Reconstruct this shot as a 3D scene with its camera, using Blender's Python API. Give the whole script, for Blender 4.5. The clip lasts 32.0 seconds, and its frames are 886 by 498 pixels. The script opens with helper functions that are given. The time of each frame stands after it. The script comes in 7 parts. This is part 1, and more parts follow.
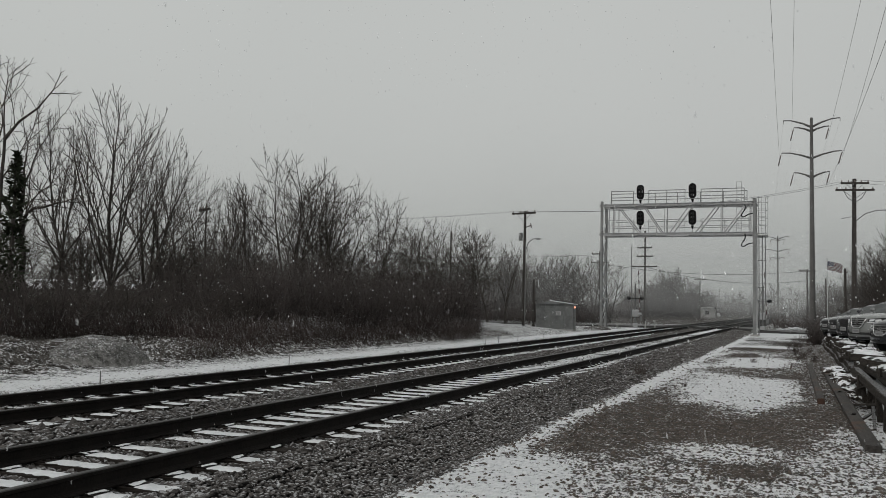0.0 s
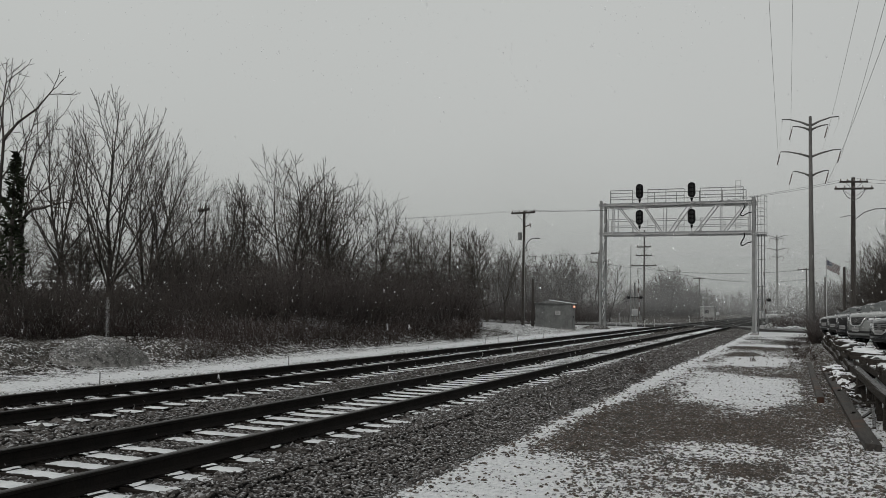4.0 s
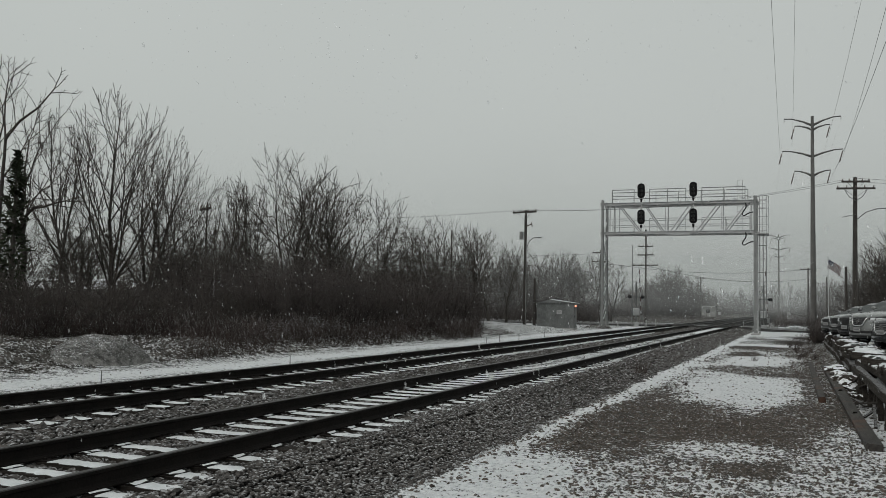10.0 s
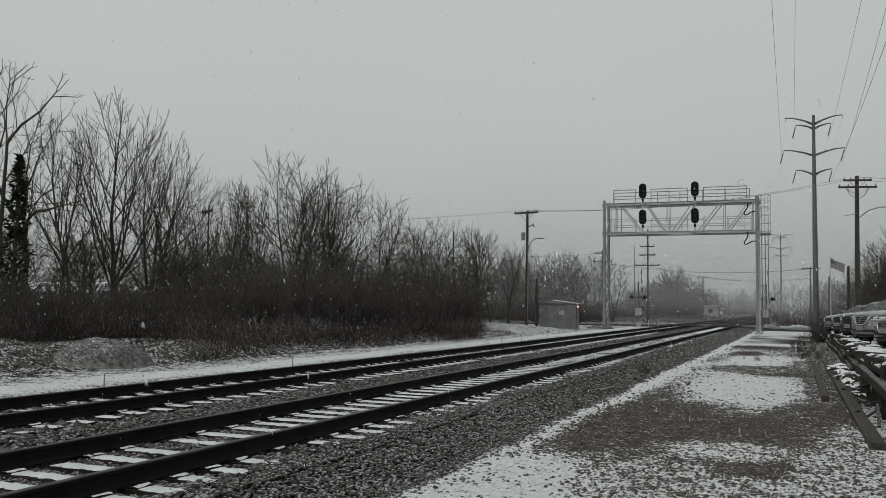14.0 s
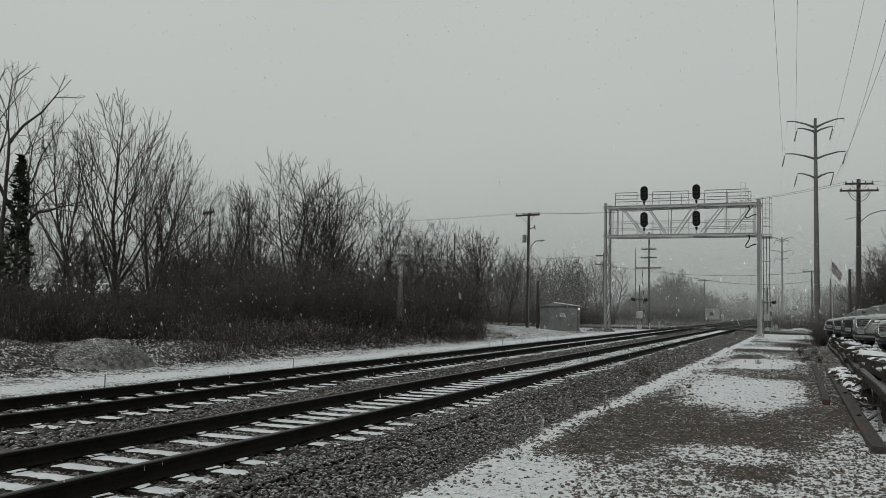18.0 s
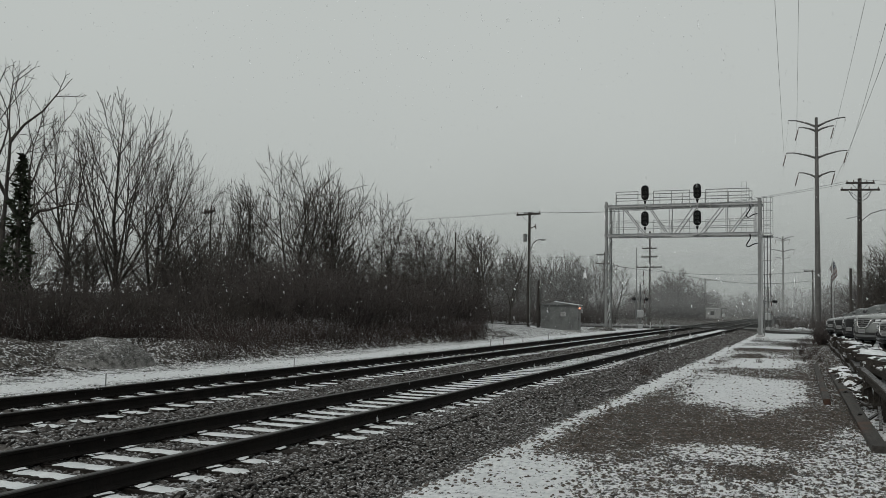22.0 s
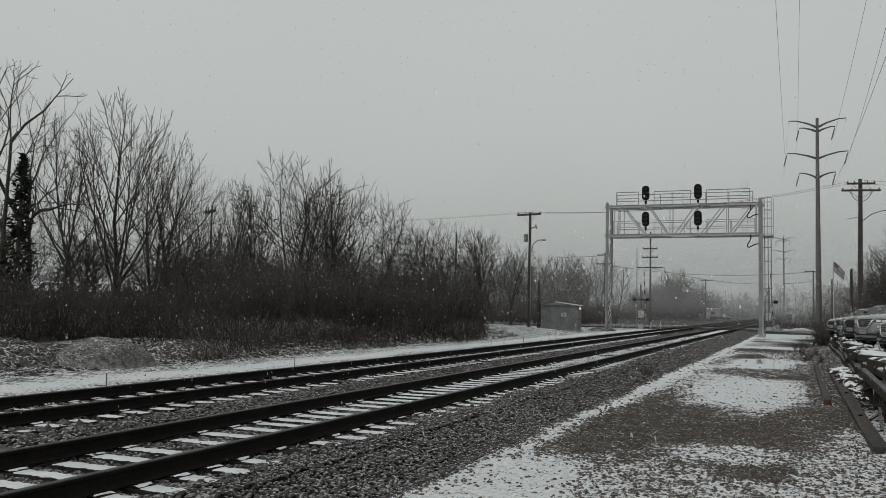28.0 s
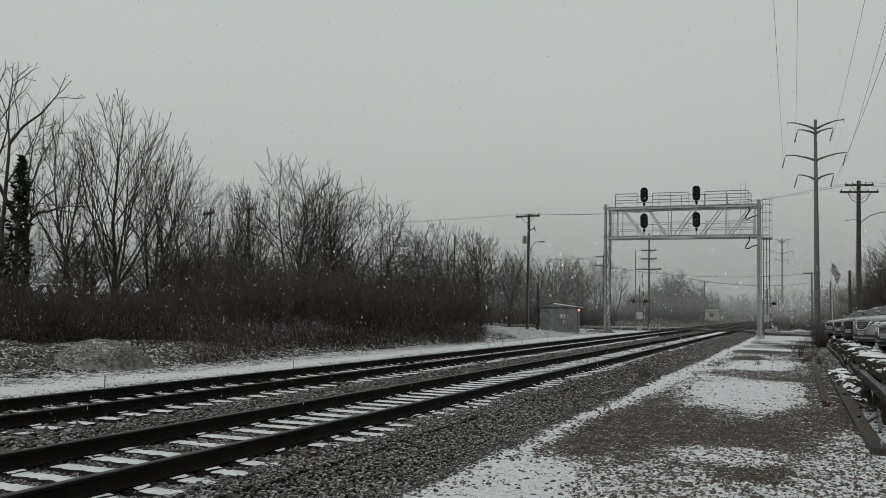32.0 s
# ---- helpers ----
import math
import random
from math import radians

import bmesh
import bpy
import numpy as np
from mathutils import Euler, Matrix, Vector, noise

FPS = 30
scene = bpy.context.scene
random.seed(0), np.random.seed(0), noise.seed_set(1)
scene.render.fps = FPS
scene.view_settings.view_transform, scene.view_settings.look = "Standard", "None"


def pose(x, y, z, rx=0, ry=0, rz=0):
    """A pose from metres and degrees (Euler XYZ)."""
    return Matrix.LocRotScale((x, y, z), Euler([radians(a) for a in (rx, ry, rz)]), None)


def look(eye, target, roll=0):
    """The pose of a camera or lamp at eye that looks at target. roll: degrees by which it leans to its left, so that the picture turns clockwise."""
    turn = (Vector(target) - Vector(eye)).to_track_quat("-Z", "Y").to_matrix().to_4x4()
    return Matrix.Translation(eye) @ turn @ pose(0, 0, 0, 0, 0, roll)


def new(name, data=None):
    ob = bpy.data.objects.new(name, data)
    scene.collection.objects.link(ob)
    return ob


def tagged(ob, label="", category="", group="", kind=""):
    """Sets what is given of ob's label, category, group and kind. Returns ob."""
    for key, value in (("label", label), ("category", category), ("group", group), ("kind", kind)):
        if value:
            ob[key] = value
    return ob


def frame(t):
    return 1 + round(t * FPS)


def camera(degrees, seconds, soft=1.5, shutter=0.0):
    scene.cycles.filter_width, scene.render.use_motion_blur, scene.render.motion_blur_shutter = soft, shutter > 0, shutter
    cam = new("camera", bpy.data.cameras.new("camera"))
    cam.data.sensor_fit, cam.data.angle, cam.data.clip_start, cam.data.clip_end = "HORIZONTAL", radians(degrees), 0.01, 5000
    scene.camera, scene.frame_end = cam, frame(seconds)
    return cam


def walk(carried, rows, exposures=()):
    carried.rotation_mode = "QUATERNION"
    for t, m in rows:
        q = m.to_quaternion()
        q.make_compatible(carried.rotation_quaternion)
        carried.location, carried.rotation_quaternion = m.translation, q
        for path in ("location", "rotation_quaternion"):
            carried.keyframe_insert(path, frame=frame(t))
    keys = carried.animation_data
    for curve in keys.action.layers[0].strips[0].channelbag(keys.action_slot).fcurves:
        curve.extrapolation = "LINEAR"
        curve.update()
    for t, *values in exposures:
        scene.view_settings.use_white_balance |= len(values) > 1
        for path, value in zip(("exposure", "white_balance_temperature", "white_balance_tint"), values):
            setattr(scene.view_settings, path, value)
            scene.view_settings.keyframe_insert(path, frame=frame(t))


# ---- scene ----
# camera held in the hand: it stands in one place and sways a little
EYE = (0.0, 0.0, 1.837)
SWAY = [  # seconds, turn to the left of the tracks, tilt up, lean (degrees)
    (0, 21.953, 3.707, 1.210), (0.5, 21.899, 3.684, 1.280), (1, 21.863, 3.682, 1.211), (1.5, 21.871, 3.666, 1.118),
    (2, 21.910, 3.623, 0.850), (2.5, 21.909, 3.667, 0.831), (3, 21.917, 3.701, 0.921), (3.5, 21.910, 3.700, 1.069),
    (5.5, 21.889, 3.638, 0.934), (6, 21.861, 3.626, 1.025), (6.5, 21.847, 3.596, 1.056), (7, 21.934, 3.627, 0.949),
    (7.5, 21.952, 3.652, 1.075), (8, 21.935, 3.659, 1.109), (8.5, 21.954, 3.643, 1.053), (9, 21.998, 3.627, 1.032),
    (9.5, 21.991, 3.614, 1.090), (10, 22.002, 3.633, 1.150), (10.5, 21.992, 3.609, 1.229), (11, 21.990, 3.607, 1.177),
    (11.5, 22.026, 3.588, 1.067), (12, 22.049, 3.586, 1.015), (12.5, 22.102, 3.618, 0.997), (13, 22.100, 3.625, 0.974),
    (13.5, 22.112, 3.662, 0.897), (14, 22.119, 3.716, 0.805), (14.5, 22.124, 3.742, 0.831), (16.5, 22.255, 3.837, 0.952),
    (17, 22.255, 3.833, 0.938), (17.5, 22.220, 3.837, 1.023), (18, 22.200, 3.844, 1.019), (18.5, 22.200, 3.826, 1.072),
    (19, 22.193, 3.807, 1.064), (19.5, 22.216, 3.784, 1.094), (20, 22.261, 3.788, 1.119), (20.5, 22.257, 3.759, 1.125),
    (21, 22.256, 3.756, 1.087), (21.5, 22.251, 3.775, 1.061), (22, 22.252, 3.783, 1.048), (22.5, 22.278, 3.808, 1.058),
    (23, 22.303, 3.797, 1.013), (23.5, 22.314, 3.796, 0.995), (24, 22.314, 3.824, 0.912), (24.5, 22.320, 3.885, 0.914),
    (25, 22.340, 3.913, 0.997), (25.5, 22.368, 3.933, 1.119), (27.5, 22.286, 3.800, 1.094), (28, 22.292, 3.793, 1.112),
    (28.5, 22.295, 3.808, 1.097), (29, 22.316, 3.831, 1.063), (29.5, 22.321, 3.838, 1.055), (30, 22.337, 3.889, 1.061),
    (30.5, 22.316, 3.906, 1.011), (31, 22.280, 3.905, 1.009), (31.5, 22.247, 3.897, 1.035), (32, 22.204, 3.909, 1.079)]
cam = camera(53.660, 32.0, 0.5, 0.5)
walk(cam, [(t, pose(*EYE, 0, 0, turn) @ pose(0, 0, 0, 90 + tilt) @ pose(0, 0, 0, 0, 0, lean)) for t, turn, tilt, lean in SWAY],
     [(0, -0.25, 6620, 11.5), (5.2, -0.25, 6610, 11.5), (7, -0.25, 6580, 10), (9, -0.25, 6540, 8.0), (24, -0.25, 6540, 8.0), (28, -0.25, 6540, 9), (32, -0.25, 6540, 8.0)])

# overcast winter daylight
world = bpy.data.worlds.new("overcast_sky")
scene.world = world
world.use_nodes = True
wn, wl = world.node_tree.nodes, world.node_tree.links
wn.clear()
sky = wn.new("ShaderNodeTexSky")
sky.sky_type, sky.sun_disc = "NISHITA", False
sky.sun_elevation, sky.sun_rotation = radians(38), radians(200)
sky.dust_density, sky.air_density = 6.0, 1.0
grey = wn.new("ShaderNodeHueSaturation")
grey.inputs["Saturation"].default_value = 0.06
bg_sky = wn.new("ShaderNodeBackground")
bg_sky.inputs["Strength"].default_value = 0.05
coord = wn.new("ShaderNodeTexCoord")
sep = wn.new("ShaderNodeSeparateXYZ")
ramp = wn.new("ShaderNodeValToRGB")
ramp.color_ramp.elements[0].position, ramp.color_ramp.elements[0].color = 0.0, (0.385, 0.412, 0.402, 1)
ramp.color_ramp.elements[1].position, ramp.color_ramp.elements[1].color = 0.45, (0.492, 0.525, 0.512, 1)
cloud = wn.new("ShaderNodeTexNoise")
cloud.inputs["Scale"].default_value, cloud.inputs["Detail"].default_value = 2.0, 3.0
east = wn.new("ShaderNodeMapRange")
east.inputs["From Min"].default_value, east.inputs["From Max"].default_value = -0.7, 0.15
east.inputs["To Min"].default_value, east.inputs["To Max"].default_value = 1.0, 0.885
thinned = wn.new("ShaderNodeVectorMath")
thinned.operation = "SCALE"
soft_cloud = wn.new("ShaderNodeMix")
soft_cloud.data_type, soft_cloud.blend_type = "RGBA", "SOFT_LIGHT"
soft_cloud.inputs["Factor"].default_value = 0.12
bg_cloud = wn.new("ShaderNodeBackground")
bg_cloud.inputs["Strength"].default_value = 1.0
both = wn.new("ShaderNodeAddShader")
wout = wn.new("ShaderNodeOutputWorld")
wl.new(sky.outputs[0], grey.inputs["Color"])
wl.new(grey.outputs[0], bg_sky.inputs["Color"])
wl.new(coord.outputs["Generated"], sep.inputs[0])
wl.new(sep.outputs["Z"], ramp.inputs[0])
wl.new(coord.outputs["Generated"], cloud.inputs["Vector"])
wl.new(sep.outputs["X"], east.inputs["Value"])
wl.new(ramp.outputs[0], thinned.inputs[0])
wl.new(east.outputs[0], thinned.inputs["Scale"])
wl.new(thinned.outputs[0], soft_cloud.inputs["A"])
wl.new(cloud.outputs["Fac"], soft_cloud.inputs["B"])
wl.new(soft_cloud.outputs["Result"], bg_cloud.inputs["Color"])
wl.new(bg_sky.outputs[0], both.inputs[0])
wl.new(bg_cloud.outputs[0], both.inputs[1])
wl.new(both.outputs[0], wout.inputs["Surface"])

sun = new("sun", bpy.data.lights.new("sun", "SUN"))
sun.data.energy, sun.data.angle, sun.data.color = 0.5, radians(40), (1.0, 0.985, 0.96)
sun.matrix_world = look((0, 0, 60), (14, 34, 12))


# ---- materials ----
def node_mat(name):
    m = bpy.data.materials.new(name)
    m.use_nodes = True
    nt = m.node_tree
    return m, nt, nt.nodes["Principled BSDF"]


def mixer(nt, a, b, fac):
    """A colour mix; a and b are colours or sockets, fac a number or a socket."""
    n = nt.nodes.new("ShaderNodeMix")
    n.data_type = "RGBA"
    for key, v in (("A", a), ("B", b), ("Factor", fac)):
        if hasattr(v, "is_linked"):
            nt.links.new(v, n.inputs[key])
        else:
            n.inputs[key].default_value = (*v, 1) if isinstance(v, tuple) else v
    return n.outputs["Result"]


def grain(nt, vec, scale, detail=4.0, lo=0.35, hi=0.65, stretch=None):
    """Noise between lo and hi, spread to 0..1."""
    if stretch:
        mp = nt.nodes.new("ShaderNodeMapping")
        mp.inputs["Scale"].default_value = stretch
        nt.links.new(vec, mp.inputs["Vector"])
        vec = mp.outputs[0]
    n = nt.nodes.new("ShaderNodeTexNoise")
    n.inputs["Scale"].default_value, n.inputs["Detail"].default_value = scale, detail
    nt.links.new(vec, n.inputs["Vector"])
    r = nt.nodes.new("ShaderNodeMapRange")
    r.interpolation_type = "SMOOTHSTEP"
    r.inputs["From Min"].default_value, r.inputs["From Max"].default_value = lo, hi
    nt.links.new(n.outputs["Fac"], r.inputs["Value"])
    return r.outputs[0]


def calc(nt, op, a, b):
    n = nt.nodes.new("ShaderNodeMath")
    n.operation = op
    for i, v in enumerate((a, b)):
        if hasattr(v, "is_linked"):
            nt.links.new(v, n.inputs[i])
        else:
            n.inputs[i].default_value = v
    return n.outputs[0]


def step(nt, value, lo, hi):
    r = nt.nodes.new("ShaderNodeMapRange")
    r.interpolation_type = "SMOOTHSTEP"
    r.inputs["From Min"].default_value, r.inputs["From Max"].default_value = lo, hi
    nt.links.new(value, r.inputs["Value"])
    return r.outputs[0]


def place_vec(nt, own=True):
    """Object coordinates, shifted by chance for each object, or world position."""
    if not own:
        return nt.nodes.new("ShaderNodeNewGeometry").outputs["Position"]
    tc, oi, vm = nt.nodes.new("ShaderNodeTexCoord"), nt.nodes.new("ShaderNodeObjectInfo"), nt.nodes.new("ShaderNodeVectorMath")
    sc = calc(nt, "MULTIPLY", oi.outputs["Random"], 37.0)
    nt.links.new(tc.outputs["Object"], vm.inputs[0])
    nt.links.new(sc, vm.inputs[1])
    return vm.outputs[0]


SNOW = (0.74, 0.76, 0.78)


def surface(name, dark, light, scale=4.0, fine=40.0, rough=0.7, bump=0.2, metal=0.0, own=True, stretch=None, snow=0.0, third=None, island=0.0):
    """A weathered surface: two tones at two scales, relief, and snow lying on faces that look up."""
    m, nt, b = node_mat(name)
    vec = place_vec(nt, own)
    big, small = grain(nt, vec, scale, 4, 0.3, 0.7, stretch), grain(nt, vec, fine, 3, 0.3, 0.7, stretch)
    col = mixer(nt, dark, light, calc(nt, "ADD", calc(nt, "MULTIPLY", big, 0.6), calc(nt, "MULTIPLY", small, 0.4)))
    if third:
        col = mixer(nt, col, third, calc(nt, "MULTIPLY", grain(nt, vec, scale * 0.6, 5, 0.52, 0.7), 0.8))
    geo = nt.nodes.new("ShaderNodeNewGeometry")
    if island:
        col = mixer(nt, col, light, calc(nt, "MULTIPLY", geo.outputs["Random Per Island"], island))
    ro = None
    if snow:
        sx = nt.nodes.new("ShaderNodeSeparateXYZ")
        nt.links.new(geo.outputs["Normal"], sx.inputs[0])
        up = calc(nt, "ADD", sx.outputs["Z"], calc(nt, "MULTIPLY", grain(nt, vec, fine * 0.5, 3, 0.2, 0.8), 0.55))
        cover = calc(nt, "MULTIPLY", step(nt, up, 1.08 if snow < 0.9 else 0.78, 1.3 if snow < 0.9 else 0.95), snow)
        col = mixer(nt, col, SNOW, cover)
    nt.links.new(col, b.inputs["Base Color"])
    b.inputs["Roughness"].default_value, b.inputs["Metallic"].default_value = rough, metal
    if rough > 0.55 and metal < 0.3:
        b.inputs["Specular IOR Level"].default_value = 0.12
    if bump:
        bp = nt.nodes.new("ShaderNodeBump")
        bp.inputs["Strength"].default_value, bp.inputs["Distance"].default_value = bump, 0.02
        nt.links.new(small, bp.inputs["Height"])
        nt.links.new(bp.outputs[0], b.inputs["Normal"])
    return m


M_STONE = surface("ballast_stone", (0.012, 0.0112, 0.0106), (0.128, 0.119, 0.113), 9, 45, 0.85, 0.5, own=False, snow=0.34, island=0.4)
# near-black: shade in the gaps between stones is put into the bed's colour
M_BED_SHADED = surface("ballast_bed", (0.006, 0.0057, 0.0054), (0.024, 0.022, 0.021), 18, 55, 0.9, 0.8, own=False)
M_TIE = surface("creosote_wood", (0.014, 0.012, 0.010), (0.04, 0.034, 0.03), 6, 50, 0.85, 0.5, stretch=(1, 8, 8))
M_SNOW = surface("lying_snow", (0.50, 0.52, 0.535), (0.70, 0.715, 0.725), 5, 60, 0.6, 0.35, own=False)
M_RAIL = surface("rusty_rail", (0.0045, 0.004, 0.0037), (0.013, 0.0105, 0.0093), 3, 45, 0.75, 0.2, own=False)
M_RAILTOP = surface("worn_rail_head", (0.016, 0.0145, 0.0135), (0.045, 0.042, 0.040), 3, 60, 0.45, 0.05, metal=0.5, own=False)
M_GALV = surface("galvanised_steel", (0.28, 0.285, 0.285), (0.42, 0.425, 0.425), 2, 30, 0.6, 0.05, metal=0.3, snow=0.35)
# darker tone of the bridge steel, for posts, gussets and upper handrails
M_POSTSTEEL = surface("darker_galvanised_steel", (0.16, 0.165, 0.163), (0.27, 0.275, 0.272), 1.2, 18, 0.65, 0.05, metal=0.25)
M_BLACK = surface("black_paint", (0.006, 0.006, 0.0065), (0.015, 0.015, 0.016), 3, 30, 0.62, 0.05)
M_POLEWOOD = surface("weathered_pole_wood", (0.028, 0.025, 0.023), (0.068, 0.062, 0.057), 3, 25, 0.85, 0.4, stretch=(6, 6, 0.6))
M_STEELGREY = surface("dull_grey_steel", (0.11, 0.112, 0.111), (0.18, 0.182, 0.181), 0.8, 14, 0.6, 0.05, metal=0.3)
M_BARK = surface("grey_brown_bark", (0.025, 0.0225, 0.020), (0.068, 0.062, 0.056), 3, 22, 0.9, 0.4, stretch=(3, 3, 0.7))
M_TWIG = surface("bare_twigs", (0.034, 0.030, 0.027), (0.078, 0.069, 0.062), 1.5, 12, 0.9, 0.0)
M_BRUSH = surface("thicket_stems", (0.036, 0.0305, 0.029), (0.080, 0.069, 0.065), 0.35, 6, 0.9, 0.0, own=False, snow=0.05)
M_BRAMBLE = surface("reddish_brambles", (0.028, 0.0215, 0.0195), (0.070, 0.053, 0.048), 0.4, 7, 0.9, 0.0, own=False, snow=0.28)
M_NEEDLE = surface("dark_evergreen", (0.013, 0.017, 0.011), (0.036, 0.042, 0.026), 2, 20, 0.8, 0.0)
M_SHED = surface("shed_aluminium", (0.070, 0.074, 0.072), (0.165, 0.169, 0.166), 1.6, 14, 0.5, 0.05, metal=0.25)
M_WIRE = surface("cable", (0.05, 0.05, 0.05), (0.09, 0.09, 0.09), 1, 9, 0.6, 0.0)
M_CONC = surface("concrete", (0.26, 0.255, 0.245), (0.40, 0.39, 0.375), 2, 30, 0.85, 0.3, snow=0.6)


def ground_mat():
    """Snow lying on gravel; the cover is a value of the sheet, broken up by grain."""
    m, nt, b = node_mat("snowy_gravel")
    vec = place_vec(nt, False)
    cover = nt.nodes.new("ShaderNodeAttribute")
    cover.attribute_name = "snow_cover"
    rust = nt.nodes.new("ShaderNodeAttribute")
    rust.attribute_name = "earth"
    mid, fine, tiny = grain(nt, vec, 3.2, 5, 0.25, 0.75), grain(nt, vec, 17, 4, 0.2, 0.8, (1, 0.55, 1)), grain(nt, vec, 55, 3, 0.2, 0.8, (1, 0.6, 1))
    breakup = calc(nt, "ADD", calc(nt, "MULTIPLY", mid, 0.26), calc(nt, "ADD", calc(nt, "MULTIPLY", fine, 0.42), calc(nt, "MULTIPLY", tiny, 0.32)))
    snow = step(nt, calc(nt, "SUBTRACT", calc(nt, "ADD", cover.outputs["Fac"], breakup), 1.0), -0.09, 0.10)
    gravel = mixer(nt, (0.024, 0.023, 0.022), (0.14, 0.134, 0.124), calc(nt, "MULTIPLY", tiny, calc(nt, "ADD", 0.35, calc(nt, "MULTIPLY", fine, 0.65))))
    earth = mixer(nt, (0.022, 0.0185, 0.0155), (0.130, 0.112, 0.097), calc(nt, "ADD", calc(nt, "MULTIPLY", tiny, 0.5), calc(nt, "MULTIPLY", fine, 0.4)))
    base = mixer(nt, gravel, earth, rust.outputs["Fac"])
    nt.links.new(mixer(nt, base, mixer(nt, (0.60, 0.62, 0.64), (0.82, 0.83, 0.84), fine), snow), b.inputs["Base Color"])
    b.inputs["Roughness"].default_value = 0.9
    b.inputs["Specular IOR Level"].default_value = 0.1
    bp = nt.nodes.new("ShaderNodeBump")
    bp.inputs["Strength"].default_value, bp.inputs["Distance"].default_value = 1.0, 0.05
    nt.links.new(calc(nt, "ADD", calc(nt, "MULTIPLY", fine, 0.6), calc(nt, "MULTIPLY", tiny, 0.4)), bp.inputs["Height"])
    nt.links.new(bp.outputs[0], b.inputs["Normal"])
    return m


M_GROUND = ground_mat()


# ---- mesh helpers ----
def thing(name, m=None):
    ob = new(name)
    ob.empty_display_size = 0.2
    if m is not None:
        ob.matrix_basis = m
    return ob


def mesh_of(name, verts, faces, material, smooth=False):
    me = bpy.data.meshes.new(name)
    me.from_pydata([tuple(v) for v in verts], [], faces)
    me.materials.append(material)
    if smooth:
        me.polygons.foreach_set("use_smooth", [True] * len(me.polygons))
    me.update()
    return me


def fast_mesh(name, verts, tris, material, smooth=False):
    """A mesh of many triangles from arrays."""
    me = bpy.data.meshes.new(name)
    v, f = np.asarray(verts, dtype=np.float32), np.asarray(tris, dtype=np.int32)
    k = f.shape[1]
    me.vertices.add(len(v))
    me.vertices.foreach_set("co", v.ravel())
    me.loops.add(f.size)
    me.loops.foreach_set("vertex_index", f.ravel())
    me.polygons.add(len(f))
    me.polygons.foreach_set("loop_start", np.arange(0, f.size, k, dtype=np.int32))
    me.polygons.foreach_set("use_smooth", np.full(len(f), smooth))
    me.materials.append(material)
    me.update(calc_edges=True)
    return me


def part(name, bm, material, parent, label=""):
    """Links a bmesh, or a mesh, as one mesh object under a thing or a part."""
    if isinstance(bm, bmesh.types.BMesh):
        me = bpy.data.meshes.new(name)
        bm.to_mesh(me)
        bm.free()
        me.materials.append(material)
    else:
        me = bm
    ob = new(name, me)
    ob.parent = parent
    return tagged(ob, label) if label else ob


def box(bm, x0, x1, y0, y1, z0, z1, bevel=0.0, m=None):
    r = bmesh.ops.create_cube(bm, size=1.0)
    mm = Matrix.Translation(((x0 + x1) / 2, (y0 + y1) / 2, (z0 + z1) / 2)) @ Matrix.Diagonal((x1 - x0, y1 - y0, z1 - z0, 1))
    bmesh.ops.transform(bm, matrix=(m @ mm) if m is not None else mm, verts=r["verts"])
    if bevel:
        es = list({e for v in r["verts"] for e in v.link_edges})
        bmesh.ops.bevel(bm, geom=es, offset=bevel, segments=2, affect="EDGES", profile=0.5)
    return bm


def rod(bm, a, b, r0, r1=None, sides=8, caps=True):
    """A round bar from a to b, tapering from r0 to r1."""
    a, b = Vector(a), Vector(b)
    r1 = r0 if r1 is None else r1
    q = (b - a).to_track_quat("Z", "Y").to_matrix().to_4x4()
    m = Matrix.Translation((a + b) / 2) @ q
    bmesh.ops.create_cone(bm, cap_ends=caps, segments=sides, radius1=r0, radius2=r1, depth=(b - a).length, matrix=m)
    return bm


def bar(bm, a, b, w, h):
    """A square bar from a to b; w across, h upward."""
    a, b = Vector(a), Vector(b)
    d = (b - a)
    y = d.normalized()
    x = y.cross(Vector((0, 0, 1)))
    x = x.normalized() if x.length > 1e-4 else Vector((1, 0, 0))
    z = x.cross(y)
    m = Matrix((x, y, z)).transposed().to_4x4()
    m.translation = (a + b) / 2
    return box(bm, -w / 2, w / 2, -d.length / 2, d.length / 2, -h / 2, h / 2, m=m)


def tube(points, radii, sides=6, closed_end=True):
    """Vertices and faces of a bent tube through the points."""
    vs, fs = [], []
    prev = None
    for i, p in enumerate(points):
        p = Vector(p)
        d = (Vector(points[min(i + 1, len(points) - 1)]) - Vector(points[max(i - 1, 0)])).normalized()
        u = prev - d * prev.dot(d) if prev is not None else d.orthogonal()
        u = u.normalized() if u.length > 1e-5 else d.orthogonal().normalized()
        prev = u
        w = d.cross(u)
        r = radii[i] if hasattr(radii, "__len__") else radii
        for k in range(sides):
            a = 2 * math.pi * k / sides
            vs.append(p + u * (r * math.cos(a)) + w * (r * math.sin(a)))
        if i:
            o = len(vs) - 2 * sides
            fs += [(o + k, o + (k + 1) % sides, o + sides + (k + 1) % sides, o + sides + k) for k in range(sides)]
    if closed_end:
        fs.append(tuple(range(len(vs) - sides, len(vs))))
        fs.append(tuple(reversed(range(sides))))
    return vs, fs


def tube_part(name, points, radii, material, parent, sides=6, label="", smooth=True):
    vs, fs = tube(points, radii, sides)
    return part(name, mesh_of(name, vs, fs, material, smooth), material, parent, label)


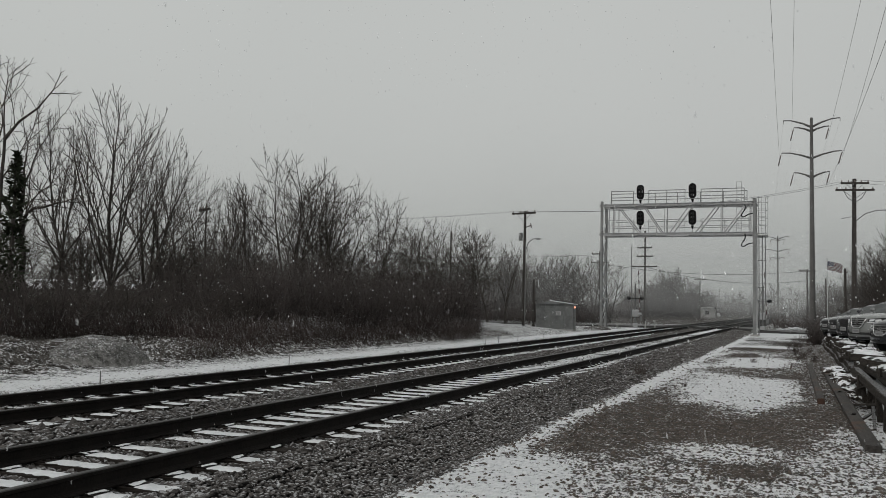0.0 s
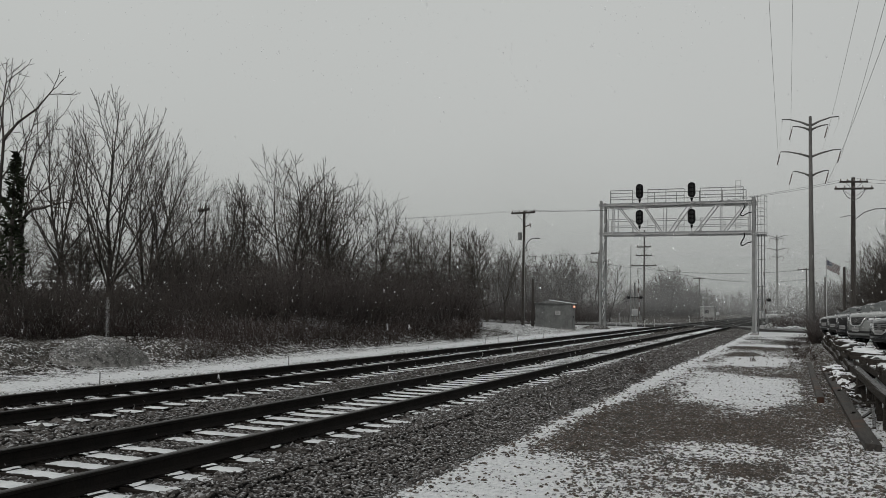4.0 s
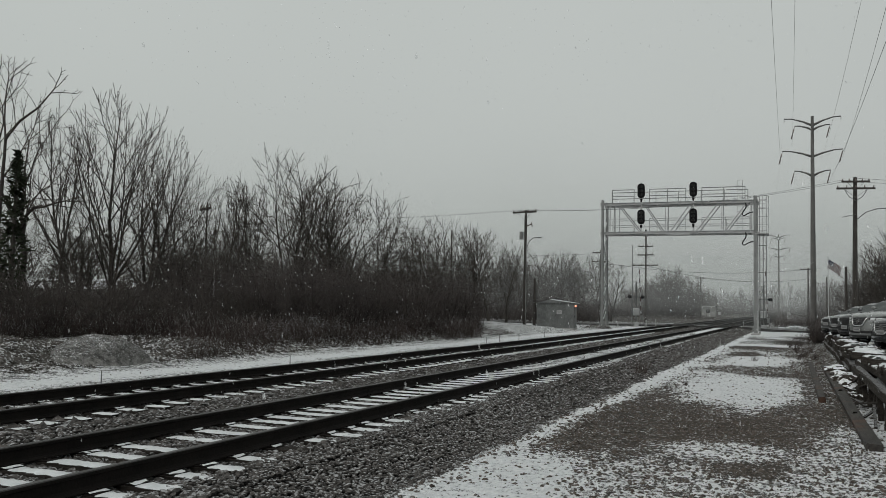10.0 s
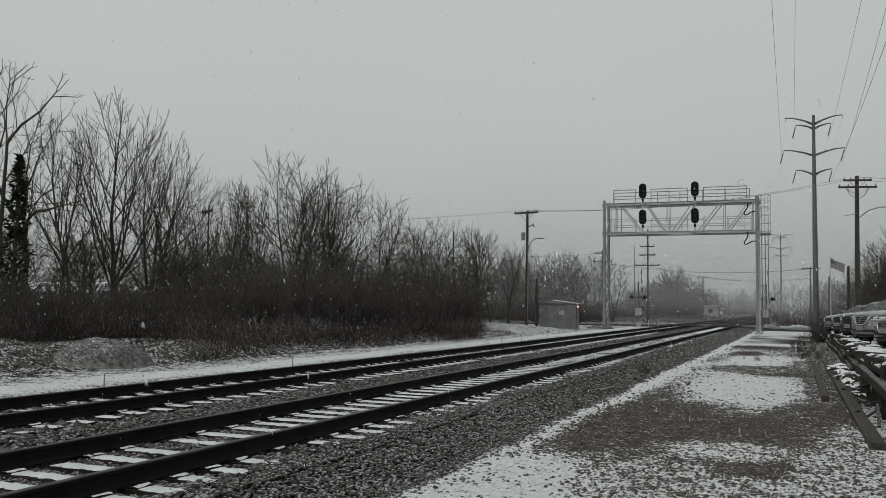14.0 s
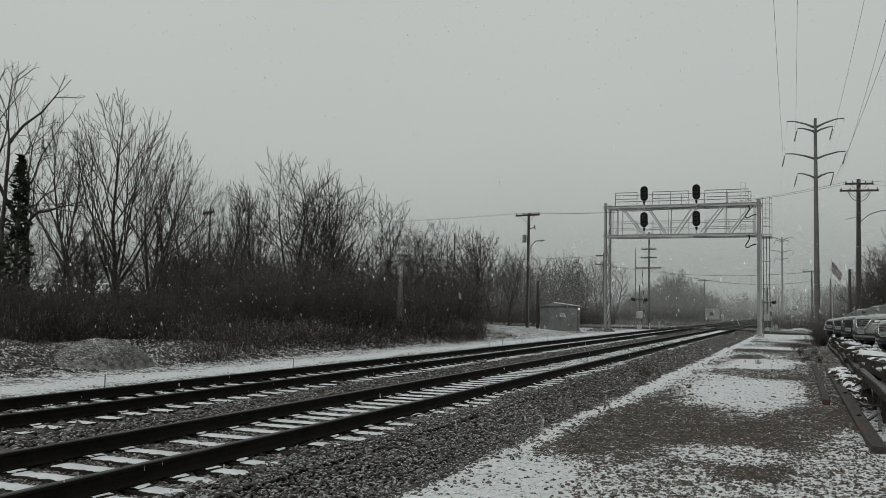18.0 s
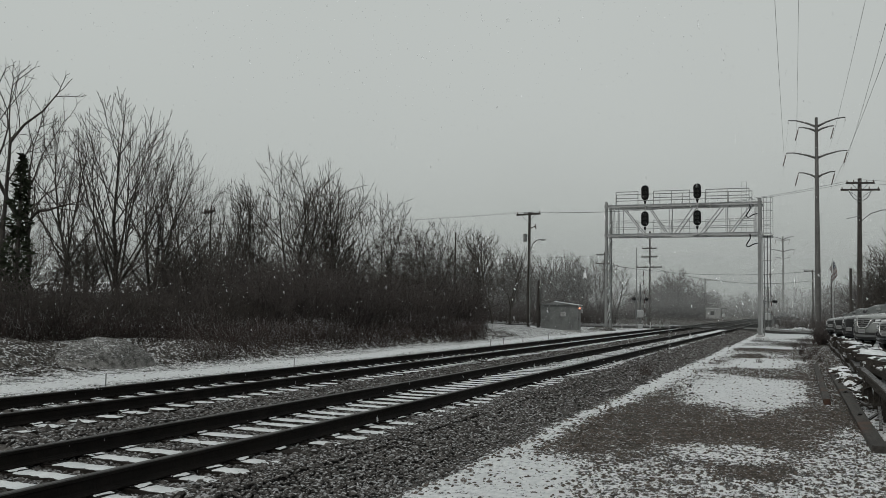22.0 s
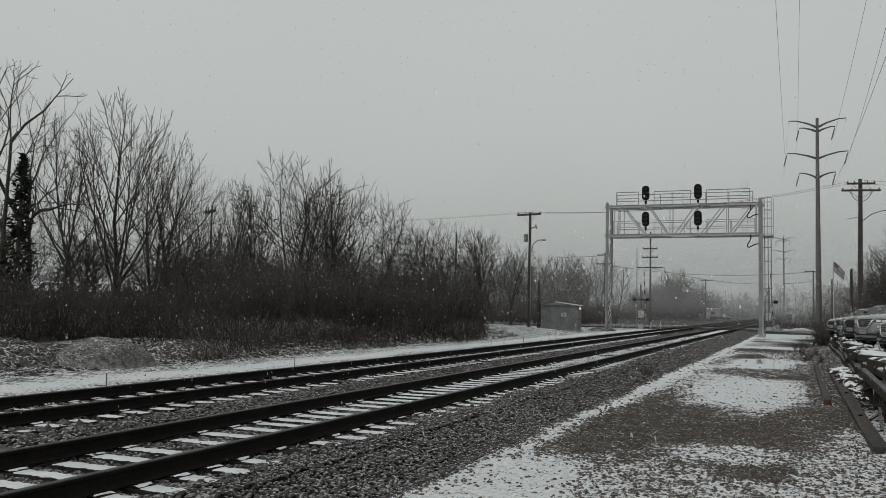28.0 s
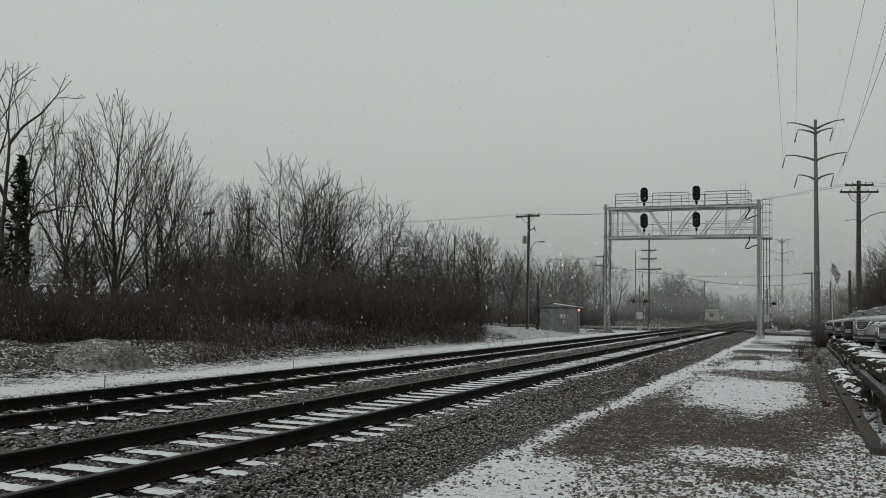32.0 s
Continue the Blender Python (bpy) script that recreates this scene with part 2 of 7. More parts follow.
def ico_array():
    bm = bmesh.new()
    bmesh.ops.create_icosphere(bm, subdivisions=1, radius=1.0)
    bm.verts.ensure_lookup_table()
    v = np.array([q.co[:] for q in bm.verts])
    f = np.array([[q.index for q in t.verts] for t in bm.faces])
    bm.free()
    return v, f


ICO_V, ICO_F = ico_array()


OCT_V = np.array([(1, 0, 0), (0, 1, 0), (-1, 0, 0), (0, -1, 0), (0, 0, 1), (0, 0, -1)], float)
OCT_F = np.array([(0, 1, 4), (1, 2, 4), (2, 3, 4), (3, 0, 4), (1, 0, 5), (2, 1, 5), (3, 2, 5), (0, 3, 5)])


def scatter(name, pos, size, material, seed, flat=0.7, dents=0.28, simple=False):
    """Angular stones of the given sizes at the given places, joined in one mesh."""
    rng = np.random.default_rng(seed)
    n = len(pos)
    form_v, form_f = (OCT_V * 1.12, OCT_F) if simple else (ICO_V, ICO_F)
    keep, turn = len(form_v), rng.random((n, 3)) * 6.283
    v = np.repeat(form_v[None, :keep], n, 0) * (1 + (rng.random((n, keep, 1)) - 0.5) * 2 * dents)
    v = v * (np.stack([0.8 + 0.85 * rng.random(n), 0.65 + 0.4 * rng.random(n), flat * (0.8 + 0.4 * rng.random(n))], 1)[:, None])
    for k, (i, j) in enumerate(((0, 1), (1, 2), (0, 1))):
        a = turn[:, k] if k != 1 else (turn[:, k] - 3.14) * 0.22
        c, s = np.cos(a)[:, None], np.sin(a)[:, None]
        vi, vj = v[:, :, i].copy(), v[:, :, j].copy()
        v[:, :, i], v[:, :, j] = c * vi - s * vj, s * vi + c * vj
    v = v * (size[:, None, None] / 2) + pos[:, None]
    f = form_f[None] + (np.arange(n) * keep)[:, None, None]
    return fast_mesh(name, v.reshape(-1, 3), f.reshape(-1, 3), material)


# ---- ground and tracks ----
NEAR_RAIL, GAUGE, SPACING = -5.487, 1.505, 3.824   # head centres of the near track's near rail, and from track to track
RAIL_TOP, TIE_TOP = 0.40, 0.22
NEAR_MID, FAR_MID = NEAR_RAIL - GAUGE / 2, NEAR_RAIL - GAUGE / 2 - SPACING


def waves(x, y, k, seed):
    r = np.random.default_rng(seed)
    out = 0
    for i in range(5):
        a, f = r.random() * 6.28, k * (0.6 + 1.3 * r.random())
        out = out + np.sin(f * (x * np.cos(a) + y * np.sin(a)) + r.random() * 6.28)
    return out / 5


def blob(x, y, cx, cy, rx, ry, edge=0.35):
    d = np.sqrt(((x - cx) / rx) ** 2 + ((y - cy) / ry) ** 2) + 0.22 * waves(x * 1.0, y * 0.6, 2.4, 5)
    return 1 / (1 + np.exp(np.minimum((d - 1) / (edge * 0.3), 50)))


def ramp01(v, a, b):
    t = np.clip((v - a) / (b - a), 0, 1)
    return t * t * (3 - 2 * t)


def ground_z(x, y):
    z = 0.018 * waves(x, y, 1.7, 1) + 0.010 * waves(x, y, 7.0, 2)
    left = ramp01(-x, 11.6, 12.4)
    bank = ramp01(-x, 14.6, 18.5) * (1 - ramp01(y, 58, 70))
    z = z + left * (0.17 + 0.02 * waves(x, y, 0.9, 3)) + bank * (0.5 + 0.15 * waves(x, y, 0.8, 4))
    under = ramp01(-x, 3.8, 4.4) * (1 - ramp01(-x, 11.3, 11.9)) * ramp01(y, -60, -40) * (1 - ramp01(y, 380, 420))
    lot = ramp01(x, 1.64, 1.74) * ramp01(y, 9, 11) * (1 - ramp01(y, 56, 66)) * (1 - ramp01(x, 30, 40))
    return z - under * 0.12 + lot * 0.69


def snow_and_earth(x, y):
    """How far snow covers the ground, and how much bare earth shows between."""
    y = y * 1.11
    wob = 0.25 * waves(x, y, 0.9, 11) + 0.12 * waves(x, y, 3.0, 12)
    c = np.full_like(x, 0.55)
    e = np.full_like(x, 0.25)

    def put(w, cover, earth):
        c[:] = c * (1 - w) + cover * w
        e[:] = e * (1 - w) + earth * w
    put(ramp01(y, 11.4 + 0.6 * wob, 13.8 + 0.6 * wob) * (1 - ramp01(y, 20, 24)), 0.26, 0.55)
    put(blob(x, y, -1.4, 16.4, 1.75, 3.0), 0.26, 0.8)
    put(blob(x, y, -2.55, 15.8, 0.75, 3.2), 0.30, 0.55)
    put(blob(x, y, -2.7, 20.0, 0.55, 4.2), 0.29, 0.35)
    put(blob(x, y, -0.95, 13.5, 1.0, 0.95), 0.60, 0.5)
    put(blob(x, y, -0.38, 12.0, 0.60, 0.62), 0.30, 0.85)
    put(blob(x, y, -2.85, 9.6, 0.72, 2.1), 0.72, 0.2)
    put(blob(x, y, 0.45, 12.5, 0.65, 3.2), 0.55, 0.4)
    put(blob(x, y, 0.62, 14.2, 0.42, 3.4), 0.56, 0.4)
    put(blob(x, y, 1.18, 19.0, 0.24, 7.0), 0.62, 0.3)
    put(blob(x, y, 0.15, 17.6, 0.32, 2.4), 0.36, 0.95)
    put(blob(x, y, -1.22, 24.2, 1.30, 5.0, 0.5), 0.73, 0.1)
    far = ramp01(y, 28.5, 30)
    put(far, 0.46 + 0.30 * waves(x, y * 0.35, 1.5, 21) + 0.30 * waves(x * 0.35, y, 0.9, 22), 0.3)
    put(blob(x, y, -1.2, 32.3, 1.6, 2.0), 0.42, 0.4)
    put(blob(x, y, -1.4, 37.5, 1.1, 3.0), 0.80, 0.2)
    put(blob(x, y, -2.0, 44.0, 0.7, 2.2), 0.25, 0.4)
    put(ramp01(x + wob, 0.05, 0.25) * ramp01(y, 20, 23) * (1 - ramp01(y, 56, 66)), 0.40, 0.6)
    put(ramp01(y, 76, 80) * (1 - ramp01(y, 98, 101)), 0.88, 0.2)
    put(np.exp(-((x + 3.43 + 0.6 * wob) / (0.24 + 0.16 * ramp01(y, 16, 30))) ** 2) * ramp01(y, 7, 10), 0.68 + 0.10 * ramp01(y, 18, 28), 0.2)
    put(ramp01(-x, 11.4, 12.0), 0.52, 0.15)
    put(np.exp(-((x + 13.6 + wob) / 0.6) ** 2), 0.80, 0.1)
    put(ramp01(-x + wob, 14.9, 15.5) * (1 - ramp01(y, 54, 58)), 0.46, 0.8)
    put(ramp01(-x + wob * 2, 17, 20) * (1 - ramp01(y, 54, 60)), 0.30, 0.7)
    put(ramp01(y, 105, 130), 0.30, 0.4)
    put(ramp01(x, -4.0, -3.4) * ramp01(y, 101, 105), 0.42, 0.3)
    put(ramp01(x, 1.5, 1.6) * ramp01(y, 10, 12) * (1 - ramp01(y, 62, 66)), 0.74, 0.3)
    put(ramp01(x, 2.2, 2.8) * ramp01(y, 20, 30) * (1 - ramp01(y, 75, 80)), 0.62, 0.2)
    return c, e


def ground_sheet():
    xs = np.concatenate([-np.geomspace(2600, 60, 14), np.arange(-56, -17, 2.0), np.arange(-17, -11, 0.3), np.arange(-11, -4, 0.6),
                         np.arange(-4, 2.6, 0.08), np.arange(2.6, 14, 0.6), np.geomspace(14, 2600, 16)])
    ys = np.concatenate([-np.geomspace(2000, 10, 12), np.arange(-6, 6, 1.0), np.arange(6, 33, 0.095), np.arange(33, 112, 0.5), np.geomspace(113, 3000, 30)])
    x, y = np.meshgrid(xs, ys)
    z = ground_z(x, y)
    n, k = len(ys), len(xs)
    a = (np.arange(n - 1)[:, None] * k + np.arange(k - 1)[None]).ravel()
    me = fast_mesh("ground", np.stack([x, y, z], -1).reshape(-1, 3), np.stack([a, a + 1, a + 1 + k, a + k], 1), M_GROUND, True)
    c, e = snow_and_earth(x.ravel(), y.ravel())
    for key, val in (("snow_cover", c), ("earth", e)):
        me.attributes.new(key, "FLOAT", "POINT").data.foreach_set("value", val.astype(np.float32))
    return tagged(new("ground", me), "gravel and bare earth thinly covered with patchy snow", "ground", kind="structure")


ground_sheet()


def bed_z(x, y):
    """Top of the ballast across the two tracks."""
    z = np.interp(-x, [3.5, 3.65, 4.55, 4.9, 7.6, 8.1, 8.65, 11.4, 11.8, 12.3], [-0.05, 0.0, 0.17, 0.185, 0.185, 0.12, 0.185, 0.185, 0.18, 0.10])
    return z + 0.016 * waves(x, y, 6.0, 31) + 0.02 * waves(x, y, 1.3, 32)


def ballast():
    xs = np.concatenate([np.arange(-12.3, -3.4, 0.14)])
    ys = np.concatenate([np.arange(-30, 6, 1.0), np.arange(6, 36, 0.14), np.arange(36, 112, 0.5), np.geomspace(113, 420, 20)])
    x, y = np.meshgrid(xs, ys)
    wig = 0.10 * waves(x * 0, y, 1.1, 33) * (np.abs(x + 3.6) < 0.9)
    n, k = len(ys), len(xs)
    a = (np.arange(n - 1)[:, None] * k + np.arange(k - 1)[None]).ravel()
    me = fast_mesh("ballast", np.stack([x + wig, y, bed_z(x, y) - 0.045], -1).reshape(-1, 3), np.stack([a, a + 1, a + 1 + k, a + k], 1), M_BED_SHADED, True)
    bed = tagged(new("ballast_bed", me), "crushed stone ballast bed under two railway tracks, darkened for the shaded gaps between stones", "ballast", kind="structure")
    rng = np.random.default_rng(7)

    def packed(x0, x1, bands, seed):
        """Places on a shaken grid that widens from band to band, so that stones touch but keep dark gaps."""
        g = np.random.default_rng(seed)
        out = []
        for y0, y1, gap in bands:
            x, y = np.meshgrid(np.arange(x0, x1, gap), np.arange(y0, y1, gap * 0.87))
            x = x + gap * 0.5 * (np.arange(x.shape[0]) % 2)[:, None]
            out.append(np.stack([x + g.normal(0, gap * 0.24, x.shape), y + g.normal(0, gap * 0.24, x.shape), np.full(x.shape, gap)], -1).reshape(-1, 3))
        return np.concatenate(out).T
    near = ((-8, 2, 0.13), (2, 6.2, 0.085), (6.2, 12, 0.050), (12, 19, 0.060), (19, 32, 0.09), (32, 58, 0.14), (58, 84, 0.20))
    for name, x0, x1, bands, low in (("shoulder_stones", -5.05, -3.50, near, 0), ("crib_stones", -7.6, -5.0, ((-8, 5, 0.14), (5.0, 11, 0.066), (11, 19, 0.085), (19, 34, 0.12), (34, 62, 0.18)), 1),
                                     ("six_foot_stones", -8.85, -7.4, ((-8, 7.5, 0.13), (7.5, 19, 0.070), (19, 34, 0.095), (34, 58, 0.15), (58, 84, 0.22)), 0), ("far_crib_stones", -11.5, -8.7, ((-8, 9, 0.16), (9, 19, 0.10), (19, 36, 0.15)), 1)):
        x, y, gap = packed(x0, x1, bands, 70 + low + int(-x0))
        n = len(x)
        x = x + (0.1 * waves(x * 0, y, 1.1, 33) + 0.05 * rng.normal(0, 1, n) * (x > -3.65)) * (x > -4.6)
        s = gap * (0.82 + 0.62 * rng.random(n) ** 1.5)
        z = bed_z(x, y) + (0.010 - 0.030 * rng.random(n) if not low else 0.008 - 0.024 * rng.random(n)) + 0.028 * (x > -5.1) * (x < -4.6)
        plain = (y < 5.5) | (y > (15 if x0 > -9 else 5))
        for sel, simple in ((~plain, False), (plain, True)):
            if not sel.any():
                continue
            stones = scatter(name, np.stack([x, y, z], 1)[sel], s[sel] * np.where(y[sel] > 18, 0.82, 1.0), M_STONE, n, 0.58, 0.32, simple)
            tagged(part(name, stones, M_STONE, bed, "loose angular grey ballast stones dusted with snow"), kind="stuff")
    return bed


ballast()


M_PEBBLE = surface("dark_pebbles", (0.022, 0.0185, 0.0155), (0.135, 0.113, 0.097), 9, 60, 0.9, 0.3, own=False, snow=0.35, island=0.5)


def loose_stones():
    """Dark stones and clods that lie open or poke out of the thin snow beside the tracks."""
    rng = np.random.default_rng(17)
    n = 72000
    u = rng.random(n)
    y = (6.3 ** -0.7 + u * (48 ** -0.7 - 6.3 ** -0.7)) ** (-1 / 0.7)
    x = -3.6 + 4.9 * rng.random(n)
    cover = snow_and_earth(x, y)[0]
    patchy = 0.5 + 0.5 * waves(x, y, 4.0, 71)
    keep = rng.random(n) < np.clip(1.18 - 1.62 * cover, 0.05, 1) * (0.45 + 0.55 * patchy)
    x, y = x[keep], y[keep]
    n = len(x)
    s = 0.015 + 0.040 * rng.random(n) ** 2 + 0.02 * np.exp(-((x + 3.4) / 0.25) ** 2) * rng.random(n)
    s = s * (1 + 0.02 * (y - 8))
    me = scatter("loose_stones", np.stack([x, y, ground_z(x, y) + s * 0.12], 1), s, M_PEBBLE, 5, 0.6, 0.28, True)
    tagged(new("loose_stones", me), "dark stones and clods on thinly snowed gravel", "stones", kind="stuff")


loose_stones()


def rail_mesh(length):
    """A flat-bottomed rail along y, its foot at z = 0; the running surface has a second material."""
    h = RAIL_TOP - TIE_TOP - 0.012
    half = [(0.070, 0.0), (0.070, 0.010), (0.030, 0.024), (0.009, 0.040), (0.008, h - 0.052), (0.014, h - 0.044), (0.036, h - 0.036), (0.037, h - 0.010), (0.030, h - 0.002), (0.0, h)]
    prof = half + [(-a, b) for a, b in reversed(half[:-1])]
    ys = [0.0, length]
    vs = [(a, y, b) for y in ys for a, b in prof]
    n = len(prof)
    fs = [(i, (i + 1) % n, n + (i + 1) % n, n + i) for i in range(n)] + [tuple(range(n - 1, -1, -1)), tuple(range(n, 2 * n))]
    me = mesh_of("rail", vs, fs, M_RAIL)
    me.materials.append(M_RAILTOP)
    for p in me.polygons[7:11]:
        p.material_index = 1
    return me


def tie_meshes():
    out = []
    for i in range(5):
        r = random.Random(40 + i)
        bm = box(bmesh.new(), -1.295, 1.295, -0.115, 0.115, -0.17, 0.0, 0.008)
        for v in bm.verts:
            v.co += Vector((r.uniform(-0.03, 0.03) if abs(v.co.x) > 1.2 else 0, r.uniform(-0.006, 0.006), r.uniform(-0.005, 0.003)))
        tie = bpy.data.meshes.new("tie")
        bm.to_mesh(tie)
        bm.free()
        tie.materials.append(M_TIE)
        caps = []
        for x0, x1 in ((-1.29, -0.91), (-0.60, 0.60), (0.91, 1.29)):
            nx = max(5, int((x1 - x0) / 0.05))
            vs, fs = [], []
            for k in range(nx + 1):
                f = k / nx
                x = x0 + (x1 - x0) * f
                end = min(1.0, 12 * min(f, 1 - f) + 0.4)
                lo, hi = -0.110 + r.uniform(0, 0.06) * r.random() ** 2 + 0.09 * (1 - end) * r.random(), 0.110 - r.uniform(0, 0.06) * r.random() ** 2 - 0.09 * (1 - end) * r.random()
                t = 0.008 + r.uniform(0, 0.005)
                vs += [(x + r.uniform(-.03, .03), lo, 0.001), (x, lo + 0.02, t * end), (x, hi - 0.02, t * end), (x + r.uniform(-.03, .03), hi, 0.001)]
                if k:
                    o = 4 * k
                    fs += [(o - 4 + j, o + j, o + j + 1, o - 3 + j) for j in range(3)]
            caps.append(mesh_of("snow_cap", vs, fs, M_SNOW, True))
        vs, fs = [], []
        for x0, x1 in ((0.585, 0.675), (0.83, 0.915)):
            for k in range(5):
                yy = -0.10 + 0.05 * k
                o = len(vs)
                vs += [(x0 + r.uniform(-0.02, 0.03), yy, 0.017), ((x0 + x1) / 2, yy, 0.024 + r.uniform(0, 0.006)), (x1 + r.uniform(-0.03, 0.02), yy, 0.017)]
                if k and r.random() > 0.12:
                    fs += [(o - 3, o - 2, o + 1, o), (o - 2, o - 1, o + 2, o + 1)]
        out.append((tie, caps, mesh_of("snow_cap", vs, fs, M_SNOW, True)))
    return out


def plate_mesh():
    """A steel tie plate with four spikes, under the rail."""
    bm = box(bmesh.new(), -0.17, 0.17, -0.09, 0.09, 0.0, 0.014, 0.003)
    for a in (-0.095, 0.095):
        for b in (-0.05, 0.05):
            box(bm, a - 0.013, a + 0.013, b - 0.013, b + 0.013, 0.012, 0.04)
    for v in bm.verts:
        v.co.z -= 0.004
    me = bpy.data.meshes.new("tie_plate")
    bm.to_mesh(me)
    bm.free()
    me.materials.append(M_RAIL)
    return me


TIES, PLATE, RAIL = tie_meshes(), plate_mesh(), rail_mesh(420.0)


def track(name, mid, first, gaps, count, near_count, seed):
    r = random.Random(seed)
    tr = tagged(thing(name, pose(mid, 0, 0)), "straight railway track with rusty rails on snow-covered wooden ties", "railway track", "parallel tracks", "structure")
    for x in (GAUGE / 2, -GAUGE / 2):
        ra = part("rail", RAIL, M_RAIL, tr, "rusty steel rail with dull worn head")
        ra.location = (x, -30, TIE_TOP + 0.012)
    y = first
    for i in range(count):
        me, caps, bits = TIES[r.randrange(5)]
        tie = part("tie", me, M_TIE, tr)
        tie.location, tie.rotation_euler.z = (r.uniform(-0.04, 0.04), y, TIE_TOP + 0.002 * r.random()), r.uniform(-0.02, 0.02)
        for j, cap in enumerate(caps):
            if i < near_count or j == 1:
                if r.random() > 0.06:
                    part("snow_cap", cap, M_SNOW, tie)
        if i < 45:
            for x in (GAUGE / 2, -GAUGE / 2):
                part("tie_plate", PLATE, M_RAIL, tie).location = (x, 0, 0.0)
                if r.random() > 0.25:
                    part("snow_cap", bits, M_SNOW, tie).rotation_euler.z = 0.0 if x > 0 else math.pi
        y += gaps[i] if i < len(gaps) else 0.52 + r.uniform(-0.05, 0.05)
    return tr


track("track_near", NEAR_MID, 4.30, (0.49, 0.48, 0.48, 0.47, 0.49, 0.49, 0.52, 0.75, 0.58, 0.58, 0.52, 0.47, 0.52, 0.46, 0.57), 180, 120, 3)
track("track_far", FAR_MID, 5.4, (), 178, 110, 9)


# ---- signal bridge over the tracks ----
def signal_head(parent, x, y, z):
    """Oval black backplate with three hooded lamps, on a bracket."""
    bm = bmesh.new()
    n, pts = 20, []
    for k in range(n):
        a = 2 * math.pi * k / n
        pts.append((0.27 * math.cos(a), 0.27 * math.sin(a) + (0.29 if math.sin(a) > 0 else -0.29)))
    front = [bm.verts.new((a, -0.03, b)) for a, b in pts]
    back = [bm.verts.new((a, 0.03, b)) for a, b in pts]
    bm.faces.new(front), bm.faces.new(list(reversed(back)))
    for k in range(n):
        bm.faces.new((front[k], back[k], back[(k + 1) % n], front[(k + 1) % n]))
    bmesh.ops.recalc_face_normals(bm, faces=bm.faces)
    head = part("signal_head", bm, M_BLACK, parent, "black oval three-lamp railway signal head")
    head.location = (x, y, z)
    box_bm = box(bmesh.new(), -0.17, 0.17, 0.03, 0.24, -0.5, 0.5, 0.03)
    part("lamp_housing", box_bm, M_BLACK, head)
    for dz in (0.30, 0.0, -0.30):
        vis = bmesh.new()
        rod(vis, (0, -0.03, dz), (0, -0.30, dz - 0.03), 0.125, 0.12, 14, False)
        for f in [f for f in vis.faces if f.calc_center_median().z < dz - 0.085]:
            vis.faces.remove(f)
        bmesh.ops.solidify(vis, geom=vis.faces[:], thickness=0.008)
        part("visor", vis, M_BLACK, head)
        part("lens", rod(bmesh.new(), (0, -0.028, dz), (0, -0.045, dz), 0.10, 0.10, 14), M_LENS, head)
    part("mount", rod(bmesh.new(), (0, 0.06, -0.60), (0, 0.06, -0.85), 0.10, 0.05, 10), M_BLACK, head)
    head.scale = (1.12, 1.0, 1.08)
    return head


M_LENS = surface("dark_glass_lens", (0.006, 0.006, 0.006), (0.012, 0.011, 0.011), 2, 10, 0.35, 0.0)


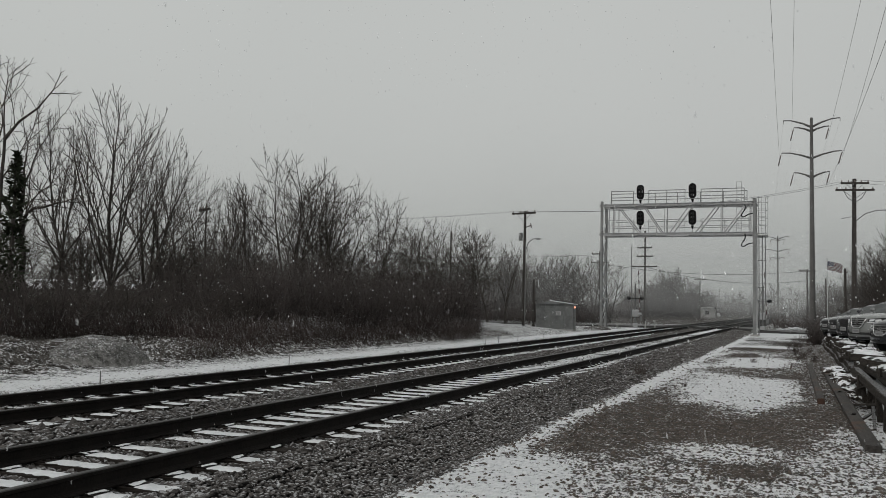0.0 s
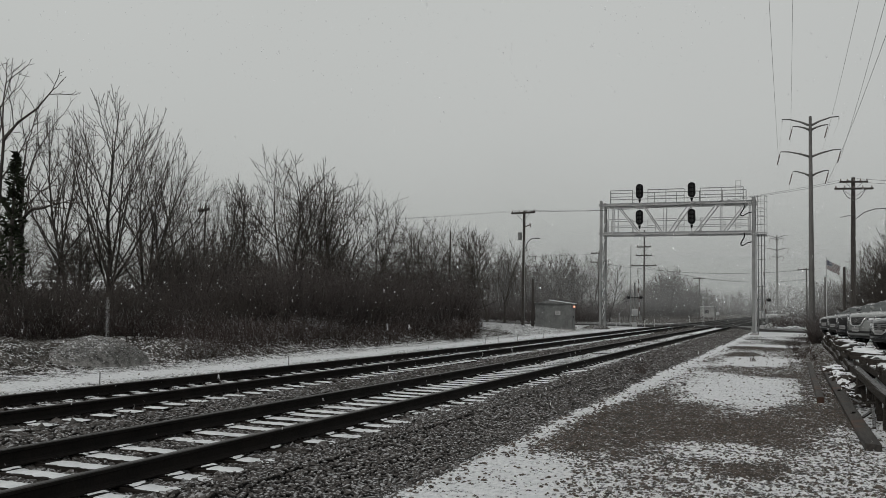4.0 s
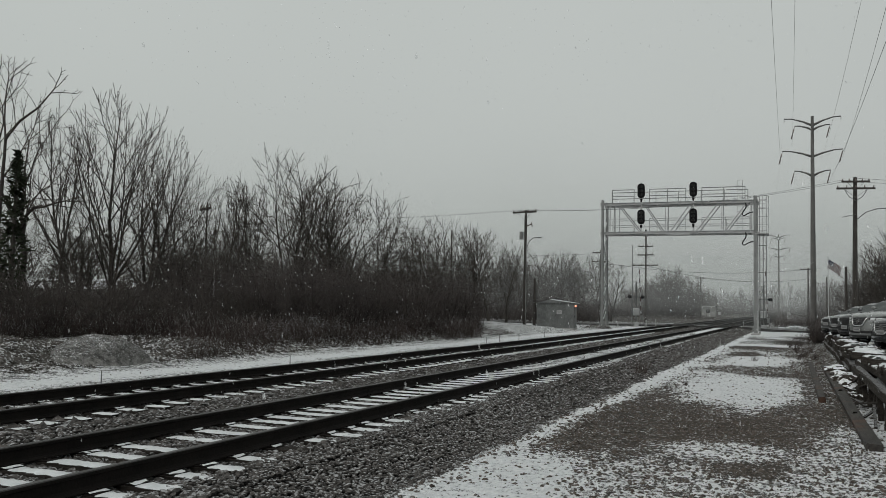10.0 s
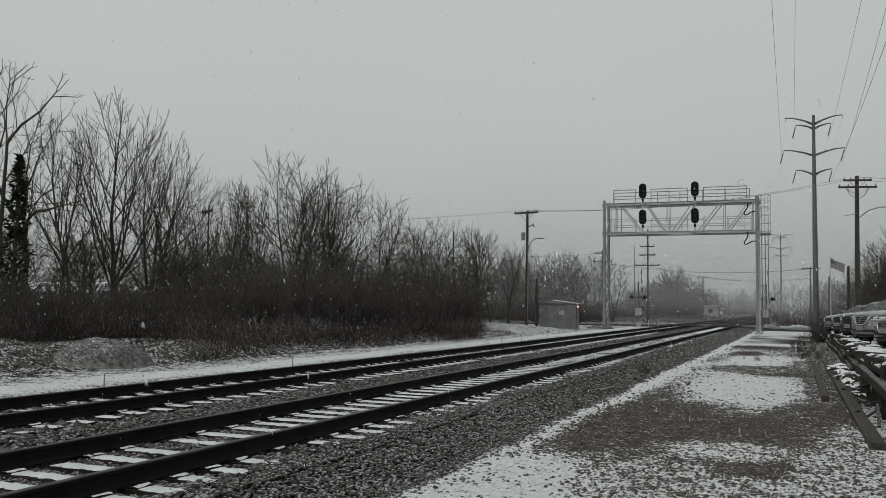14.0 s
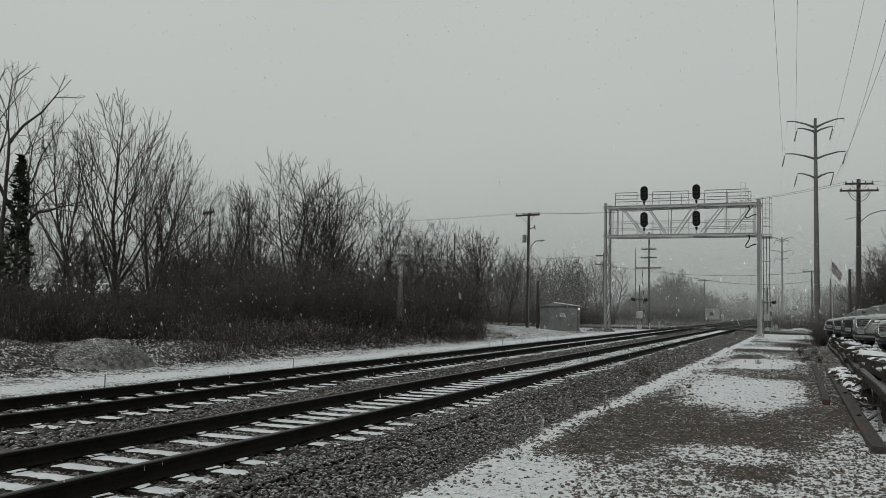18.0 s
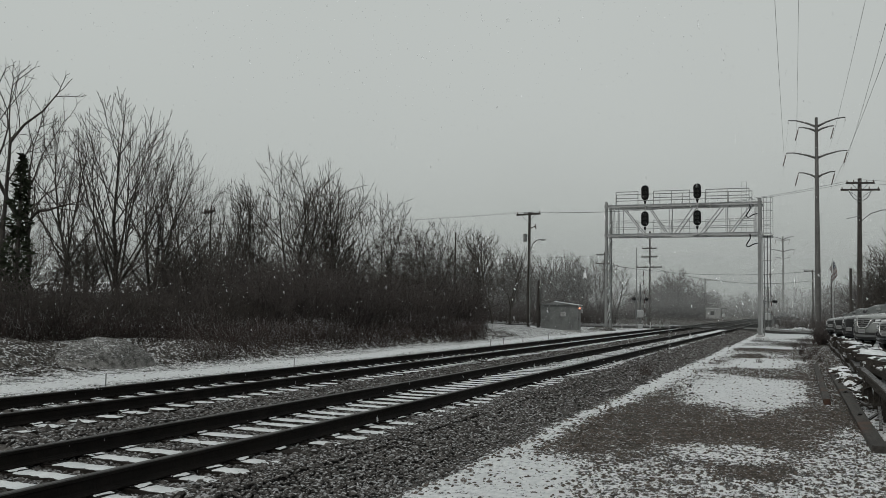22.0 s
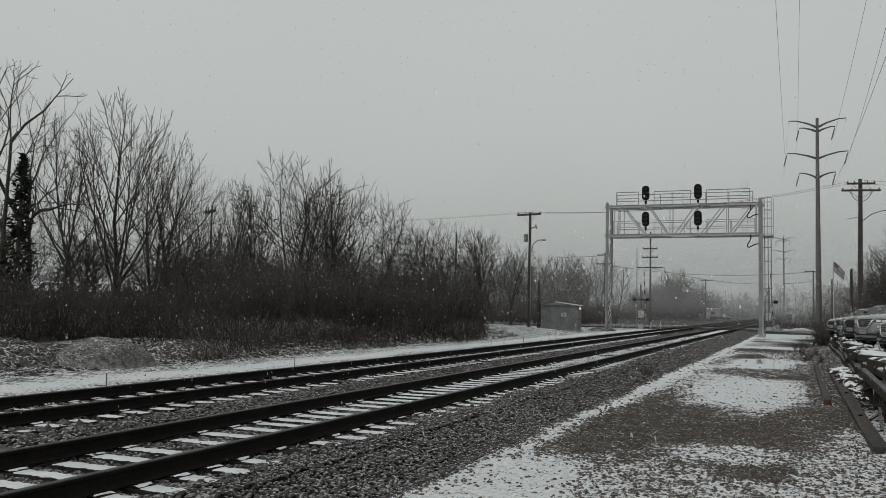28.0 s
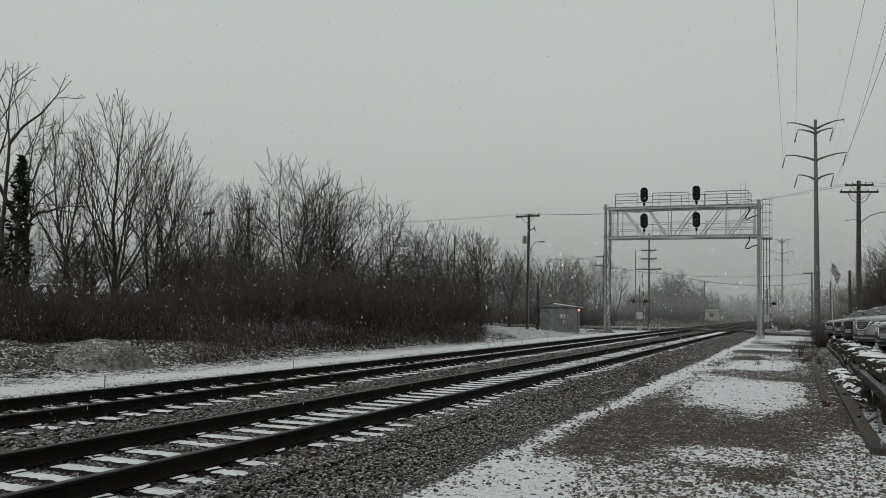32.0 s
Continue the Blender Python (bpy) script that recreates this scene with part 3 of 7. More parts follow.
def signal_bridge():
    y0, y1, xl, xr, zt, zb = 71.8, 73.6, -14.82, -2.93, 10.36, 7.98
    g = tagged(thing("signal_bridge", pose(0, 0, 0)), "grey galvanised steel signal bridge spanning two railway tracks", "signal bridge")
    for x, wide in ((xl, 0.18), (xr, 0.24)):
        for y in (y0, y1):
            bm = bmesh.new()
            # an H section
            box(bm, x - wide / 2, x + wide / 2, y - 0.15, y - 0.125, 0.0, 10.72)
            box(bm, x - wide / 2, x + wide / 2, y + 0.125, y + 0.15, 0.0, 10.72)
            box(bm, x - 0.012, x + 0.012, y - 0.127, y + 0.127, 0.0, 10.70)
            part("post", bm, M_POSTSTEEL, g, "dull darker steel post")
            bm = box(bmesh.new(), x - 0.3, x + 0.3, y - 0.32, y + 0.32, -0.15, 0.10, 0.03)
            box(bm, x - 0.22, x + 0.22, y - 0.22, y + 0.22, 0.09, 0.13)
            part("footing", bm, M_CONC, g, "concrete footing with base plate")
            for sd in (-1, 1):
                part("gusset", bar(bmesh.new(), (x + sd * 0.30, y, 0.12), (x + sd * 0.08, y, 0.85), 0.16, 0.03), M_POSTSTEEL, g)
        z = 0.9
        flip = 0
        while z < 7.6:
            part("leg_brace", bar(bmesh.new(), (x, (y0, y1)[flip], z), (x, (y1, y0)[flip], z + 1.65), 0.07, 0.07), M_GALV, g)
            z, flip = z + 1.65, 1 - flip
    for y in (y0, y1):
        for z in (zt, zb):
            bm = bmesh.new()
            box(bm, xl - 0.2, xr + 0.2, y - 0.10, y + 0.10, z - 0.11, z - 0.09)
            box(bm, xl - 0.2, xr + 0.2, y - 0.10, y + 0.10, z + 0.09, z + 0.11)
            box(bm, xl - 0.2, xr + 0.2, y - 0.012, y + 0.012, z - 0.092, z + 0.092)
            part("chord", bm, M_GALV, g)
        pts = ((-13.6, 1, -11.75, 0), (-11.5, 1, -9.95, 0), (-9.4, 0, -7.75, 1), (-7.4, 0, -5.6, 1), (-5.2, 0, -3.45, 1))
        for xa, ta, xb, tb in pts:
            part("truss_diagonal", bar(bmesh.new(), (xa, y, zt if ta else zb), (xb, y, zt if tb else zb), 0.065, 0.085), M_GALV, g)
        for x in (-14.2, -13.75, -9.75, -5.4, -3.25):
            part("truss_vertical", bar(bmesh.new(), (x, y, zb), (x, y, zt), 0.065, 0.075), M_GALV, g)
    for x in (-14.2, -12.4, -10.6, -8.8, -7.0, -5.2, -3.4):
        for z in (zt, zb):
            part("cross_beam", bar(bmesh.new(), (x, y0, z), (x, y1, z), 0.08, 0.10), M_GALV, g)
    # walkways of open grating, with railings
    for z, ya, yb in ((zb + 0.13, y0 + 0.35, y1 - 0.1), (zt + 0.13, y0 + 0.3, y1 - 0.1)):
        bm = bmesh.new()
        for k in range(10):
            yy = ya + (yb - ya) * k / 9
            box(bm, xl + 0.3, xr - 0.3, yy - 0.006, yy + 0.006, z - 0.02, z + 0.015)
        part("walkway_grating", bm, M_GALV, g)
    for z, y, lo, hi in ((zt + 0.1, y1, xl + 0.45, xr - 0.62), (zt + 0.1, y0 + 0.1, xl + 0.75, xr - 0.75), (zb + 0.1, y1, xl + 0.5, xr - 0.4), (zb + 0.1, y0 + 0.12, xl + 0.5, xr - 0.4)):
        front = y < y1
        gaps = ((-11.65, 0.62), (-7.55, 0.62)) if front else ()
        x, stretches = lo, []
        for gx, gw in gaps:
            stretches.append((x, gx - gw))
            x = gx + gw
        stretches.append((x, hi))
        for a, b in stretches:
            for h in (1.08, 0.55):
                part("handrail", rod(bmesh.new(), (a, y, z + h), (b, y, z + h), 0.032, None, 6), M_POSTSTEEL if z > zt else M_GALV, g)
            n = max(1, round((b - a) / 1.9))
            for k in range(n + 1):
                xx = a + (b - a) * k / n
                part("rail_post", rod(bmesh.new(), (xx, y, z), (xx, y, z + 1.10), 0.030, None, 6), M_POSTSTEEL if z > zt else M_GALV, g)
    for x in (-11.64, -7.55):
        part("signal_mast", rod(bmesh.new(), (x, y0 - 0.22, zb - 0.1), (x, y0 - 0.22, zt + 1.5), 0.045, None, 8), M_GALV, g)
        for z in (zb + 1.27, zt + 1.02):
            signal_head(g, x, y0 - 0.30, z)
        for z in (zb, zt):
            part("bracket", bar(bmesh.new(), (x, y0 - 0.3, z), (x, y0 + 0.1, z), 0.25, 0.10), M_GALV, g)
    part("equipment_tray", box(bmesh.new(), -9.6, -7.9, y0 - 0.1, y0 + 0.4, zb - 0.2, zb - 0.115), M_GALV, g)
    for k in range(7):
        z, flip = 0.6 + 1.02 * k, k % 2
        part("leg_lacing", bar(bmesh.new(), (xl, y1 if flip else y0, z), (xl, y0 if flip else y1, z + 1.02), 0.05, 0.07), M_GALV, g)
    # caged ladder beside the post, and the small ladder on the truss
    for x in (-2.62, -2.12):
        part("ladder_stile", bar(bmesh.new(), (x, y0 + 0.1, 7.8), (x, y0 + 0.1, 10.7), 0.05, 0.06), M_GALV, g)
    for x, z0 in ((-2.60, 0.1), (-2.36, 1.2), (-2.14, 2.6)):
        part("riser_pipe", rod(bmesh.new(), (x, y0 + 0.1, z0), (x, y0 + 0.1, 7.8), 0.032, None, 8), M_STEELGREY, g)
    for k in range(6):
        part("pipe_bracket", bar(bmesh.new(), (-2.95, y0 + 0.1, 2.7 + 1.05 * k), (-2.06, y0 + 0.1, 2.7 + 1.05 * k), 0.03, 0.05), M_STEELGREY, g)
    for k in range(9):
        z = 8.05 + 0.303 * k
        part("ladder_rung", rod(bmesh.new(), (-2.62, y0 + 0.1, z), (-2.12, y0 + 0.1, z), 0.016, None, 6), M_GALV, g)
    for z in (7.9, 8.5, 9.1, 9.7, 10.3, 10.7):
        arc = [(-2.37 + 0.42 * math.cos(math.pi * a / 12), y0 + 0.1 - 0.7 * math.sin(math.pi * a / 12), z) for a in range(13)]
        tube_part("cage_hoop", arc, 0.03, M_GALV, g, 6)
    for a in (0, 2, 3.5, 5, 7):
        t0 = math.pi * a / 7
        x, y = -2.37 + 0.42 * math.cos(t0), y0 + 0.1 - 0.7 * math.sin(t0)
        part("cage_bar", bar(bmesh.new(), (x, y, 7.85), (x, y, 10.75), 0.04, 0.012), M_GALV, g)
    part("platform", box(bmesh.new(), -2.95, -1.95, y0 - 0.2, y1, 7.75, 7.83, 0.01), M_GALV, g)
    for x in (-4.35, -3.95):
        part("antenna_stile", rod(bmesh.new(), (x, y1 - 0.2, zb), (x, y1 - 0.2, 12.25), 0.018, None, 6), M_GALV, g)
    for k in range(10):
        z = zb + 0.5 + 0.42 * k
        part("antenna_rung", rod(bmesh.new(), (-4.35, y1 - 0.2, z), (-3.95, y1 - 0.2, z), 0.012, None, 6), M_GALV, g)
    for za in (10.2, 7.9):
        bend = [(-3.62, za), (-3.58, za - 0.22), (-3.62, za - 0.42), (-3.78, za - 0.66), (-3.87, za - 0.84), (-3.82, za - 0.98), (-3.66, za - 0.98), (-3.50, za - 0.86), (-3.30, za - 0.76), (-3.05, za - 0.72)]
        soft_bend = [tuple((1 - f) * np.array(bend[k]) + f * np.array(bend[k + 1])) for k in range(len(bend) - 1) for f in (0.25, 0.75)]
        pts = [(a, y0 - 0.28, b) for a, b in [bend[0]] + soft_bend + [bend[-1]]]
        tube_part("cable_loop", pts, 0.045, M_BLACK, g, 8)
    for x in (-2.80, -2.72):
        part("conduit", rod(bmesh.new(), (x, y0 - 0.2, 0.3), (x, y0 - 0.2, 8.0), 0.03, None, 6), M_GALV, g)
    return g


signal_bridge()


# ---- poles and overhead wires ----
def insulator(parent, p, h=0.16):
    part("insulator", rod(bmesh.new(), p, (p[0], p[1], p[2] + h), 0.05, 0.03, 8), M_INSUL, parent)


M_INSUL = surface("brown_porcelain", (0.05, 0.035, 0.03), (0.11, 0.08, 0.07), 4, 20, 0.3, 0.0)


def utility_pole(x, y, h, arms, label, r=0.14, lean=0.0, turn=0.0, pins=4):
    g = tagged(thing("utility_pole", pose(x, y, 0, 0, lean, turn)), label, "utility pole", "poles along the railway")
    part("pole", rod(bmesh.new(), (0, 0, -0.3), (0, 0, h), r, r * 0.68, 12), M_POLEWOOD, g)
    for z, w in arms:
        arm = part("crossarm", box(bmesh.new(), -w / 2, w / 2, -r - 0.10, -r + 0.02, z - 0.07, z + 0.07, 0.01), M_POLEWOOD, g)
        for s in (-1, 1):
            part("arm_brace", bar(bmesh.new(), (s * min(0.8, w * 0.3), -r - 0.04, z - 0.05), (0, -r - 0.01, z - 0.65), 0.03, 0.03), M_STEELGREY, g)
        for k in range(pins):
            f = -0.46 + 0.92 * k / (pins - 1)
            insulator(g, (f * w, -r - 0.04, z + 0.06))
    return g


def street_light(g, z, reach, side, drop=0.0):
    pts = [(0.1 * side, 0, z), (0.35 * reach * side, 0, z + 0.55), (0.7 * reach * side, 0, z + 0.8), (reach * side, 0, z + 0.82 - drop)]
    tube_part("lamp_arm", pts, 0.035, M_STEELGREY, g, 8)
    bm = bmesh.new()
    bmesh.ops.create_uvsphere(bm, u_segments=12, v_segments=8, radius=0.5, matrix=Matrix.Translation((reach * side + 0.2 * side, 0, z + 0.8 - drop)) @ Matrix.Diagonal((0.5, 0.24, 0.13, 1)))
    part("lamp_head", bm, M_STEELGREY, g, "grey cobra-head lamp")


# pole by the shed, with transformer and street light
pole_a = utility_pole(-19.4, 65.0, 9.3, ((9.1, 2.1),), "weathered wooden utility pole with transformer and street light", 0.14, 0, -14)
part("transformer", rod(bmesh.new(), (-0.36, 0, 7.0), (-0.36, 0, 7.6), 0.16, None, 14), M_STEELGREY, pole_a, "grey transformer can")
part("cutout", rod(bmesh.new(), (0.2, -0.2, 8.0), (0.62, -0.2, 8.15), 0.05, 0.04, 8), M_INSUL, pole_a)
part("cutout", rod(bmesh.new(), (0.7, -0.2, 7.95), (0.62, -0.2, 8.3), 0.05, 0.04, 8), M_INSUL, pole_a)
street_light(pole_a, 6.3, 1.0, 1)
part("riser", rod(bmesh.new(), (0.16, -0.1, 0.1), (0.13, -0.1, 6.9), 0.035, None, 6), M_STEELGREY, pole_a)
# pole behind the bridge with two levels of arms
utility_pole(-16.3, 103.7, 11.1, ((10.75, 3.1), (9.1, 1.7), (8.1, 1.9), (6.9, 3.0)), "wooden pole with four crossarms beyond the crossing", 0.13, 0, -8)
utility_pole(-24.6, 118.0, 9.7, ((9.3, 2.2), (8.1, 2.4)), "wooden pole with two crossarms before bare trees", 0.12, 0, -10)
utility_pole(-18.4, 189.0, 8.7, ((8.4, 2.4),), "far wooden pole with crossarm in the haze", 0.15)
utility_pole(1.4, 120.0, 7.4, ((7.2, 2.0),), "slender wooden pole beside the parking area", 0.13)
# large pole by the parked cars
pole_b = utility_pole(3.9, 69.9, 11.7, ((10.85, 2.6), (11.35, 1.9)), "tall dark wooden utility pole beside parked cars", 0.20, 0.6, 6, 5)
street_light(pole_b, 8.6, 2.1, 1, 0.0)
part("arm_brace", tube_part("curved_brace", [(-0.75, -0.26, 10.75), (-0.45, -0.26, 10.25), (0, -0.26, 9.95), (0.45, -0.26, 10.25), (0.75, -0.26, 10.75)], 0.025, M_STEELGREY, pole_b).data, M_STEELGREY, pole_b)
part("fuse_bracket", bar(bmesh.new(), (-0.9, -0.2, 8.75), (0.0, -0.2, 8.95), 0.04, 0.04), M_STEELGREY, pole_b)
utility_pole(-31.4, 41.4, 7.45, ((7.05, 1.5),), "wooden pole with crossarm among bare trees", 0.065, 0, -30)
utility_pole(-23.4, 59.6, 7.3, (), "plain wooden pole among bare trees", 0.075)
utility_pole(3.6, 75.0, 5.4, (), "short dark wooden post behind parked cars", 0.14)
utility_pole(3.25, 110.0, 5.9, (), "short wooden post near the flagpole", 0.11)
utility_pole(-17.9, 62.5, 3.9, (), "dark weathered post beside the signal shed", 0.13)


def steel_pylon(x, y, h, s, label):
    """A tapered steel monopole with upswept davit arms."""
    g = tagged(thing("transmission_pole", pose(x, y, 0)), label, "power pole", "transmission line")
    part("shaft", rod(bmesh.new(), (0, 0, -0.3), (0, 0, h), 0.31, 0.14, 12), M_POLE, g)
    for z, reach, rise, hang in ((h - 0.9, 2.65, 0.75, 0), (h - 1.35, 1.65, 0.42, 1.35), (h - 4.1, 2.82, 0.62, 1.35), (h - 6.05, 1.68, 0.50, 1.35)):
        for sd in (-1, 1):
            pts = [(0.12 * sd, 0, z), (reach * 0.33 * sd, 0, z + rise * 0.5), (reach * 0.72 * sd, 0, z + rise * 0.94), (reach * sd, 0, z + rise)]
            tube_part("davit_arm", pts, [0.12, 0.09, 0.065, 0.05], M_POLE, g, 8)
            if hang:
                a = Vector((reach * sd, 0, z + rise))
                b = a + Vector((-0.34, 0, -hang))
                vs, fs = tube([a, a.lerp(b, 0.15), a.lerp(b, 0.2), a.lerp(b, 0.9), b], [0.02, 0.02, 0.055, 0.055, 0.02], 8)
                part("insulator_string", mesh_of("insulator_string", vs, fs, M_INSUL, True), M_INSUL, g)
            else:
                part("ground_wire_clamp", rod(bmesh.new(), (reach * sd, 0, z + rise), (reach * sd, 0, z + rise - 0.35), 0.03, None, 6), M_POLE, g)
    return g


M_POLE = surface("weathering_steel_pole", (0.085, 0.083, 0.080), (0.15, 0.146, 0.141), 0.7, 12, 0.65, 0.05, metal=0.2)
steel_pylon(1.58, 95.0, 21.6, 1, "tall grey-brown steel transmission pole with upswept davit arms")
steel_pylon(-4.2, 243.0, 21.8, 1, "distant steel transmission pole with davit arms in haze")


def wire(a, b, sag, r, label, name="overhead_wire"):
    a, b = Vector(a), Vector(b)
    n = 24
    pts = [a.lerp(b, k / n) - Vector((0, 0, sag * 4 * (k / n) * (1 - k / n))) for k in range(n + 1)]
    vs, fs = tube(pts, r, 4)
    return tagged(new(name, mesh_of(name, vs, fs, M_WIRE, True)), label, "wire", "overhead wires")


# conductors of the transmission line: over the camera to the near pole, then on to the far one
PX, PY, PH = 1.58, 95.0, 21.6
for dx, dz, end in ((-1.86, -2.29, 0.6), (1.45, -2.25, 3.2), (-3.0, -4.56, -0.1), (2.67, -4.56, 2.6), (1.51, -6.76, 3.9)):
    wire((PX + dx, PY, PH + dz), (end, -53.0, PH + dz), 2.2, 0.0105, "long dark transmission conductor overhead")
for dx, dz in ((-2.65, -0.5), (2.65, -0.5), (-1.86, -2.29), (1.45, -2.25), (-3.0, -4.56), (2.67, -4.56), (-1.95, -7.2), (1.51, -6.76)):
    wire((PX + dx, PY, PH + dz), (-4.2 + dx, 243.0, 21.8 + dz), 2.4, 0.004, "long dark transmission conductor overhead")
# distribution wires across the tracks
for z, z2, d in ((9.3, 11.5, -0.9), (9.3, 11.6, 0.4)):
    wire((-19.4 + d, 65.0, z), (3.9 + d, 69.9, z2), 0.75, 0.013, "dark distribution wire crossing the tracks")
    wire((-19.4 + d, 65.0, z), (-60 + d, 55.0, z - 0.5), 0.8, 0.006, "thin distribution wire running off above the trees")
    wire((3.9 + d, 69.9, z2), (45 + d, 84.0, z2 - 0.3), 0.6, 0.013, "dark distribution wire beside the parking area")
wire((-24.6, 118.0, 8.0), (1.4, 120.0, 7.2), 0.9, 0.03, "sagging dark cable across the crossing")
wire((-24.6, 118.0, 9.2), (-70, 100, 9.4), 0.9, 0.02, "sagging dark cable above the trees")
wire((-16.3, 103.7, 6.9), (1.4, 120.0, 6.0), 1.0, 0.03, "sagging dark cable across the crossing")


# ---- bare winter trees ----
M_GRASS = surface("dead_grass", (0.026, 0.0195, 0.0165), (0.058, 0.045, 0.038), 0.6, 8, 0.9, 0.0, own=False)


class Twigs:
    """Collects tapered three- to six-sided branches as arrays."""

    def __init__(self):
        self.v, self.f, self.n = [], [], 0
        self.cv, self.cf = [], []

    def add(self, pts, rad, sides):
        p = np.array(pts)
        d = np.gradient(p, axis=0)
        d /= np.linalg.norm(d, axis=1, keepdims=True) + 1e-9
        u = np.cross(d, (0.31, 0.93, 0.21))
        u /= np.linalg.norm(u, axis=1, keepdims=True) + 1e-9
        w = np.cross(d, u)
        a = 2 * np.pi * np.arange(sides) / sides
        r = np.array(rad)[:, None, None]
        v = p[:, None] + r * (np.cos(a)[None, :, None] * u[:, None] + np.sin(a)[None, :, None] * w[:, None])
        m = len(p)
        i, k = np.meshgrid(np.arange(m - 1), np.arange(sides), indexing="ij")
        o = self.n
        self.f.append(np.stack([o + i * sides + k, o + i * sides + (k + 1) % sides, o + (i + 1) * sides + (k + 1) % sides, o + (i + 1) * sides + k], -1).reshape(-1, 4))
        self.v.append(v.reshape(-1, 3))
        self.n += m * sides

    def cones(self, p, q, r):
        """Straight three-sided spikes from each p to its q."""
        d = q - p
        d = d / (np.linalg.norm(d, axis=1, keepdims=True) + 1e-9)
        u = np.cross(d, (0.31, 0.93, 0.21))
        u /= np.linalg.norm(u, axis=1, keepdims=True) + 1e-9
        w = np.cross(d, u)
        ring = [p + r[:, None] * (math.cos(a) * u + math.sin(a) * w) for a in (0, 2.094, 4.189)]
        self.cv.append(np.stack(ring + [q], 1).reshape(-1, 3))
        k = np.arange(len(p))[:, None, None] * 4
        self.cf.append((np.array([(0, 1, 3), (1, 2, 3), (2, 0, 3)])[None] + k).reshape(-1, 3))

    def mesh(self, name, material):
        tris = [np.concatenate([f[:, [0, 1, 2]], f[:, [0, 2, 3]]]) for f in self.f]
        off = self.n
        for v, f in zip(self.cv, self.cf):
            tris.append(f + off)
            off += len(v)
        return fast_mesh(name, np.concatenate(self.v + self.cv), np.concatenate(tris), material, True)


def branch_path(r, start, way, length, n, wander, lift):
    p, d = np.array(start, float), np.array(way, float)
    pts = [p.copy()]
    for i in range(n):
        d = d + np.array([r.gauss(0, wander), r.gauss(0, wander), r.gauss(0, wander * 0.6) + lift])
        d /= np.linalg.norm(d)
        p = p + d * length / n
        pts.append(p.copy())
    return pts


def tilted(r, way, spread):
    w = np.array(way)
    a = r.uniform(0, 6.283)
    s = np.cross(w, (0.2, 0.5, 0.84))
    s /= np.linalg.norm(s)
    t = np.cross(w, s)
    d = w * math.cos(spread) + (s * math.cos(a) + t * math.sin(a)) * math.sin(spread)
    return d / np.linalg.norm(d)


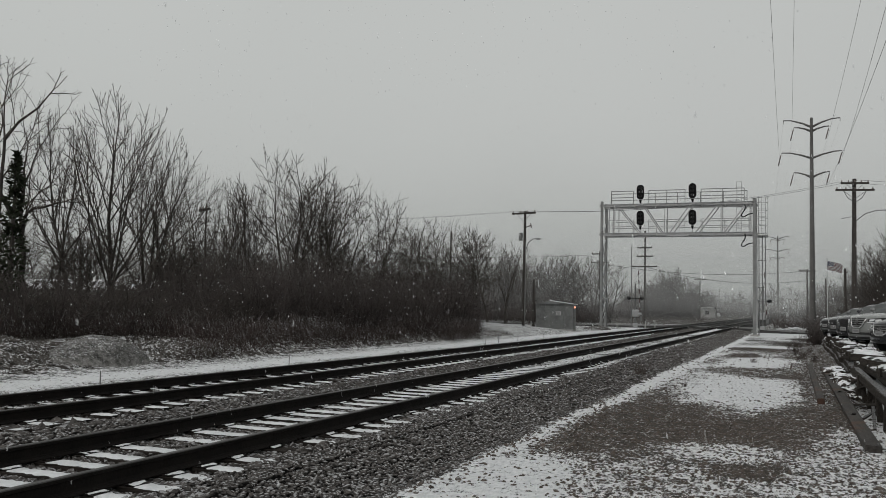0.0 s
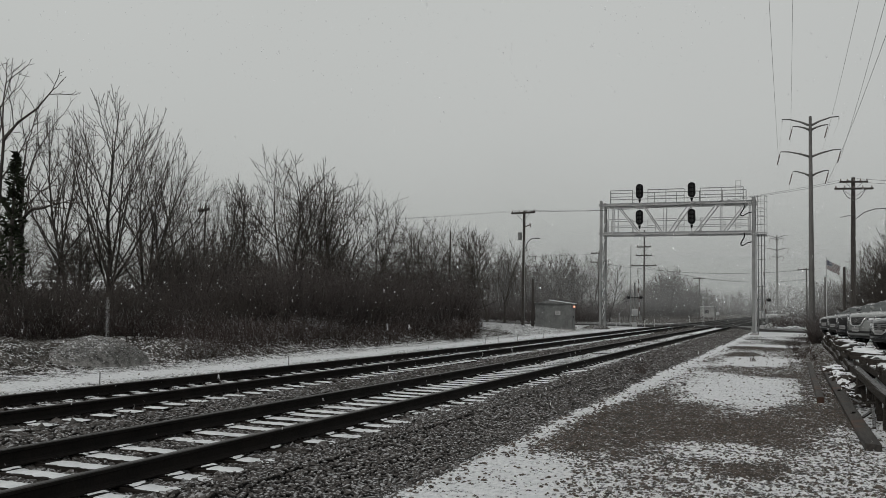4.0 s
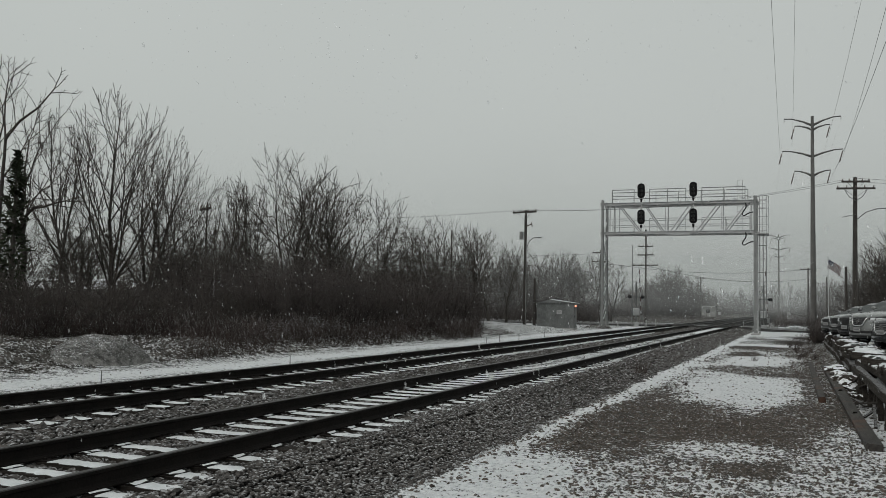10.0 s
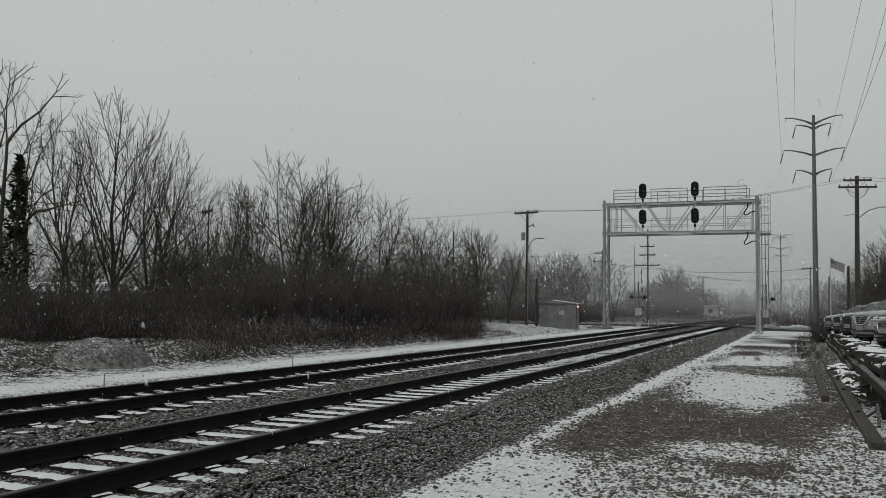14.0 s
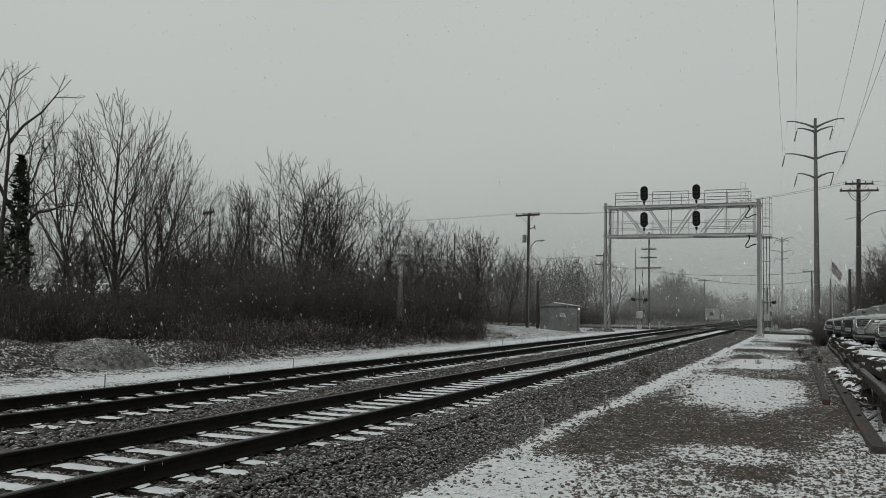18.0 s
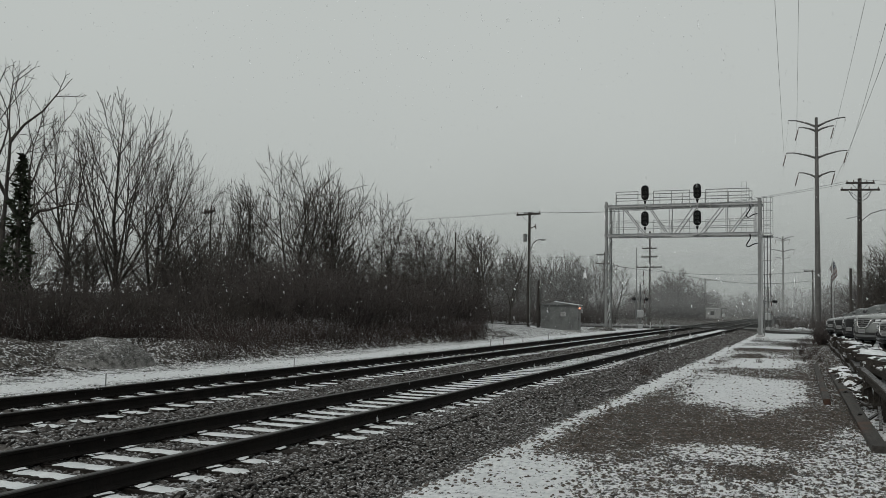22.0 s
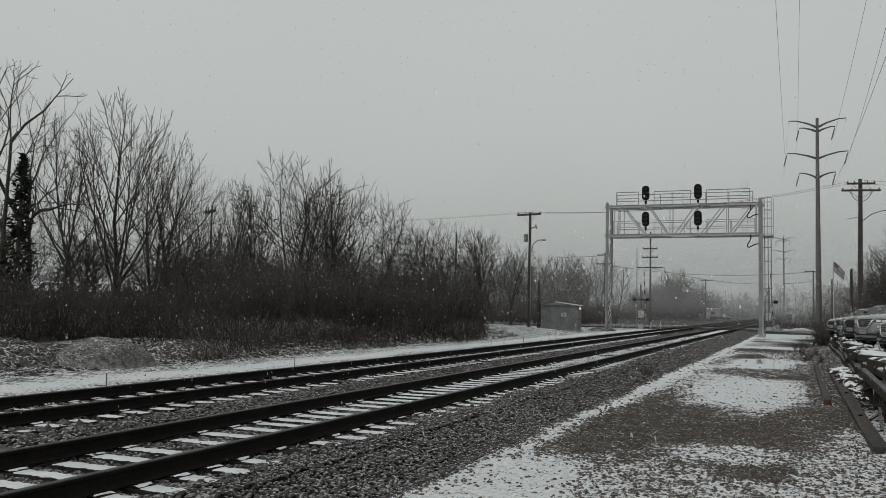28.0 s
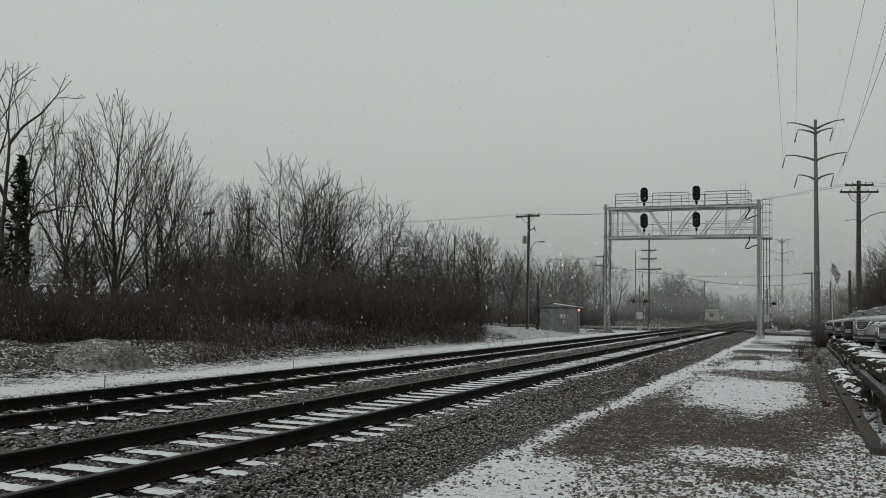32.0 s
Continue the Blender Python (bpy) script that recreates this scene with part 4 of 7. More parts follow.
def grown_tree(seed, stems, first, fan, angle, ratio, lift, crook, kids, sides, fine_r, thick, wide=3.4, foot=0.45, side_angle=0.85, reach=0.0):
    """Wood and twigs of one bare tree, ten metres high, that forks from level to level; also half its crown's width.
    first: length of the leading stems, fan: how far they spread, angle: of the forks, kids and sides: branches at a branch's end and along it; wide: half the width of the dome that the tips fill;
    reach: length of the limbs round stems that run on to the top, or nothing where the stems fork."""
    r, rng = random.Random(seed), np.random.default_rng(seed)
    wood, fine = Twigs(), Twigs()
    ps, qs, rs = [], [], []
    last = len(kids)

    def off(way, spread, azimuth):
        s = np.cross(way, (0.21, 0.55, 0.13) if abs(way[2]) > 0.5 else (0, 0, 1))
        s /= np.linalg.norm(s)
        t = np.cross(way, s)
        d = way * math.cos(spread) + (s * math.cos(azimuth) + t * math.sin(azimuth)) * math.sin(spread)
        return d / np.linalg.norm(d)

    def bough(start, way, length, radius, lev):
        if lev > 1:
            rim, full = r.uniform(0.80, 1.12), length
            for k in range(5):
                e = start + np.array(way) * length
                if (e[0] ** 2 + e[1] ** 2) / wide ** 2 + max(0.0, (e[2] - 5.0) / 5.0) ** 2 < rim:
                    break
                length *= 0.72
            length = max(length, 0.3 * full)
            radius *= math.sqrt(length / full)
        n = 5 if lev < 2 else (3 if lev < last else 1)
        length *= 0.62 if lev == last else 1.0
        wander, p, d, pts = crook * (1.0 if lev < 3 else 0.7), np.array(start, float), np.array(way, float), [np.array(start, float)]
        for k in range(n):
            d = d + rng.normal(0, wander, 3) + np.array([0, 0, lift])
            if d[2] < -0.1:
                d[2] *= 0.3
            d = d / np.linalg.norm(d)
            p = p + d * (length / n)
            pts.append(p)
        if lev < last:
            heir = 0.55 if reach else 0.66
            a = radius if lev < 3 else min(radius, 2.2 * fine_r)
            b = radius * (0.18 if reach and lev == 0 else heir) if lev < 2 else (max(fine_r, min(radius * heir, 2.2 * fine_r)) if lev < last - 1 else 0.8 * fine_r)
            (wood if lev < 2 else fine).add(pts, [max(a + (b - a) * k / n, 0.8 * fine_r) for k in range(n + 1)], (7, 5, 4, 3, 3)[min(lev, 4)])
        else:
            for k in range(n):
                ps.append(pts[k]), qs.append(pts[k + 1] + (pts[k + 1] - pts[k]) * 0.12), rs.append(max(min(radius, 1.6 * fine_r) * (1 - 0.22 * k), fine_r * 0.8))
        if lev == last:
            return
        az = r.uniform(0, 6.283)
        if reach and lev == 0:
            for k in range(sides[0]):
                f = foot + (0.98 - foot) * (k + r.random()) / sides[0]
                i = min(int(f * n), n - 1)
                q, e = pts[i] + (pts[i + 1] - pts[i]) * (f * n - i), pts[i + 1] - pts[i]
                bough(q, off(e / np.linalg.norm(e), side_angle * (1.25 - 0.5 * f) * r.uniform(0.75, 1.25), az + 2.4 * k + r.uniform(-0.4, 0.4)), reach * (1.2 - 0.75 * f) * r.uniform(0.7, 1.15), radius * (1 - 0.78 * f) * r.uniform(0.45, 0.7), 1)
            bough(pts[-1], d, reach * 0.4, radius * 0.2, 2)
            return
        for k in range(kids[lev]):
            bough(pts[-1], off(d, angle * r.uniform(0.45, 1.3), az + 6.283 * k / kids[lev] + r.uniform(-0.5, 0.5)), length * ratio * r.uniform(0.75, 1.2), radius * (0.55 if reach else 0.66) * r.uniform(0.75, 1.05), lev + 1)
        for k in range(sides[lev]):
            f = foot + (0.95 - foot) * (k + r.random()) / sides[lev] if lev == 0 else 0.2 + 0.75 * (k + r.random()) / sides[lev]
            i = min(int(f * n), n - 1)
            q = pts[i] + (pts[i + 1] - pts[i]) * (f * n - i)
            e = pts[i + 1] - pts[i]
            bough(q, off(e / np.linalg.norm(e), side_angle * r.uniform(0.6, 1.2), az + 2.4 * k), length * ratio * r.uniform(0.45, 0.95) * (1.15 - 0.45 * f), radius * (0.36 if reach else 0.42) * r.uniform(0.8, 1.1), lev + 1)
    for st in range(stems):
        az = 6.283 * st / stems + r.uniform(-0.4, 0.4)
        lean = off(np.array([0, 0, 1.0]), 0.05 if stems == 1 else fan * r.uniform(0.35, 1.1), az)
        bough((0.10 * math.cos(az) * (stems > 1), 0.10 * math.sin(az) * (stems > 1), -0.25), lean, first * (1.0 if st == 0 else r.uniform(0.75, 1.05)), thick * (1 if st == 0 else r.uniform(0.6, 0.9)), 0)
    p, q = np.array(ps), np.array(qs)
    fine.cones(p, q, np.array(rs))
    tall = float(np.percentile(q[:, 2], 99.6)) / 10.0
    for t in (wood, fine):
        t.v, t.cv = [v / tall for v in t.v], [v / tall for v in t.cv]
    half = float(np.percentile(np.hypot(q[:, 0], q[:, 1]), 93)) / tall
    return wood.mesh("trunk", M_BARK), fine.mesh("crown", M_TWIG), half


def kind_of(seeds, *how):
    return [grown_tree(k, *how) for k in seeds]


# crooked, fan-shaped, slender, rounded, spreading and shrubby habits, and light ones for the distance
KINDS = {"oak": kind_of((5, 9), 1, 3.6, 0, 0.62, 0.76, 0.02, 0.17, (3, 2, 2, 2, 2), (1, 1, 2, 2, 3), 0.011, 0.16, 3.8),
         "broom": kind_of((3, 14), 3, 8.0, 0.26, 0.36, 0.62, 0.04, 0.06, (2, 2, 2, 2), (8, 3, 3, 2), 0.0115, 0.15, 4.0, 0.18, 0.66, 4.0),
         "slim": kind_of((6, 8, 17), 1, 8.4, 0.1, 0.40, 0.62, 0.04, 0.07, (2, 2, 2, 2), (15, 3, 3, 3), 0.0115, 0.12, 3.0, 0.25, 0.66, 2.9),
         "round": kind_of((21, 24, 29), 3, 7.6, 0.30, 0.46, 0.64, 0.03, 0.10, (2, 2, 2, 2), (9, 3, 3, 3), 0.0145, 0.15, 4.0, 0.15, 0.80, 3.8),
         "spread": kind_of((32, 35), 2, 6.6, 0.38, 0.52, 0.66, 0.015, 0.13, (2, 2, 2, 2), (11, 3, 3, 3), 0.0145, 0.15, 4.6, 0.15, 0.95, 4.4),
         "shrub": kind_of((41, 43, 47), 6, 2.8, 0.75, 0.46, 0.80, 0.0, 0.13, (2, 2, 2), (3, 4, 4), 0.028, 0.05, 5.0, 0.1),
         "far": kind_of((51, 52, 56, 58), 2, 7.6, 0.25, 0.46, 0.64, 0.03, 0.10, (2, 2, 2), (9, 4, 5), 0.022, 0.14, 3.8, 0.15, 0.80, 3.6),
         "mist": kind_of((71, 73, 76), 1, 8.0, 0.15, 0.46, 0.64, 0.03, 0.09, (2, 2, 2), (13, 4, 4), 0.026, 0.14, 3.8, 0.12, 0.80, 3.4),
         "dome": kind_of((81, 84), 5, 7.4, 0.42, 0.46, 0.64, 0.02, 0.10, (2, 2, 2), (13, 6, 7), 0.030, 0.16, 4.4, 0.06, 0.85, 3.6),
         "dense": kind_of((61, 64), 4, 7.4, 0.42, 0.46, 0.64, 0.02, 0.10, (2, 2, 2), (12, 6, 7), 0.014, 0.12, 4.4, 0.06, 0.85, 3.6)}


def bare_tree(x, y, h, half, kind, pick, turn, label="tall bare deciduous tree with grey-brown bark", lean=0.0, name="bare_tree", group="bare woods"):
    """A tree of a kind, h metres high; half: half its crown's width in metres, or nothing for the kind's own."""
    wood, fine, own = KINDS[kind][pick % len(KINDS[kind])]
    g = thing(name, pose(x, y, float(ground_z(np.array(x), np.array(y))) - 0.05, 0, lean, 0) @ pose(0, 0, 0, 0, 0, turn))
    s = h / 10.0
    w = half / own if half else s * 1.0
    g.scale = (w, w, s)
    part("trunk", wood, M_BARK, g)
    part("crown", fine, M_TWIG, g, "thin leafless twigs")
    return tagged(g, label, "shrub" if name == "bare_shrub" else "tree", group)


# first rank of the woods: place, height, half the crown's width, habit
WOODS = ((-28.3, 24.9, 10.9, 3.2, "oak", 0, 40, 0), (-29.4, 27.2, 10.5, 3.1, "oak", 1, 150, 4), (-29.8, 29.0, 9.6, 1.9, "slim", 0, 20, 0), (-32.8, 33.0, 10.3, 2.3, "slim", 1, 0, 0),
         (-27.8, 30.0, 10.5, 3.3, "broom", 0, 80, 0), (-26.9, 31.3, 8.7, 2.7, "broom", 1, 10, 5), (-29.9, 36.0, 8.7, 1.9, "slim", 2, 0, 0), (-28.5, 36.0, 8.0, 1.6, "slim", 0, 130, 0),
         (-31.5, 41.0, 8.6, 2.0, "round", 2, 0, 0), (-27.9, 38.0, 7.8, 1.7, "slim", 1, 220, 0), (-29.7, 42.0, 8.0, 1.9, "slim", 2, 100, 0), (-27.2, 40.0, 7.6, 1.8, "round", 1, 40, 0),
         (-24.9, 40.0, 9.3, 3.6, "round", 0, 0, 0), (-26.1, 45.0, 8.4, 3.0, "round", 1, 200, 0), (-23.6, 43.0, 8.3, 3.2, "round", 2, 90, 0), (-22.4, 45.0, 7.6, 3.2, "spread", 0, 30, 0),
         (-22.3, 47.5, 6.3, 2.7, "spread", 1, 190, 0), (-23.7, 54.0, 6.2, 2.5, "spread", 0, 260, 0), (-22.3, 54.0, 7.1, 2.7, "round", 0, 140, 0), (-22.2, 57.0, 6.9, 2.3, "spread", 1, 80, 0),
         (-21.1, 58.0, 6.8, 2.5, "round", 1, 300, 0), (-22.6, 66.0, 7.8, 2.6, "slim", 1, 300, 0), (-22.6, 70.5, 7.2, 2.4, "slim", 2, 170, 0))
for x, y, h, half, kind, pick, turn, lean in WOODS:
    bare_tree(x, y, h, half, kind, pick, turn, {"oak": "crooked bare tree with heavy forking limbs", "broom": "tall bare tree fanning out from low stems", "slim": "slender upright bare tree",
                                                "round": "rounded bare tree with dense rising branches", "spread": "low spreading bare tree with arching branches"}[kind], lean)
rt = random.Random(77)
# second rank seen between the first trees
for i in range(20):
    y = rt.uniform(44, 84)
    x = -max(30.0, 0.42 * y + 8) - rt.uniform(0, 14)
    bare_tree(x, y, rt.uniform(6.4, 7.8) * (1.0 if y > 45 else 1.1), None, rt.choice(("slim", "far", "far")), rt.randrange(4), rt.uniform(0, 360), "bare tree deeper in the woods")
# low trees that close the view between the first trunks
for x, y, h, half in ((-30.8, 25.2, 5.4, 2.0), (-31.5, 28.6, 4.8, 1.9), (-30.6, 31.5, 4.2, 1.7)):
    bare_tree(x, y, h, half, "round", int(y), 40 * y, "low dense bare tree between taller trunks")
for i in range(18):
    y = 24 + 26 * (i + rt.random()) / 18
    bare_tree(-36.0 - rt.uniform(0, 8) + 0.1 * y, y, rt.uniform(3.6, 5.6), rt.uniform(1.8, 2.8), "far", rt.randrange(4), rt.uniform(0, 360), "low bare tree deeper in the woods")
# woods beyond the shed
for x, y, h, half in ((-32.9, 98.8, 8.8, 2.6), (-29.6, 98.5, 8.1, 2.6), (-28.2, 97.0, 7.8, 2.4), (-30.2, 104.0, 8.6, 3.0), (-26.0, 101.0, 7.6, 2.8), (-28.3, 112.0, 9.2, 3.0), (-24.4, 105.0, 8.0, 2.8), (-22.9, 106.0, 8.3, 3.0), (-21.6, 110.0, 7.3, 2.6), (-36.5, 98.0, 8.8, 2.6)):
    bare_tree(x, y, h, half, rt.choice(("round", "slim", "spread")), rt.randrange(3), rt.uniform(0, 360), "bare deciduous tree in snowy haze")
for i in range(28):
    y = rt.uniform(98, 140)
    bare_tree(-0.225 * y - rt.uniform(0.0, 20), y, rt.uniform(6.8, 9.0), None, rt.choice(("far", "far", "slim")), rt.randrange(4), rt.uniform(0, 360), "bare deciduous tree in snowy haze")
# far end of the line
for i in range(44):
    y = rt.uniform(285, 330)
    x = rt.uniform(-42, 26)
    bare_tree(x, y, rt.uniform(8.5, 12.5) if x > -9 else (rt.uniform(7.0, 9.5) if x > -17 else rt.uniform(6.0, 8.5)), None, "mist", rt.randrange(3), rt.uniform(0, 360), "far bare tree in snowy haze")
for i in range(12):
    y = rt.uniform(138, 168)
    bare_tree(rt.uniform(3.2, 15), y, rt.uniform(6.0, 7.6), None, "mist", rt.randrange(3), rt.uniform(0, 360), "far bare tree in snowy haze")
for i in range(14):
    y = rt.uniform(170, 230)
    bare_tree(rt.uniform(5.5, 26), y, rt.uniform(7.5, 10.0), None, "mist", rt.randrange(3), rt.uniform(0, 360), "far bare tree in snowy haze")
# beside the parking area
for x, y, h in ((6.4, 87.0, 6.4), (7.6, 82.0, 7.6), (9.0, 84.0, 9.4), (7.0, 79.0, 6.2), (9.8, 79.0, 9.8), (8.2, 90.0, 8.2), (6.2, 95.0, 5.6), (10.5, 88.0, 10.4), (8.4, 76.5, 8.2), (11.5, 83.0, 10.4)):
    bare_tree(x, y, h, None, "dense", rt.randrange(2), rt.uniform(0, 360), "dense bare tree beside the parking area")
# rounded bushy trees before and beyond the far road
for x, y, h, half in ((-27.2, 205.5, 11.8, 4.6), (-30.5, 209.0, 9.5, 4.2), (-24.2, 212.0, 9.6, 4.4), (-33.6, 214.0, 8.2, 4.0), (-21.2, 218.0, 7.2, 4.0), (-28.5, 214.0, 10.5, 4.4), (-36.8, 210.0, 7.0, 4.0)):
    bare_tree(x, y + 4, h, half, "dome", rt.randrange(2), rt.uniform(0, 360), "dense rounded bare tree beyond the far road")
# shrubs along the wood's edge
for i in range(52):
    y = 12.5 + 47 * (i + rt.random()) / 52
    d = rt.uniform(0, 3.2)
    x = -max(17.9, 0.363 * y + 1.6) - d - 0.8 * math.sin(0.55 * y) - (1.3 if 13 < y < 21 else 0)
    bare_tree(x, y, rt.uniform(1.7, 2.9) * (1.25 if 33 < y < 52 else 0.9), rt.uniform(1.2, 1.9), "shrub", rt.randrange(3), rt.uniform(0, 360), "dense dark bare shrub at the wood's edge", 0.0, "bare_shrub", "shrubs along the woods")


def thicket(name, count, place, hmin, hmax, radius, twigs, material, label, seed):
    """Many thin upright stems with side twigs, as arrays."""
    rng = np.random.default_rng(seed)
    x, y = place(rng, count)
    count = len(x)
    tall = 0.5 + 0.6 * waves(x, y, 0.8, seed + 80) + 0.35 * waves(x, y, 2.2, seed + 90)
    h = hmin + (hmax - hmin) * np.clip(rng.random(count) * (0.6 + 0.6 * tall), 0, 1.25)
    base = np.stack([x, y, ground_z(x, y) - 0.05], 1)
    lean = rng.normal(0, 0.28, (count, 2))
    top = base + np.stack([lean[:, 0] * h, lean[:, 1] * h, h], 1)
    mid = (base + top) / 2 + rng.normal(0, 0.10, base.shape) * h[:, None]
    tw = Twigs()
    thick = np.full(count, radius)
    tw.cones(mid - (top - base) * 0.04, top, thick * 0.85)
    tw.cones(mid + (mid - base) * 0.04, base, thick)
    for k in range(twigs):
        f = (0.1 + 0.85 * rng.random(count))[:, None]
        a = np.where(f < 0.5, base + (mid - base) * 2 * f, mid + (top - mid) * (2 * f - 1))
        ln = h * (0.12 + 0.30 * rng.random(count))
        az, el = rng.random(count) * 6.283, -0.2 + 1.3 * rng.random(count)
        tw.cones(a, a + np.stack([ln * np.cos(az) * np.cos(el), ln * np.sin(az) * np.cos(el), ln * np.sin(el)], 1), thick * 0.65)
    tw.v, tw.f = [np.zeros((0, 3))], [np.zeros((0, 4), int)]
    me = tw.mesh(name, material)
    return tagged(new(name, me), label, "undergrowth", kind="stuff")


def edge_band(y0, y1, x0, x1, slant=0.0):
    """Places between two lines beside the tracks, kept outside a slanting line that opens to the shed."""
    def place(rng, n):
        y = y0 + (y1 - y0) * rng.random(4 * n)
        x = -(x0 + (x1 - x0) * rng.random(4 * n)) + 0.6 * waves(y * 0, y, 0.5, 61) + 0.3 * waves(y * 0, y, 1.7, 62)
        ok = (-x > slant * y) & (((x + 16.5) / 1.7) ** 2 + ((y - 16.5) / 3.6) ** 2 > 1)
        return x[ok][:n], y[ok][:n]
    return place


thicket("thicket", 5600, edge_band(10, 61, 18.6, 30, 0.36), 0.5, 2.3, 0.014, 7, M_BRUSH, "dense dark bare thicket at the edge of the woods", 1)
thicket("thicket", 3600, edge_band(28, 56, 16.8, 24, 0.36), 0.9, 3.5, 0.014, 9, M_BRUSH, "dense dark bare thicket at the edge of the woods", 2)
thicket("brambles", 6000, edge_band(13, 50, 15.7, 19.5, 0.35), 0.12, 1.1, 0.009, 6, M_BRAMBLE, "brown brambles and dead weeds at the wood's edge", 3)
thicket("dead_grass", 3200, edge_band(11, 46, 15.2, 17.2, 0.35), 0.08, 0.4, 0.005, 3, M_GRASS, "dry yellow-brown grass flecked with snow", 6)
thicket("thicket", 3200, edge_band(78, 135, 19, 52, 0.195), 0.8, 2.8, 0.020, 6, M_BRUSH, "dark scrub below far bare trees", 4)
thicket("thicket", 1900, edge_band(150, 192, 24, 56, 0.168), 1.0, 4.0, 0.028, 7, M_BRUSH, "dark scrub before the far road", 15)
thicket("thicket", 1900, edge_band(207, 226, 20, 38, 0.105), 1.0, 6.0, 0.035, 7, M_BRUSH, "dark scrub below far bare trees", 5)
thicket("saplings", 320, edge_band(16, 75, 25, 37, 0.36), 2.2, 5.2, 0.022, 12, M_TWIG, "slender bare saplings among the trees", 31)
thicket("far_scrub", 2000, lambda g, n: (-46 + 74 * g.random(n), 280 + 50 * g.random(n)), 1.5, 8.5, 0.05, 6, M_BRUSH, "hazy scrub closing the far end of the line", 7)
thicket("far_scrub", 1300, lambda g, n: (5.0 + 24 * g.random(n), 96 + 100 * g.random(n)), 0.6, 3.2, 0.022, 6, M_BRUSH, "dark scrub behind the parking area", 8)
thicket("far_scrub", 1600, lambda g, n: (5.2 + 9 * g.random(n), 74 + 22 * g.random(n)), 0.8, 4.0, 0.014, 7, M_BRUSH, "dark scrub behind the parking area", 9)
thicket("thicket", 1300, lambda g, n: (-37.5 + 14.5 * g.random(n), 207 + 14 * g.random(n)), 2.0, 7.2, 0.036, 8, M_BRUSH, "dense scrub below the rounded trees beyond the far road", 17)
thicket("dead_grass", 1100, lambda g, n: (-2.6 + 10.0 * g.random(n), 103 + 26 * g.random(n)), 0.3, 2.0, 0.016, 6, M_BRAMBLE, "dry weeds flecked with snow beyond the road", 19)
thicket("far_scrub", 900, lambda g, n: (1.5 + 14 * g.random(n), 130 + 40 * g.random(n)), 0.8, 4.0, 0.03, 7, M_BRUSH, "hazy scrub below far bare trees", 20)
thicket("thicket", 1000, lambda g, n: (-37 + 15.5 * g.random(n), 96 + 14 * g.random(n)), 1.2, 4.6, 0.018, 7, M_BRUSH, "dark scrub below bare trees beyond the shed", 52)
thicket("saplings", 220, edge_band(26, 58, 18.8, 28, 0.365), 2.2, 5.2, 0.024, 14, M_TWIG, "slender bare saplings rising out of the thicket", 33)
thicket("dead_grass", 1500, lambda g, n: (-32 + 19.0 * g.random(n), 100 + 93 * g.random(n)), 0.1, 0.55, 0.016, 5, M_BRAMBLE, "low dead weeds beside the far tracks", 23)
thicket("far_scrub", 700, lambda g, n: (-36 + 21 * g.random(n), 150 + 43 * g.random(n)), 0.15, 1.0, 0.03, 7, M_BRUSH, "low ragged scrub before the far road", 26)


# ---- crossing road, shed and signals ----
M_ASPH = surface("wet_asphalt", (0.03, 0.03, 0.03), (0.065, 0.063, 0.06), 1.5, 40, 0.6, 0.3, own=False, snow=0.12)
M_WHITE = surface("chalky_white_paint", (0.50, 0.50, 0.49), (0.68, 0.68, 0.66), 3, 30, 0.6, 0.05)
M_CLOTHPALE = surface("weathered_notice", (0.28, 0.28, 0.27), (0.40, 0.40, 0.39), 3, 30, 0.6, 0.05)
M_RED = surface("faded_red", (0.045, 0.028, 0.027), (0.075, 0.045, 0.042), 3, 30, 0.6, 0.05)
M_CLOTH = surface("grey_white_cloth", (0.19, 0.19, 0.19), (0.26, 0.26, 0.26), 3, 30, 0.8, 0.05)
M_CLOTHRED = surface("dull_red_cloth", (0.045, 0.014, 0.015), (0.08, 0.024, 0.025), 3, 30, 0.8, 0.05)
M_BLUE = surface("dark_blue_cloth", (0.010, 0.012, 0.03), (0.02, 0.024, 0.05), 3, 30, 0.8, 0.05)
M_RUBBER = surface("black_rubber", (0.012, 0.012, 0.012), (0.03, 0.03, 0.03), 3, 40, 0.8, 0.2)


def crossing_road():
    xs = np.array([-70, -40, -22, -15, -12, -4.2, -2.0, 2.0, 12, 40, 70.0])
    zs = np.array([0.2, 0.22, 0.3, 0.36, 0.39, 0.39, 0.24, 0.12, 0.1, 0.1, 0.1])
    vs, fs = [], []
    for x, z in zip(xs, zs):
        vs += [(x, 83.85, z - 0.42), (x, 84.0, z - 0.03), (x, 88.0, z), (x, 92.0, z - 0.03), (x, 92.8, z - 0.30)]
    for i in range(len(xs) - 1):
        o = 5 * i
        fs += [(o + k, o + 5 + k, o + 6 + k, o + 1 + k) for k in range(4)]
    tagged(new("road", mesh_of("road", vs, fs, M_ASPH)), "wet dark asphalt road crossing the tracks", "road", kind="structure")
    deck = tagged(thing("level_crossing", pose(0, 0, 0)), "black rubber panels of the level crossing between the rails", "level crossing", kind="structure")
    for mid in (NEAR_MID, FAR_MID):
        for x, w in ((0, 1.30), (-1.10, 0.55), (1.10, 0.55)):
            for k in range(4):
                bm = box(bmesh.new(), x - w / 2, x + w / 2, 84.2 + 1.9 * k, 86.05 + 1.9 * k, 0.30, 0.405, 0.008)
                part("crossing_panel", bm, M_RUBBER, deck).location.x = mid


crossing_road()


